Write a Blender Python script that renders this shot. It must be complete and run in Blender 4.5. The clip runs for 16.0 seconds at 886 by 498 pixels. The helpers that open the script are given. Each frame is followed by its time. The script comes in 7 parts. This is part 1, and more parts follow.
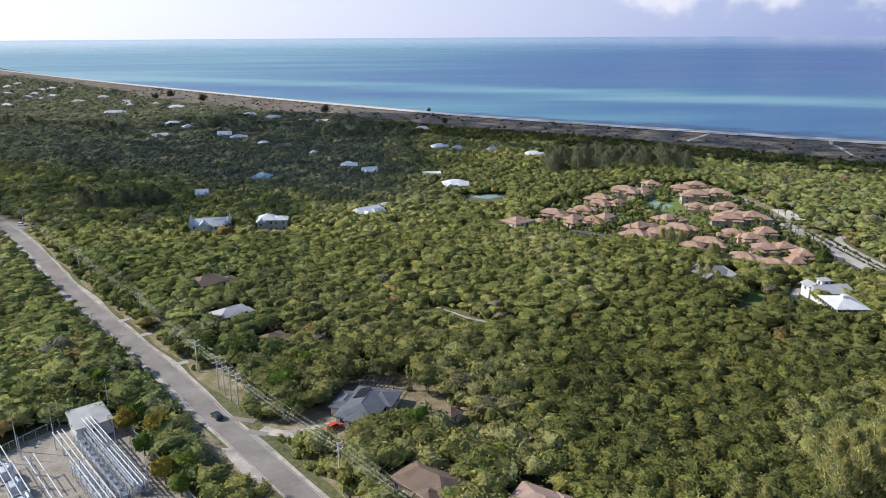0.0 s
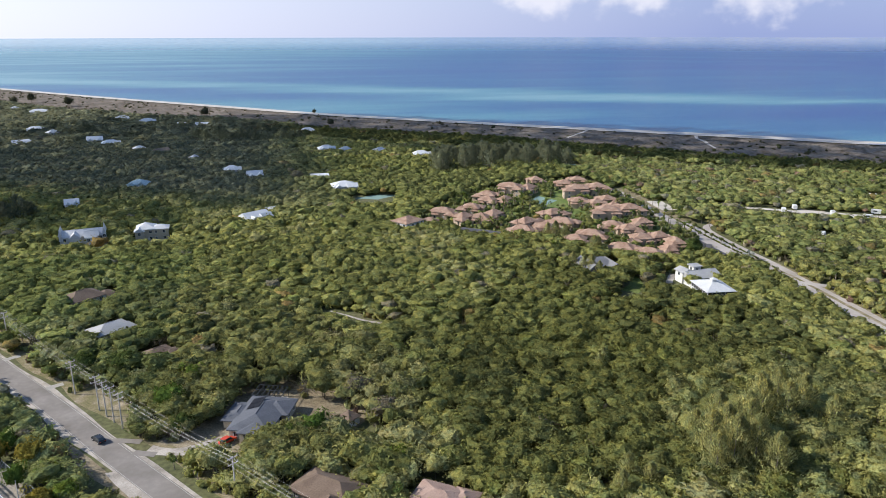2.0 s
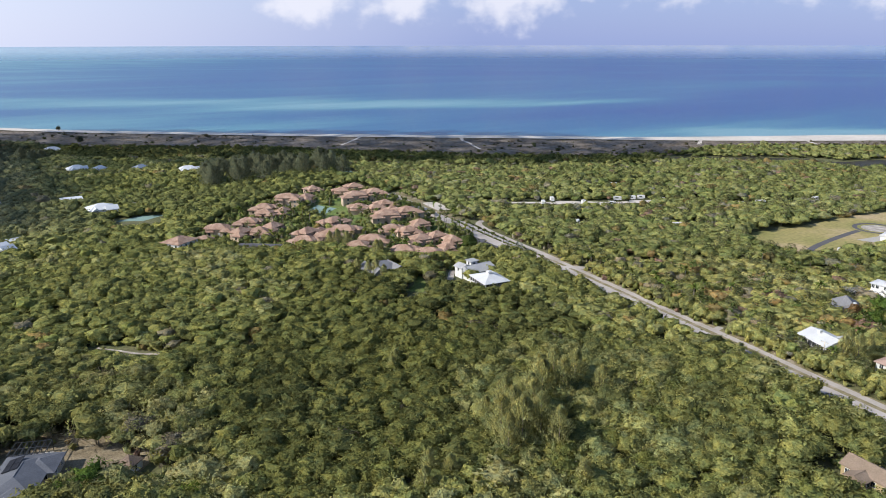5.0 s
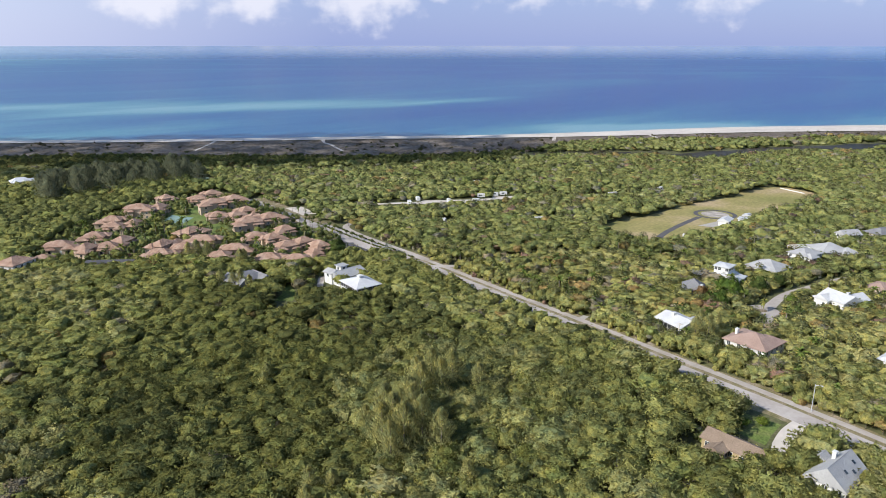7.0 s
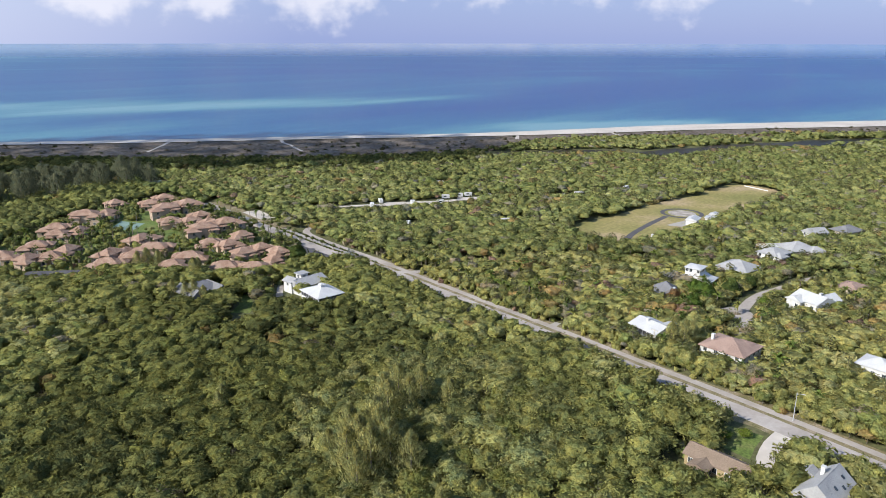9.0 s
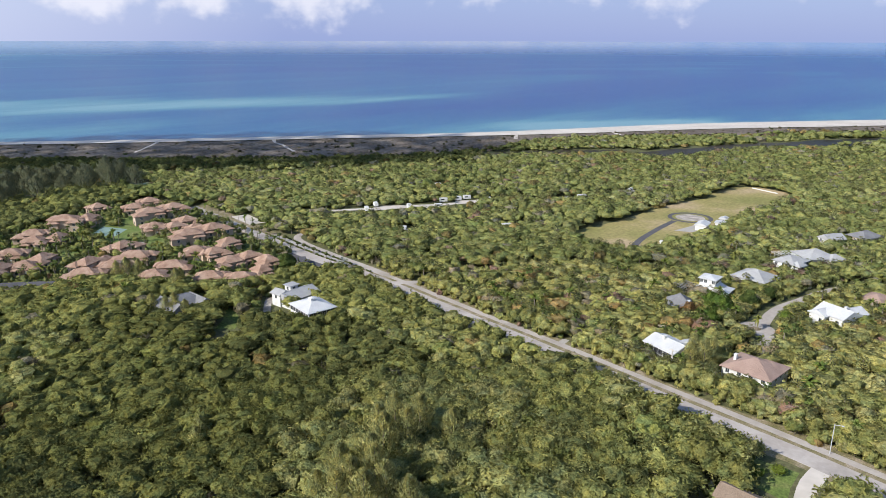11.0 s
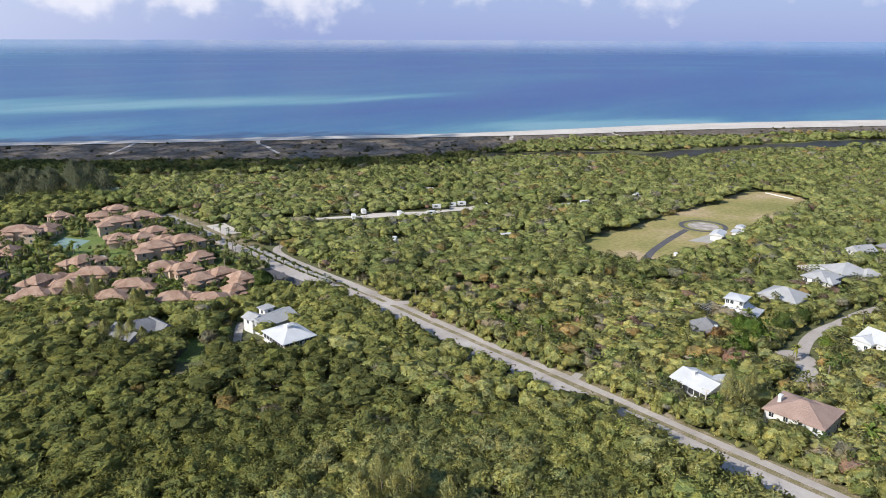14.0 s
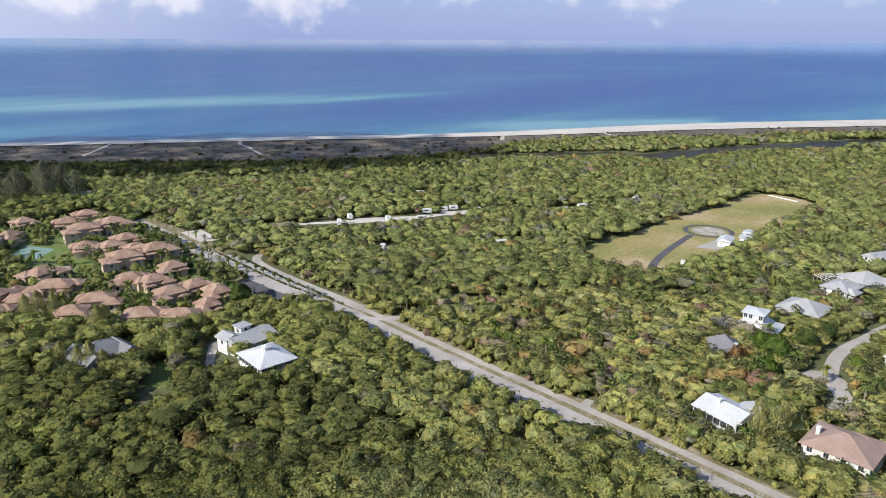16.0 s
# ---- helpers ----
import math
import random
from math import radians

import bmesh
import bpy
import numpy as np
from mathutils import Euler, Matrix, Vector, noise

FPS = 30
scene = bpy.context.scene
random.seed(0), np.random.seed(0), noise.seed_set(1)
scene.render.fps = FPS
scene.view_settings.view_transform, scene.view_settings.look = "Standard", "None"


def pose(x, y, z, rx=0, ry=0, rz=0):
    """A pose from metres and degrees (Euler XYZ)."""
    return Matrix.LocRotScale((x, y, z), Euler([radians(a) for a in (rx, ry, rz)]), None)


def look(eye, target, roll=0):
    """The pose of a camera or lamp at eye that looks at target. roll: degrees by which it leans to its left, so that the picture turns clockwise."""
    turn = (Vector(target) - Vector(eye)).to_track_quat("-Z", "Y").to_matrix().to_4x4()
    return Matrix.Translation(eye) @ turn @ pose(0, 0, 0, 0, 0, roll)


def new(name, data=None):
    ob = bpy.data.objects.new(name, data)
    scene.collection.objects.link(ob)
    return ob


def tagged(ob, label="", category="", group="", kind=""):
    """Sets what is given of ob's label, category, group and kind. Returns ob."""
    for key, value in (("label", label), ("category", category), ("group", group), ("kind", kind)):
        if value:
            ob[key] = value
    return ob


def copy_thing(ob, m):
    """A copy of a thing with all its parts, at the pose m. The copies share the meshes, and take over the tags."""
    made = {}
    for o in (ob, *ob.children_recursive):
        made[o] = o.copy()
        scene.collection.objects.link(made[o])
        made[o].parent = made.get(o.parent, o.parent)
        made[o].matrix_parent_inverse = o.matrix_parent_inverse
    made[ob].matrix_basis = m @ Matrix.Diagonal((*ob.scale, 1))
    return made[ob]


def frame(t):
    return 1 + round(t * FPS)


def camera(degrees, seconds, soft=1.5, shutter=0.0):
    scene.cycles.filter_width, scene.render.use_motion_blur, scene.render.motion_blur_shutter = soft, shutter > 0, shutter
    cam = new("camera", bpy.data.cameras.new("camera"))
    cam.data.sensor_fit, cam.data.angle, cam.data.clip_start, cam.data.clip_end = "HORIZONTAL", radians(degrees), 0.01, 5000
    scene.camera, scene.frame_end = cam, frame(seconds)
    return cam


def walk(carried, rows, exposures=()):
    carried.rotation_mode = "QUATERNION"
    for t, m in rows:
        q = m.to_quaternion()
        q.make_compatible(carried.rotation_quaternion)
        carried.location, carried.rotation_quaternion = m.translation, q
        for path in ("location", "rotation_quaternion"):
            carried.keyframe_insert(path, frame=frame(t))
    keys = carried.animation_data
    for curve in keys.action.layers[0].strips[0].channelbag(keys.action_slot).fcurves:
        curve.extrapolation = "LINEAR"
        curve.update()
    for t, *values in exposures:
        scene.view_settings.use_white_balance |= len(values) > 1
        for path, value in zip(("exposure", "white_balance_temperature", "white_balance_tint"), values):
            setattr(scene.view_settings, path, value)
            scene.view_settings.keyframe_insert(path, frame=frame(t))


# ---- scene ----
cam = camera(64.07, 16.0, soft=0.9)
PATH = [
    (0.0, pose(0.00, 0.00, 100.01, 73.08, 0.29, -3.82)),
    (0.5, pose(0.02, -0.24, 100.14, 73.08, 0.16, -5.31)),
    (1.0, pose(0.20, -0.28, 100.14, 73.08, 0.14, -7.36)),
    (1.5, pose(0.33, -0.19, 100.23, 73.07, 0.09, -9.81)),
    (2.0, pose(0.29, -0.17, 100.22, 73.06, 0.07, -12.84)),
    (2.5, pose(0.27, -0.17, 100.26, 73.06, -0.02, -15.89)),
    (3.0, pose(0.34, -0.10, 100.29, 73.10, -0.09, -18.76)),
    (3.5, pose(0.44, -0.01, 100.37, 73.17, -0.09, -21.77)),
    (4.0, pose(0.71, 0.21, 100.27, 73.33, -0.00, -24.79)),
    (4.5, pose(0.87, 0.59, 100.03, 73.53, 0.06, -27.86)),
    (7.0, pose(2.17, 4.54, 100.07, 73.68, -0.01, -42.11)),
    (7.5, pose(3.27, 6.57, 100.08, 73.62, -0.06, -44.10)),
    (8.0, pose(4.86, 8.82, 100.05, 73.57, -0.03, -45.12)),
    (8.5, pose(7.03, 11.48, 99.93, 73.54, -0.05, -45.27)),
    (9.0, pose(9.73, 14.27, 99.64, 73.52, -0.05, -45.23)),
    (11.5, pose(25.82, 32.34, 98.45, 73.35, -0.08, -45.67)),
    (12.0, pose(29.60, 35.93, 97.97, 73.35, -0.06, -45.70)),
    (12.5, pose(33.41, 39.78, 97.52, 73.32, -0.10, -45.76)),
    (13.0, pose(37.22, 43.87, 96.95, 73.33, -0.09, -45.85)),
    (13.5, pose(40.86, 47.93, 96.49, 73.32, -0.13, -46.04)),
    (14.0, pose(44.42, 51.84, 95.90, 73.32, -0.18, -46.29)),
    (14.5, pose(48.25, 56.06, 95.26, 73.36, -0.20, -46.60)),
    (15.0, pose(51.90, 60.14, 94.69, 73.35, -0.22, -46.85)),
    (15.5, pose(55.25, 64.11, 94.02, 73.34, -0.28, -47.11)),
    (16.0, pose(58.50, 68.38, 93.08, 73.34, -0.30, -47.36)),
]
walk(cam, PATH)

# ---------------------------------------------------------------- light
SUN_EL, SUN_AZ = 35.0, 77.0          # degrees up, and degrees from +y towards -x
sun_dir = Vector((-math.sin(radians(SUN_AZ)) * math.cos(radians(SUN_EL)),
                  math.cos(radians(SUN_AZ)) * math.cos(radians(SUN_EL)), math.sin(radians(SUN_EL))))
sun_data = bpy.data.lights.new("sun", "SUN")
sun_data.energy, sun_data.angle, sun_data.color = 4.2, radians(0.6), (1.0, 0.95, 0.86)
sun_lamp = new("sun", sun_data)
sun_lamp.matrix_world = look(sun_dir * 1000, (0, 0, 0))

world = bpy.data.worlds.new("world")
scene.world = world
world.use_nodes = True
wt = world.node_tree
wt.nodes.clear()


def wnode(kind, operation=None, data_type=None, interpolation_type=None):
    n = wt.nodes.new(kind)
    if operation:
        n.operation = operation
    if data_type:
        n.data_type = data_type
    if interpolation_type:
        n.interpolation_type = interpolation_type
    return n


sky = wnode("ShaderNodeTexSky")
sky.sky_type, sky.sun_disc, sky.sun_elevation, sky.sun_rotation = "NISHITA", False, radians(SUN_EL), radians(-SUN_AZ)
sky.altitude, sky.air_density, sky.dust_density, sky.ozone_density = 20, 1.0, 0.6, 3.0
wco = wnode("ShaderNodeTexCoord")


def wmath(op, a, b=None):
    n = wnode("ShaderNodeMath", operation=op)
    for k, v in enumerate((a, b)):
        if isinstance(v, (int, float)):
            n.inputs[k].default_value = v
        elif v is not None:
            wt.links.new(v, n.inputs[k])
    return n.outputs[0]


wsep = wnode("ShaderNodeSeparateXYZ")
wt.links.new(wco.outputs["Generated"], wsep.inputs[0])
heading = wmath("MULTIPLY", wmath("ARCTAN2", wsep.outputs["X"], wsep.outputs["Y"]), 180 / math.pi)
height = wmath("MULTIPLY", wmath("ARCSINE", wsep.outputs["Z"]), 180 / math.pi)
whe = wnode("ShaderNodeCombineXYZ")
wt.links.new(heading, whe.inputs[0])
wt.links.new(height, whe.inputs[1])
# fair-weather cumulus over the gulf: degrees from +y towards +x, degrees up, half width, half height, density
CLOUDS = ((20.6, 3.3, 3.5, 2.5, 1.0), (28.0, 3.3, 2.5, 2.3, 1.0), (36.2, 3.3, 4.4, 2.5, 1.0), (31.0, 4.2, 9.0, 2.6, 0.5), (42.3, 3.9, 1.7, 1.3, 0.95), (49.4, 3.7, 2.2, 1.2, 0.8),
          (57.0, 2.9, 1.5, 0.7, 0.55), (63.0, 3.0, 2.8, 1.6, 0.6), (69.5, 3.5, 2.5, 0.8, 0.5), (76.0, 3.3, 3.2, 1.0, 0.6), (55.0, 4.4, 26.0, 1.6, 0.4), (-30.0, 7.0, 14.0, 2.5, 0.8), (45.0, 9.0, 30.0, 3.0, 0.8), (110.0, 7.0, 25.0, 3.0, 0.8))
cover = -0.7
for ch, ce, cw, chh, dens in CLOUDS:
    off = wnode("ShaderNodeVectorMath", operation="MULTIPLY_ADD")
    wt.links.new(whe.outputs[0], off.inputs[0])
    off.inputs[1].default_value, off.inputs[2].default_value = (1 / cw, 1 / chh, 0), (-ch / cw, -ce / chh, 0)
    ln = wnode("ShaderNodeVectorMath", operation="LENGTH")
    wt.links.new(off.outputs[0], ln.inputs[0])
    one = wmath("MULTIPLY", wmath("SUBTRACT", 1.1, ln.outputs["Value"]), dens)
    cover = wmath("MAXIMUM", one, cover)
wmap = wnode("ShaderNodeMapping")
wmap.inputs["Scale"].default_value = (0.5, 0.62, 1.0)
wt.links.new(whe.outputs[0], wmap.inputs["Vector"])
wnoise = wnode("ShaderNodeTexNoise")
wnoise.inputs["Scale"].default_value, wnoise.inputs["Detail"].default_value = 1.0, 7.0
wt.links.new(wmap.outputs[0], wnoise.inputs["Vector"])
wedge = wnode("ShaderNodeMapRange", interpolation_type="SMOOTHSTEP")
wedge.inputs["From Min"].default_value, wedge.inputs["From Max"].default_value, wedge.inputs["To Max"].default_value = -0.02, 0.85, 0.74
wt.links.new(wmath("ADD", cover, wmath("MULTIPLY", wmath("SUBTRACT", wnoise.outputs["Fac"], 0.5), 1.9)), wedge.inputs["Value"])
whaze = wnode("ShaderNodeMapRange", interpolation_type="SMOOTHSTEP")      # sea haze, palest at the horizon
whaze.inputs["From Min"].default_value, whaze.inputs["From Max"].default_value = -0.02, 0.42
whaze.inputs["To Min"].default_value, whaze.inputs["To Max"].default_value = 0.92, 0.0
wpale = wnode("ShaderNodeMix", data_type="RGBA")
wpale.inputs[7].default_value = (4.6, 5.2, 7.1, 1)
wglow = wnode("ShaderNodeVectorMath", operation="DOT_PRODUCT")              # the haze is brighter towards the sun
wglow.inputs[1].default_value = (-math.sin(radians(SUN_AZ)), math.cos(radians(SUN_AZ)), 0)
wglow_r = wnode("ShaderNodeMapRange")
wglow_r.inputs["From Min"].default_value, wglow_r.inputs["From Max"].default_value = -0.35, 1.0
wglow_c = wnode("ShaderNodeMix", data_type="RGBA")
wglow_c.inputs[6].default_value, wglow_c.inputs[7].default_value = (1.65, 2.1, 3.9, 1), (6.6, 6.7, 7.3, 1)
wmix = wnode("ShaderNodeMix", data_type="RGBA")
wmix.inputs[7].default_value = (5.0, 5.0, 5.5, 1)
wbg = wnode("ShaderNodeBackground")
wbg.inputs["Strength"].default_value = 0.125
wout = wnode("ShaderNodeOutputWorld")
for a, b in ((wedge.outputs[0], wmix.inputs[0]),
             (wco.outputs["Generated"], wglow.inputs[0]), (wglow.outputs["Value"], wglow_r.inputs["Value"]), (wglow_r.outputs[0], wglow_c.inputs[0]),
             (wglow_c.outputs[2], wpale.inputs[7]),
             (sky.outputs["Color"], wpale.inputs[6]), (wsep.outputs["Z"], whaze.inputs["Value"]),
             (whaze.outputs["Result"], wpale.inputs[0]), (wpale.outputs[2], wmix.inputs[6]), (wmix.outputs[2], wbg.inputs["Color"]),
             (wbg.outputs[0], wout.inputs["Surface"])):
    wt.links.new(a, b)
scene.view_settings.exposure = 0.6

# ---------------------------------------------------------------- materials


def material(name, colors, scale=1.0, rough=0.85, bump=0.0, bump_scale=None, metal=0.0, spec=0.3, detail=5.0,
             fine=None, fine_mix=0.35, stretch=(1, 1, 1), positions=None):
    """A node material: a ramp over coarse noise, fine noise on top, and relief. Object coordinates in metres."""
    m = bpy.data.materials.new(name)
    m.use_nodes = True
    nt = m.node_tree
    bs = nt.nodes["Principled BSDF"]
    co = nt.nodes.new("ShaderNodeNewGeometry")
    mp = nt.nodes.new("ShaderNodeMapping")
    mp.inputs["Scale"].default_value = stretch
    nt.links.new(co.outputs["Position"], mp.inputs["Vector"])
    nz = nt.nodes.new("ShaderNodeTexNoise")
    nz.inputs["Scale"].default_value, nz.inputs["Detail"].default_value = scale, detail
    nt.links.new(mp.outputs[0], nz.inputs["Vector"])
    rp = nt.nodes.new("ShaderNodeValToRGB")
    els = rp.color_ramp.elements
    pos = positions or [0.3 + 0.4 * i / max(1, len(colors) - 1) for i in range(len(colors))]
    while len(els) < len(colors):
        els.new(0.5)
    for e, p, c in zip(els, pos, colors):
        e.position, e.color = p, (*c, 1)
    nt.links.new(nz.outputs["Fac"], rp.inputs["Fac"])
    out = rp.outputs["Color"]
    n2 = nt.nodes.new("ShaderNodeTexNoise")
    n2.inputs["Scale"].default_value, n2.inputs["Detail"].default_value = fine or scale * 9, 4
    nt.links.new(mp.outputs[0], n2.inputs["Vector"])
    mr = nt.nodes.new("ShaderNodeMapRange")
    mr.inputs["From Min"].default_value, mr.inputs["From Max"].default_value = 0.3, 0.7
    mr.inputs["To Min"].default_value, mr.inputs["To Max"].default_value = 1 - fine_mix, 1 + fine_mix
    nt.links.new(n2.outputs["Fac"], mr.inputs["Value"])
    mx = nt.nodes.new("ShaderNodeMix")
    mx.data_type, mx.blend_type = "RGBA", "MULTIPLY"
    mx.inputs[0].default_value = 1.0
    nt.links.new(out, mx.inputs[6])
    nt.links.new(mr.outputs[0], mx.inputs[7])
    nt.links.new(mx.outputs[2], bs.inputs["Base Color"])
    bs.inputs["Roughness"].default_value, bs.inputs["Metallic"].default_value = rough, metal
    bs.inputs["Specular IOR Level"].default_value = spec
    if bump:
        bp = nt.nodes.new("ShaderNodeBump")
        bp.inputs["Strength"].default_value, bp.inputs["Distance"].default_value = 0.8, bump
        nb = nt.nodes.new("ShaderNodeTexNoise")
        nb.inputs["Scale"].default_value, nb.inputs["Detail"].default_value = bump_scale or scale * 5, 5
        nt.links.new(mp.outputs[0], nb.inputs["Vector"])
        nt.links.new(nb.outputs["Fac"], bp.inputs["Height"])
        nt.links.new(bp.outputs[0], bs.inputs["Normal"])
    return m


def foliage_material(name, through_light=0.46):
    """Leaves: colour from each plant's tint, varied leaf by leaf and bough by bough, with light coming through."""
    m = bpy.data.materials.new(name)
    m.use_nodes = True
    nt = m.node_tree
    nt.nodes.clear()
    link = nt.links.new

    def node(kind, **values):
        n = nt.nodes.new(kind)
        for k, v in values.items():
            n.inputs[k.replace("_", " ")].default_value = v
        return n

    def times(a, b):
        mx = nt.nodes.new("ShaderNodeMix")
        mx.data_type, mx.blend_type = "RGBA", "MULTIPLY"
        mx.inputs[0].default_value = 1.0
        link(a, mx.inputs[6])
        link(b, mx.inputs[7])
        return mx.outputs[2]

    def spread(v, lo, hi, f0=0.0, f1=1.0):
        mr = node("ShaderNodeMapRange", From_Min=f0, From_Max=f1, To_Min=lo, To_Max=hi)
        link(v, mr.inputs["Value"])
        return mr.outputs[0]

    at = nt.nodes.new("ShaderNodeAttribute")
    at.attribute_name = "tint"
    an = nt.nodes.new("ShaderNodeAttribute")                 # the outward side of the bough that a leaf grows on
    an.attribute_name = "facing"
    vt = nt.nodes.new("ShaderNodeVectorTransform")
    vt.vector_type, vt.convert_from, vt.convert_to = "NORMAL", "OBJECT", "WORLD"
    link(an.outputs["Vector"], vt.inputs[0])
    ge = nt.nodes.new("ShaderNodeNewGeometry")
    col = times(at.outputs["Color"], spread(ge.outputs["Random Per Island"], 0.87, 1.14))
    vo = node("ShaderNodeTexVoronoi", Scale=2.6)              # single sprays of leaves
    link(ge.outputs["Position"], vo.inputs["Vector"])
    sp = nt.nodes.new("ShaderNodeSeparateColor")
    link(vo.outputs["Color"], sp.inputs[0])
    col = times(col, spread(sp.outputs[0], 0.78, 1.22))
    bough = node("ShaderNodeTexNoise", Scale=0.55, Detail=3.0)   # old and young growth: deeper and yellower boughs
    link(ge.outputs["Position"], bough.inputs["Vector"])
    rp = nt.nodes.new("ShaderNodeValToRGB")
    rp.color_ramp.elements[0].position, rp.color_ramp.elements[0].color = 0.34, (0.78, 0.86, 0.95, 1)
    rp.color_ramp.elements[1].position, rp.color_ramp.elements[1].color = 0.66, (1.24, 1.12, 0.95, 1)
    link(bough.outputs["Fac"], rp.inputs["Fac"])
    col = times(col, rp.outputs["Color"])
    bp = node("ShaderNodeBump", Strength=0.75, Distance=0.3)
    bp.invert = True
    link(vo.outputs["Distance"], bp.inputs["Height"])
    link(vt.outputs[0], bp.inputs["Normal"])
    b2 = node("ShaderNodeBump", Strength=0.6, Distance=0.9)
    lump = node("ShaderNodeTexNoise", Scale=0.9, Detail=4.0)
    link(ge.outputs["Position"], lump.inputs["Vector"])
    link(lump.outputs["Fac"], b2.inputs["Height"])
    link(bp.outputs[0], b2.inputs["Normal"])
    df = nt.nodes.new("ShaderNodeBsdfDiffuse")
    tr = nt.nodes.new("ShaderNodeBsdfTranslucent")
    ms = nt.nodes.new("ShaderNodeMixShader")
    ms.inputs[0].default_value = through_light
    ou = nt.nodes.new("ShaderNodeOutputMaterial")
    link(col, df.inputs["Color"])
    link(col, tr.inputs["Color"])
    link(b2.outputs[0], df.inputs["Normal"])
    link(vt.outputs[0], tr.inputs["Normal"])
    link(df.outputs[0], ms.inputs[1])
    link(tr.outputs[0], ms.inputs[2])
    link(ms.outputs[0], ou.inputs["Surface"])
    return m


def ribbed(m, axis_scale, depth, strength=0.7, direction="X"):
    """Adds parallel ribs or courses, in the object's own metres, to a material's relief."""
    nt = m.node_tree
    bs = nt.nodes["Principled BSDF"]
    tc = nt.nodes.new("ShaderNodeTexCoord")
    wv = nt.nodes.new("ShaderNodeTexWave")
    wv.bands_direction = direction
    wv.inputs["Scale"].default_value, wv.inputs["Distortion"].default_value = axis_scale, 0.3
    nt.links.new(tc.outputs["Object"], wv.inputs["Vector"])
    bp = nt.nodes.new("ShaderNodeBump")
    bp.inputs["Strength"].default_value, bp.inputs["Distance"].default_value = strength, depth
    nt.links.new(wv.outputs["Fac"], bp.inputs["Height"])
    if bs.inputs["Normal"].is_linked:
        nt.links.new(bs.inputs["Normal"].links[0].from_socket, bp.inputs["Normal"])
    nt.links.new(bp.outputs[0], bs.inputs["Normal"])
    return m


M = {}
M["soil"] = material("leaf_litter", [(0.075, 0.082, 0.034), (0.1, 0.104, 0.044), (0.125, 0.115, 0.06)], 0.08, 0.95, 0.08, 1.2)
M["dune"] = material("dune_ground", [(0.1, 0.08, 0.064), (0.135, 0.11, 0.088), (0.2, 0.165, 0.13)], 0.03, 0.95, 0.1, 0.6,
                     fine=0.35, fine_mix=0.5)
M["sand"] = material("beach_sand", [(0.46, 0.415, 0.37), (0.55, 0.505, 0.455)], 0.03, 0.9, 0.03, 0.5, fine_mix=0.1)
M["drygrass"] = material("dry_grass", [(0.2, 0.19, 0.062), (0.275, 0.232, 0.092), (0.37, 0.285, 0.17)], 0.022, 0.95, 0.04, 1.5,
                         fine=0.5, fine_mix=0.2, positions=[0.36, 0.49, 0.6])
M["lawn"] = material("lawn", [(0.085, 0.13, 0.03), (0.125, 0.168, 0.042), (0.17, 0.172, 0.065)], 0.15, 0.95, 0.04, 3)
M["verge"] = material("verge_grass", [(0.14, 0.128, 0.055), (0.2, 0.168, 0.095), (0.31, 0.26, 0.2)], 0.25, 0.95, 0.04, 3)
M["asphalt_old"] = material("worn_asphalt", [(0.16, 0.143, 0.128), (0.207, 0.186, 0.17), (0.25, 0.228, 0.21)], 0.09, 0.9, 0.006, 8,
                            fine=0.7, fine_mix=0.08)
M["asphalt_pale"] = material("bleached_asphalt", [(0.29, 0.262, 0.24), (0.36, 0.325, 0.3), (0.42, 0.385, 0.36)], 0.09, 0.9, 0.006, 8, fine=0.7, fine_mix=0.08)
M["asphalt_new"] = material("dark_asphalt", [(0.07, 0.068, 0.075), (0.1, 0.095, 0.1)], 0.15, 0.9, 0.01, 8, fine=2, fine_mix=0.12)
M["concrete"] = material("concrete_paving", [(0.302, 0.288, 0.266), (0.374, 0.353, 0.324)], 0.2, 0.9, 0.01, 5, fine=2, fine_mix=0.1)
M["gravel"] = material("shell_gravel", [(0.23, 0.205, 0.178), (0.34, 0.305, 0.27), (0.46, 0.415, 0.375)], 0.25, 0.95, 0.03, 6, fine=2.5, fine_mix=0.2)
M["dirt"] = material("bare_dirt", [(0.14, 0.112, 0.072), (0.21, 0.17, 0.112), (0.29, 0.245, 0.17)], 0.2, 0.95, 0.04, 3)
M["paint_line"] = material("road_paint", [(0.3, 0.285, 0.265), (0.46, 0.445, 0.42)], 1.0, 0.7)
M["wall_white"] = material("white_siding", [(0.528, 0.528, 0.512), (0.624, 0.624, 0.608)], 0.5, 0.7, fine_mix=0.05)
M["wall_cream"] = material("cream_stucco", [(0.4, 0.352, 0.264), (0.464, 0.4, 0.32)], 0.4, 0.85, 0.01, 8, fine_mix=0.08)
M["wall_pink"] = material("sand_stucco", [(0.42, 0.32, 0.24), (0.5, 0.39, 0.3)], 0.4, 0.85, 0.01, 8, fine_mix=0.08)
M["wall_wood"] = material("yellow_timber_siding", [(0.288, 0.224, 0.12), (0.36, 0.28, 0.16)], 0.5, 0.8, fine_mix=0.12)
M["roof_white"] = ribbed(material("white_metal_roof", [(0.46, 0.465, 0.475), (0.53, 0.535, 0.545)], 0.25, 0.45, spec=0.4, fine_mix=0.06), 2.2, 0.03)
# white metal lightened in colour to offset the shade over the far houses
M["roof_bright"] = material("lifted_white_metal_roof", [(0.52, 0.53, 0.55), (0.6, 0.61, 0.62)], 0.25, 0.4, spec=0.4, fine_mix=0.05)
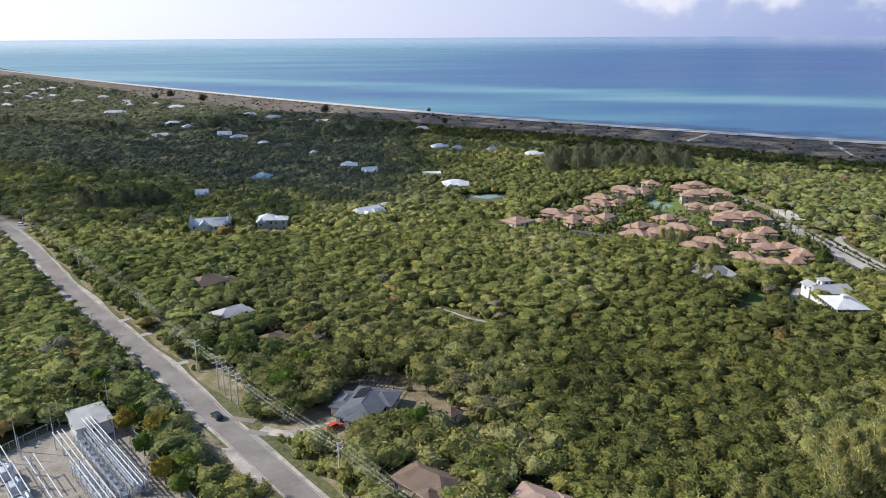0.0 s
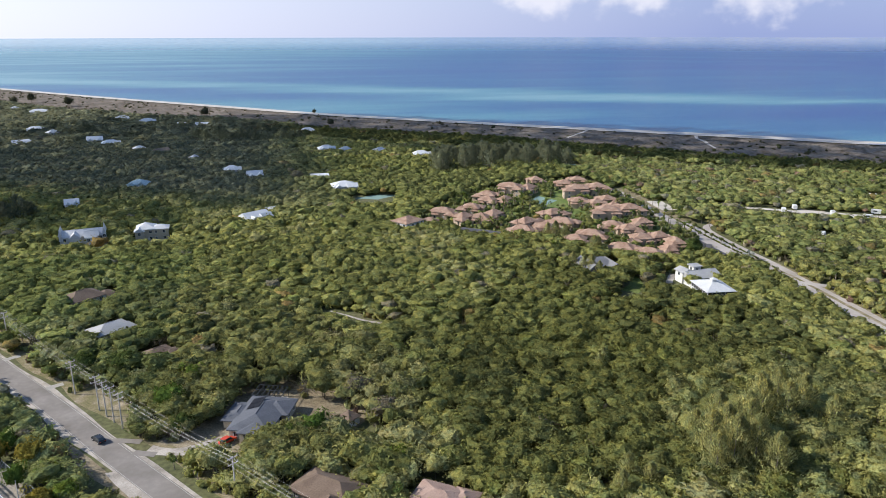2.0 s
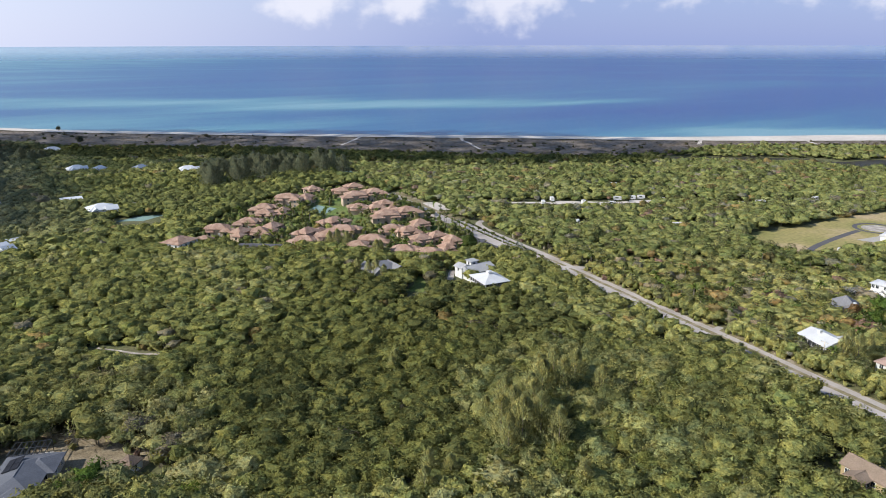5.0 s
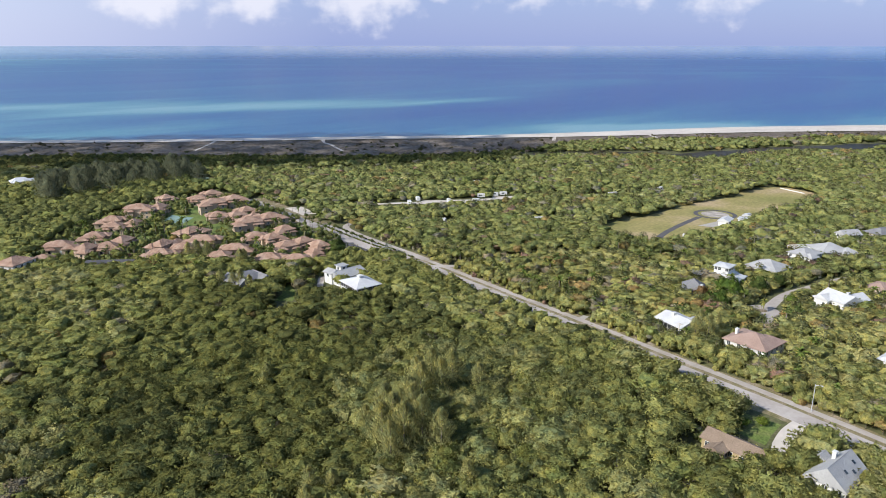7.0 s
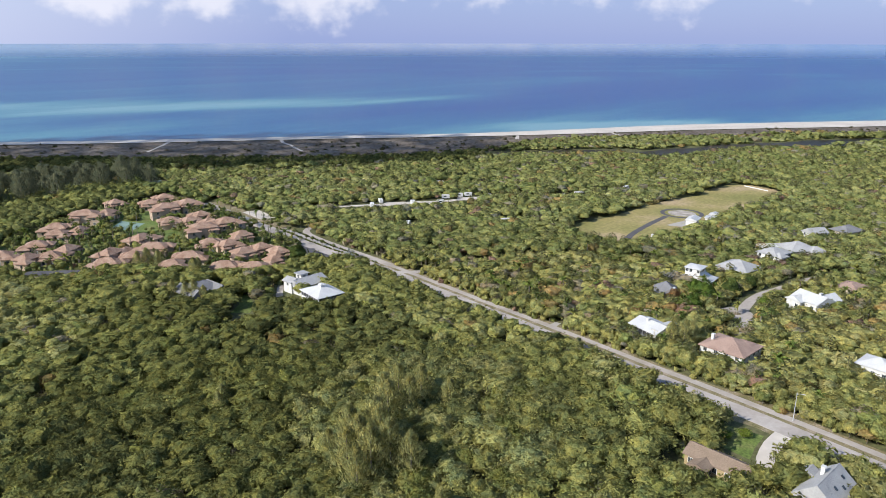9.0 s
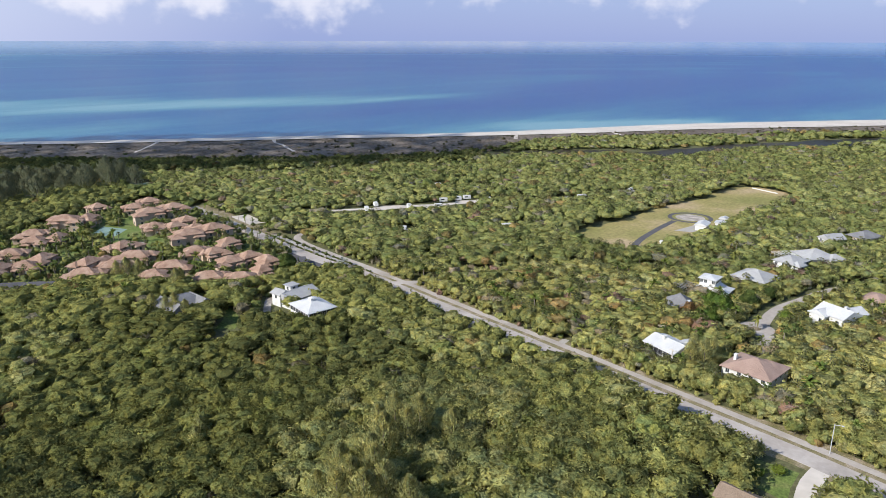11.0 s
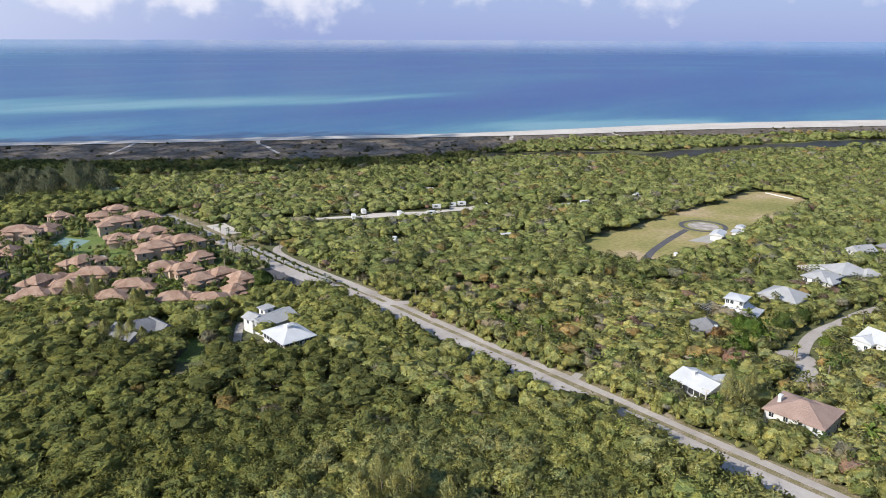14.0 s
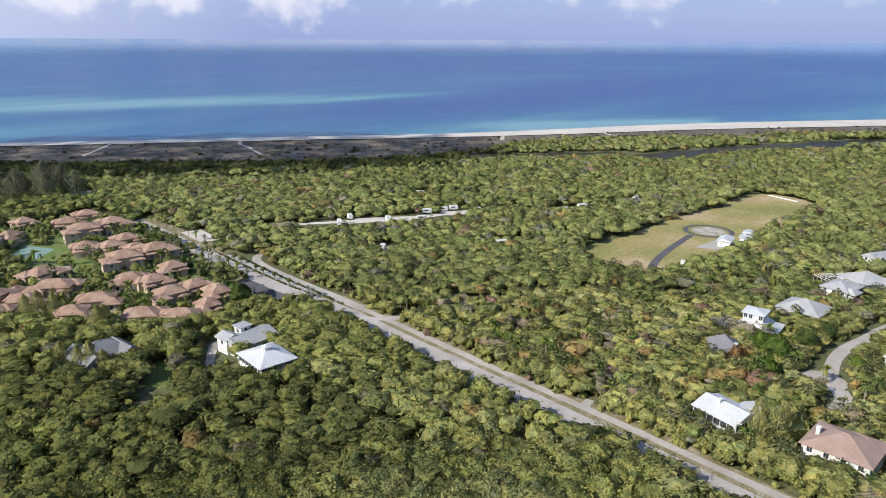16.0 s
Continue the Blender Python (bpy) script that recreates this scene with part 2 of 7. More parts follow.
M["roof_grey"] = ribbed(material("grey_shingles", [(0.15, 0.15, 0.161), (0.203, 0.203, 0.21)], 0.3, 0.85, 0.01, 6, fine=3, fine_mix=0.12), 6, 0.015, direction="Y")
M["roof_palegrey"] = ribbed(material("pale_grey_metal_roof", [(0.3, 0.3, 0.303), (0.37, 0.37, 0.373)], 0.3, 0.6, fine_mix=0.08), 2.2, 0.03)
M["roof_blue"] = material("slate_blue_shingles", [(0.08, 0.086, 0.104), (0.112, 0.118, 0.138)], 0.3, 0.85, 0.01, 6, fine=3, fine_mix=0.15)
M["roof_brown"] = ribbed(material("brown_shingles", [(0.128, 0.09, 0.068), (0.18, 0.131, 0.098)], 0.3, 0.9, 0.015, 6, fine=3, fine_mix=0.15), 6, 0.02, direction="Y")
M["roof_tan"] = ribbed(material("tan_shingles", [(0.203, 0.15, 0.109), (0.262, 0.199, 0.15)], 0.3, 0.9, 0.015, 6, fine=3, fine_mix=0.12), 6, 0.02, direction="Y")
M["roof_tile"] = ribbed(material("clay_tiles", [(0.245, 0.148, 0.102), (0.325, 0.21, 0.152), (0.395, 0.278, 0.212)], 0.35, 0.85, 0.02, 4, fine=2.5, fine_mix=0.18), 3.2, 0.05)
M["roof_pink"] = ribbed(material("faded_pink_tiles", [(0.285, 0.195, 0.16), (0.36, 0.255, 0.212)], 0.3, 0.85, 0.02, 4, fine=3, fine_mix=0.12), 4, 0.03)
M["roof_teal"] = material("pale_teal_metal_roof", [(0.3, 0.39, 0.413), (0.375, 0.465, 0.48)], 0.3, 0.5)
M["glass"] = material("window_glass", [(0.02, 0.025, 0.03), (0.05, 0.06, 0.07)], 0.6, 0.12, spec=0.6)
M["screen"] = material("insect_screen", [(0.03, 0.032, 0.035), (0.06, 0.06, 0.065)], 1.0, 0.6)
M["trim"] = material("white_trim", [(0.56, 0.56, 0.552), (0.64, 0.64, 0.632)], 1.0, 0.6, fine_mix=0.05)
M["wood_pole"] = material("weathered_pole", [(0.405, 0.365, 0.317), (0.54, 0.499, 0.446)], 1.0, 0.9, 0.01, 6)
M["wire"] = material("wire", [(0.3, 0.3, 0.29), (0.38, 0.38, 0.37)], 1.0, 0.5, metal=0.4)
M["galv"] = material("galvanised_steel", [(0.45, 0.47, 0.5), (0.6, 0.62, 0.65)], 2.0, 0.45, metal=0.35, fine_mix=0.12)
M["porcelain"] = material("grey_porcelain", [(0.3, 0.32, 0.35), (0.42, 0.44, 0.47)], 3.0, 0.35)
M["equipment"] = material("equipment_grey", [(0.4, 0.43, 0.47), (0.5, 0.53, 0.57)], 1.0, 0.5, metal=0.1)
M["bark"] = material("bark", [(0.16, 0.135, 0.11), (0.26, 0.23, 0.19)], 1.5, 0.95, 0.03, 8)
M["leaf"] = foliage_material("leaves")
M["frond"] = foliage_material("palm_fronds", 0.2)
M["court"] = material("tennis_court", [(0.16, 0.24, 0.22), (0.2, 0.29, 0.26)], 0.3, 0.9, fine_mix=0.08)
M["pool"] = material("pool_water", [(0.2, 0.55, 0.6), (0.28, 0.65, 0.68)], 0.6, 0.08, spec=0.6)
M["solar"] = material("solar_panel", [(0.01, 0.01, 0.014), (0.015, 0.016, 0.022)], 1.0, 0.6, spec=0.15)
M["car_black"] = material("black_car_paint", [(0.015, 0.015, 0.017), (0.02, 0.02, 0.022)], 1.0, 0.2, spec=0.6, fine_mix=0.05)
M["car_red"] = material("orange_red_car_paint", [(0.5, 0.05, 0.02), (0.55, 0.06, 0.025)], 1.0, 0.25, spec=0.6, fine_mix=0.05)
M["car_white"] = material("white_car_paint", [(0.7, 0.7, 0.7), (0.75, 0.75, 0.75)], 1.0, 0.25, spec=0.6, fine_mix=0.03)
M["tyre"] = material("tyre_rubber", [(0.02, 0.02, 0.02), (0.03, 0.03, 0.03)], 3.0, 0.9)
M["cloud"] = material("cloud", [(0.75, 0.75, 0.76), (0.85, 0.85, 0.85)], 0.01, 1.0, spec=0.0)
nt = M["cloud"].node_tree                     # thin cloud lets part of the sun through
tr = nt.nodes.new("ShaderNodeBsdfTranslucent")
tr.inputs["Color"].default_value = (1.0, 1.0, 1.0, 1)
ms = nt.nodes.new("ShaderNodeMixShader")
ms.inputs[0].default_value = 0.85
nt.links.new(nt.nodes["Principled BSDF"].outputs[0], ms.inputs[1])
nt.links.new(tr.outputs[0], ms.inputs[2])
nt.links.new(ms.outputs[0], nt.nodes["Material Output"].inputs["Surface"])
M["lagoon"] = material("lagoon_water", [(0.02, 0.02, 0.016), (0.05, 0.04, 0.028)], 0.012, 0.45, 0.02, 1.2, spec=0.06)


def sea_material():
    """Shallow gulf water: pale shoals drawn out along the shore over deeper blue, small waves."""
    m = bpy.data.materials.new("sea_water")
    m.use_nodes = True
    nt = m.node_tree
    bs = nt.nodes["Principled BSDF"]
    ge = nt.nodes.new("ShaderNodeNewGeometry")

    def math_node(op, a, b=None):
        n = nt.nodes.new("ShaderNodeMath")
        n.operation = op
        for k, v in enumerate((a, b)):
            if v is None:
                continue
            if isinstance(v, (int, float)):
                n.inputs[k].default_value = v
            else:
                nt.links.new(v, n.inputs[k])
        return n.outputs[0]

    def noise_at(rot, scale3, detail=4):
        mp = nt.nodes.new("ShaderNodeMapping")
        mp.inputs["Rotation"].default_value = (0, 0, radians(rot))
        mp.inputs["Scale"].default_value = scale3
        nt.links.new(ge.outputs["Position"], mp.inputs["Vector"])
        nz = nt.nodes.new("ShaderNodeTexNoise")
        nz.inputs["Scale"].default_value, nz.inputs["Detail"].default_value = 1.0, detail
        nt.links.new(mp.outputs[0], nz.inputs["Vector"])
        return nz.outputs["Fac"]

    def along_axis(x, y):
        d = nt.nodes.new("ShaderNodeVectorMath")
        d.operation = "DOT_PRODUCT"
        d.inputs[1].default_value = (x, y, 0)
        nt.links.new(ge.outputs["Position"], d.inputs[0])
        return d.outputs["Value"]

    def ramp01(v, lo, hi):
        n = nt.nodes.new("ShaderNodeMapRange")
        n.interpolation_type = "SMOOTHSTEP"
        n.inputs["From Min"].default_value, n.inputs["From Max"].default_value = lo, hi
        nt.links.new(v, n.inputs["Value"])
        return n.outputs[0]

    broad = noise_at(30, (0.0005, 0.0026, 1), 3)
    fine = noise_at(30, (0.0012, 0.011, 1), 3)
    # one long shoal parallel to the shore, and shallows off the bright stretch of beach
    off = math_node("ADD", along_axis(0.49, 0.87), math_node("MULTIPLY", math_node("SUBTRACT", broad, 0.5), 420))
    shoal = math_node("SUBTRACT", 1.0, ramp01(math_node("ABSOLUTE", math_node("SUBTRACT", off, 1270)), 10, 170))
    shoal = math_node("MULTIPLY", shoal, math_node("SUBTRACT", 1.0, ramp01(along_axis(0.87, -0.49), 250, 650)))
    near_b = math_node("SUBTRACT", 1.0, ramp01(math_node("ABSOLUTE", math_node("SUBTRACT", along_axis(0.83, -0.55), 395)), 60, 190))
    near_a = math_node("SUBTRACT", 1.0, ramp01(along_axis(0.55, 0.83), 800, 890))
    patchy = ramp01(broad, 0.42, 0.7)
    pale = math_node("MINIMUM", math_node("ADD", math_node("ADD", math_node("MULTIPLY", shoal, 0.5), math_node("MULTIPLY", math_node("MULTIPLY", near_a, near_b), 0.9)),
                                          math_node("MULTIPLY", patchy, 0.38)), 1.0)
    pale = math_node("ADD", pale, math_node("MULTIPLY", math_node("SUBTRACT", fine, 0.5), 0.55))
    # paler westward: the sun's glare put into the water's base colour
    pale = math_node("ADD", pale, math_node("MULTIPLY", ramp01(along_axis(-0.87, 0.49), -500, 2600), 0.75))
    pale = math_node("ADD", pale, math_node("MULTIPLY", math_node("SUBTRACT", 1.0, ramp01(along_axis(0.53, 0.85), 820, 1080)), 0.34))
    ripple = noise_at(30, (0.012, 0.06, 1), 4)
    pale = math_node("ADD", pale, math_node("MULTIPLY", math_node("SUBTRACT", ripple, 0.5), 0.5))
    rp = nt.nodes.new("ShaderNodeValToRGB")
    els = rp.color_ramp.elements
    els[0].position, els[0].color = 0.0, (0.0045, 0.043, 0.185, 1)
    els[1].position, els[1].color = 1.0, (0.13, 0.26, 0.31, 1)
    e = els.new(0.75)
    e.color = (0.06, 0.185, 0.25, 1)
    e = els.new(0.4)
    e.color = (0.014, 0.09, 0.205, 1)
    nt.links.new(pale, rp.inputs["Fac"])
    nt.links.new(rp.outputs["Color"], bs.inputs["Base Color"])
    bs.inputs["Roughness"].default_value, bs.inputs["IOR"].default_value = 0.3, 1.33
    bs.inputs["Specular IOR Level"].default_value = 0.27
    wv = nt.nodes.new("ShaderNodeTexNoise")
    wv.inputs["Scale"].default_value, wv.inputs["Detail"].default_value = 0.25, 5
    nt.links.new(ge.outputs["Position"], wv.inputs["Vector"])
    bp = nt.nodes.new("ShaderNodeBump")
    bp.inputs["Strength"].default_value, bp.inputs["Distance"].default_value = 0.45, 0.6
    nt.links.new(wv.outputs["Fac"], bp.inputs["Height"])
    nt.links.new(bp.outputs[0], bs.inputs["Normal"])
    far = nt.nodes.new("ShaderNodeVectorMath")               # smoother, glossier water far out
    far.operation = "LENGTH"
    nt.links.new(ge.outputs["Position"], far.inputs[0])
    calm = math_node("POWER", ramp01(far.outputs["Value"], 2900, 4800), 2.0)
    streak = math_node("ADD", 0.75, math_node("MULTIPLY", broad, 0.5))
    nt.links.new(math_node("SUBTRACT", 0.3, math_node("MULTIPLY", calm, 0.2)), bs.inputs["Roughness"])
    nt.links.new(math_node("ADD", 0.13, math_node("MULTIPLY", math_node("MULTIPLY", calm, streak), 0.6)), bs.inputs["Specular IOR Level"])
    nt.links.new(math_node("SUBTRACT", 0.45, math_node("MULTIPLY", calm, 0.4)), bp.inputs["Strength"])
    return m


M["sea"] = sea_material()

# ---------------------------------------------------------------- helpers


def mesh_object(name, bm, mat, parent=None, smooth=False):
    me = bpy.data.meshes.new(name)
    bm.normal_update()
    bm.to_mesh(me)
    bm.free()
    me.materials.append(mat)
    if smooth:
        me.shade_smooth()
    ob = new(name, me)
    ob.parent = parent
    return ob


def part(name, bm, mat, parent, label=""):
    return tagged(mesh_object(name, bm, mat, parent), label)


def shared(name, mesh, parent, m):
    """A part on mesh data that other parts use too."""
    ob = new(name, mesh)
    ob.parent = parent
    ob.matrix_basis = m
    return ob


def empty(name, m, label, category, group=""):
    ob = new(name)
    ob.matrix_world = m
    return tagged(ob, label, category, group)


def box(bm, x0, x1, y0, y1, z0, z1, m=None):
    vs = [bm.verts.new((x, y, z)) for z in (z0, z1) for y in (y0, y1) for x in (x0, x1)]
    for f in ((0, 2, 3, 1), (4, 5, 7, 6), (0, 1, 5, 4), (2, 6, 7, 3), (0, 4, 6, 2), (1, 3, 7, 5)):
        bm.faces.new([vs[i] for i in f])
    if m is not None:
        bmesh.ops.transform(bm, matrix=m, verts=vs)
    return bm


def boxes(*rows):
    bm = bmesh.new()
    for r in rows:
        box(bm, *r)
    return bm


def rod(bm, a, b, r0, r1=None, n=6):
    """A tapered rod from a to b."""
    a, b = Vector(a), Vector(b)
    q = (b - a).to_track_quat("Z", "Y").to_matrix()
    r1 = r0 if r1 is None else r1
    rings = []
    for c, r in ((a, r0), (b, r1)):
        rings.append([bm.verts.new(c + q @ Vector((r * math.cos(2 * math.pi * i / n), r * math.sin(2 * math.pi * i / n), 0))) for i in range(n)])
    for i in range(n):
        bm.faces.new((rings[0][i], rings[0][(i + 1) % n], rings[1][(i + 1) % n], rings[1][i]))
    bm.faces.new(rings[0][::-1])
    bm.faces.new(rings[1])
    return bm


def sheet(name, points, z, mat, label, category="ground", subdivide=0):
    """A flat piece of the setting from its outline."""
    bm = bmesh.new()
    f = bm.faces.new([bm.verts.new((x, y, z)) for x, y in points])
    if f.normal.z < 0:
        f.normal_flip()
    bm.normal_update()
    if f.normal.z < 0:
        bmesh.ops.reverse_faces(bm, faces=[f])
    bmesh.ops.triangulate(bm, faces=bm.faces[:])
    return tagged(mesh_object(name, bm, mat), label, category, kind="structure")


def smooth_line(points, step=6.0):
    """A rounded line through the points."""
    p = [np.array(q, float) for q in points]
    out = []
    for i in range(len(p) - 1):
        a, b, c, d = p[max(i - 1, 0)], p[i], p[i + 1], p[min(i + 2, len(p) - 1)]
        n = max(2, int(np.linalg.norm(c - b) / step))
        for k in range(n):
            t = k / n
            out.append(0.5 * ((2 * b) + (c - a) * t + (2 * a - 5 * b + 4 * c - d) * t * t + (3 * b - a - 3 * c + d) * t ** 3))
    return np.array(out + [p[-1]])


def ribbon(name, points, width, z, mat, label, category="road", thick=0.0, shift=0.0, wobble=0.0):
    """A strip of paving along a line, with a real edge where it has thickness."""
    line = smooth_line(points)
    d = np.gradient(line, axis=0)
    d /= np.linalg.norm(d, axis=1)[:, None]
    n = np.c_[-d[:, 1], d[:, 0]]
    rng = np.random.default_rng(len(points) * 7 + int(width * 10))
    wl, wr = (width / 2 + wobble * np.convolve(rng.normal(size=len(line) + 4), (0.2, 0.5, 0.7, 0.5, 0.2), "valid") for _ in range(2))
    bm = bmesh.new()
    rows = []
    for c, k, a, b in zip(line, n, wl, wr):
        l, r = c + k * (a + shift), c - k * (b - shift)
        cols = [bm.verts.new((*l, z)), bm.verts.new((*r, z))]
        if thick:
            cols = [bm.verts.new((*(l + k * 0.05), z - thick))] + cols + [bm.verts.new((*(r - k * 0.05), z - thick))]
        rows.append(cols)
    for a, b in zip(rows, rows[1:]):
        for i in range(len(a) - 1):
            bm.faces.new((a[i], a[i + 1], b[i + 1], b[i]))
    bmesh.ops.recalc_face_normals(bm, faces=bm.faces[:])
    if sum(f.normal.z for f in bm.faces) < 0:
        bmesh.ops.reverse_faces(bm, faces=bm.faces[:])
    return tagged(mesh_object(name, bm, mat), label, category, kind="structure")


KEEP_OUT = []          # (kind, data): where no tree stands


def inside(px, py, poly):
    c = np.zeros(px.shape, bool)
    n = len(poly)
    for i in range(n):
        (x0, y0), (x1, y1) = poly[i], poly[(i + 1) % n]
        if y0 != y1:
            c ^= ((y0 > py) != (y1 > py)) & (px < (x1 - x0) * (py - y0) / (y1 - y0) + x0)
    return c


def near_line(px, py, line):
    d = np.full(px.shape, 1e9)
    for (x0, y0), (x1, y1) in zip(line, line[1:]):
        ux, uy = x1 - x0, y1 - y0
        t = np.clip(((px - x0) * ux + (py - y0) * uy) / (ux * ux + uy * uy + 1e-9), 0, 1)
        d = np.minimum(d, np.hypot(px - x0 - t * ux, py - y0 - t * uy))
    return d


def keep_line(points, width):
    KEEP_OUT.append(("line", points, width))


def keep_poly(points):
    KEEP_OUT.append(("poly", points, 0))


def keep_box(x, y, w, d, turn):
    KEEP_OUT.append(("box", (x, y, turn), (w / 2, d / 2)))


def blocked(px, py, grow=0.0, houses=True):
    bad = np.zeros(px.shape, bool)
    for kind, a, b in KEEP_OUT:
        if kind == "box" and not houses:
            continue
        if kind == "line":
            bad |= near_line(px, py, a) < b + grow
        elif kind == "poly":
            bad |= inside(px, py, a)
        else:
            c, s = math.cos(radians(a[2])), math.sin(radians(a[2]))
            u, v = (px - a[0]) * c + (py - a[1]) * s, -(px - a[0]) * s + (py - a[1]) * c
            bad |= (abs(u) < b[0] + grow) & (abs(v) < b[1] + grow)
    return bad


# ---------------------------------------------------------------- land, beach and sea
SHORE = [(-2600, 3900), (-1600, 2800), (-984, 2069), (-623, 1661), (-298, 1307), (-83, 1089), (74, 935), (195, 838), (300, 757),
         (390, 692), (480, 628), (571, 560), (690, 494), (830, 424), (957, 337), (1060, 262), (1500, -60), (2600, -900), (4300, -2200)]
LANDWARD = [16, 16, 18, 20, 22, 23, 25, 26, 27, 28, 28, 30, 44, 56, 62, 62, 60, 60, 60]   # beach width
shore = smooth_line(SHORE, 40)
sd = np.gradient(shore, axis=0)
sd /= np.linalg.norm(sd, axis=1)[:, None]
inland = np.c_[sd[:, 1], -sd[:, 0]]
if (inland[len(inland) // 2] @ np.array((1, 1))) > 0:
    inland = -inland
bw = np.interp(shore[:, 0], [p[0] for p in SHORE], LANDWARD)
dune_edge = shore + inland * bw[:, None]

bm = bmesh.new()
R = 4850
ring = [(R * math.cos(a), R * math.sin(a)) for a in np.linspace(0, 2 * math.pi, 72, endpoint=False)]
f = bm.faces.new([bm.verts.new((x, y, 0)) for x, y in ring])
bmesh.ops.triangulate(bm, faces=bm.faces[:])
ground = tagged(mesh_object("ground", bm, M["soil"]), "dark leaf-littered sandy ground under the woods", "ground", kind="structure")


def strip(name, left, right, zl, zr, mat, label, category):
    bm = bmesh.new()
    a = [bm.verts.new((*p, zl)) for p in left]
    b = [bm.verts.new((*p, zr)) for p in right]
    for i in range(len(a) - 1):
        bm.faces.new((a[i], a[i + 1], b[i + 1], b[i]))
    bm.normal_update()
    if sum(f.normal.z for f in bm.faces) < 0:
        bmesh.ops.reverse_faces(bm, faces=bm.faces[:])
    return tagged(mesh_object(name, bm, mat), label, category, kind="structure")


strip("beach", shore - inland * 6, dune_edge, 0.12, 1.1, M["sand"], "pale shell-sand beach along the gulf", "beach")
DUNE_IN = [(-2200, 3300), (-1300, 2250), (-642, 1530), (-338, 1113), (-68, 889), (61, 764), (168, 690), (243, 628), (312, 565), (383, 501), (455, 460), (515, 446),
           (565, 448), (625, 440), (720, 360), (820, 290), (930, 205), (1300, -60), (2000, -600)]
dune_line = smooth_line(DUNE_IN, 40)
outer = dune_edge[dune_edge[:, 0] < 2050]
poly = [tuple(p) for p in outer] + [tuple(p) for p in dune_line[::-1]]
DUNE = poly
bm = bmesh.new()
bm.faces.new([bm.verts.new((x, y, 0.5)) for x, y in poly])
bmesh.ops.triangulate(bm, faces=bm.faces[:])
bm.normal_update()
for fc in bm.faces:
    if fc.normal.z < 0:
        fc.normal_flip()
tagged(mesh_object("dune_ground", bm, M["dune"]), "grey-brown sandy dune ground behind the beach", "ground", kind="structure")

# the sea: fine rows near the shore, and far out it lifts to the line of the horizon
bm = bmesh.new()
HORIZON_D, HORIZON_Z = 4700.0, 75.0


def sea_point(x, y):
    r = math.hypot(x - 30, y - 35)
    if r > HORIZON_D:
        x, y = 30 + (x - 30) * HORIZON_D / r, 35 + (y - 35) * HORIZON_D / r
        r = HORIZON_D
    t = max(0.0, (r - 1500) / (HORIZON_D - 1500))
    return (x, y, 0.3 + HORIZON_Z * t * t * t)


arc = np.linspace(math.atan2(SHORE[0][1], SHORE[0][0]), math.atan2(SHORE[-1][1], SHORE[-1][0]), len(shore))
arc = np.c_[30 + HORIZON_D * np.cos(arc), 35 + HORIZON_D * np.sin(arc)]
rows = []
for k in np.linspace(0, 1, 40):
    e = k ** 1.8
    line = shore * (1 - e) + arc * e
    rows.append([bm.verts.new(sea_point(*p)) for p in line])
for a, b in zip(rows, rows[1:]):
    for i in range(len(a) - 1):
        bm.faces.new((a[i], a[i + 1], b[i + 1], b[i]))
bm.normal_update()
if sum(fc.normal.z for fc in bm.faces) < 0:
    bmesh.ops.reverse_faces(bm, faces=bm.faces[:])
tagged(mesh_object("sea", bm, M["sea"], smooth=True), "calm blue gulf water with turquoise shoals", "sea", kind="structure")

LAGOON_A = [(505, 432), (540, 408), (575, 384), (602, 362)]
LAGOON_B = [(600, 336), (640, 324), (680, 308), (723, 290), (770, 264), (820, 238), (880, 195)]
ribbon("lagoon_1", [(x - 8, y - 6) for x, y in LAGOON_A], 30, 0.1, M["lagoon"], "dark brown still water of a lagoon", "water", wobble=2)
ribbon("lagoon_2", [(x - 11, y - 6) for x, y in LAGOON_B], 38, 0.1, M["lagoon"], "dark still water of a lagoon", "water", wobble=2)
keep_line([(x - 8, y - 6) for x, y in LAGOON_A], 18)
keep_line([(x - 11, y - 6) for x, y in LAGOON_B], 22)

# dark strip along the near edge of the mangroves, in the lagoon material
MANGROVE_FRONT = [(150, 626), (195, 594), (232, 565), (287, 513), (331, 481), (364, 464), (432, 422), (470, 408)]
ribbon("mangrove_front_strip", MANGROVE_FRONT, 7.0, 0.1, M["lagoon"], "narrow dark strip in front of mangroves", "water", wobble=1.2)
keep_line(MANGROVE_FRONT, 3.5)

# ---------------------------------------------------------------- roads
ROAD_W = [(-420, 640), (-202, 374), (-134, 282), (-92, 229), (-65.5, 195), (-47, 170), (-25.5, 142), (0, 108), (60, 30), (130, -62), (230, -200)]
ROAD_E = [(176, -200), (180, -90), (186, 0), (191, 50), (194, 80), (196.5, 112), (199.5, 150), (202, 188), (205, 225), (206.9, 252), (206.6, 272), (205.9, 290), (206.6, 310), (208.6, 334), (211.8, 380), (215, 430)]
PATH_E = [(x + 6.4, y) for x, y in ROAD_E if y < 240] + [(213.6, 257), (214.4, 275), (215.5, 295), (217.0, 314), (219.4, 326), (225, 331.5), (231, 331)]
ribbon("road_west", ROAD_W, 6.6, 0.08, M["asphalt_old"], "worn grey two-lane asphalt road", thick=0.08, wobble=0.12)
ribbon("verge_west", [(-420, 648), (-196, 381), (-126, 289), (-84, 236), (-57, 202), (-38, 176), (-17, 148), (8, 114), (68, 36), (138, -56), (238, -194)], 9.0, 0.03, M["verge"], "dry grass verge beside the road", "verge", wobble=0.8)
ribbon("shoulder_west", ROAD_W, 9.0, 0.045, M["gravel"], "pale shell-gravel road shoulder", wobble=0.5)
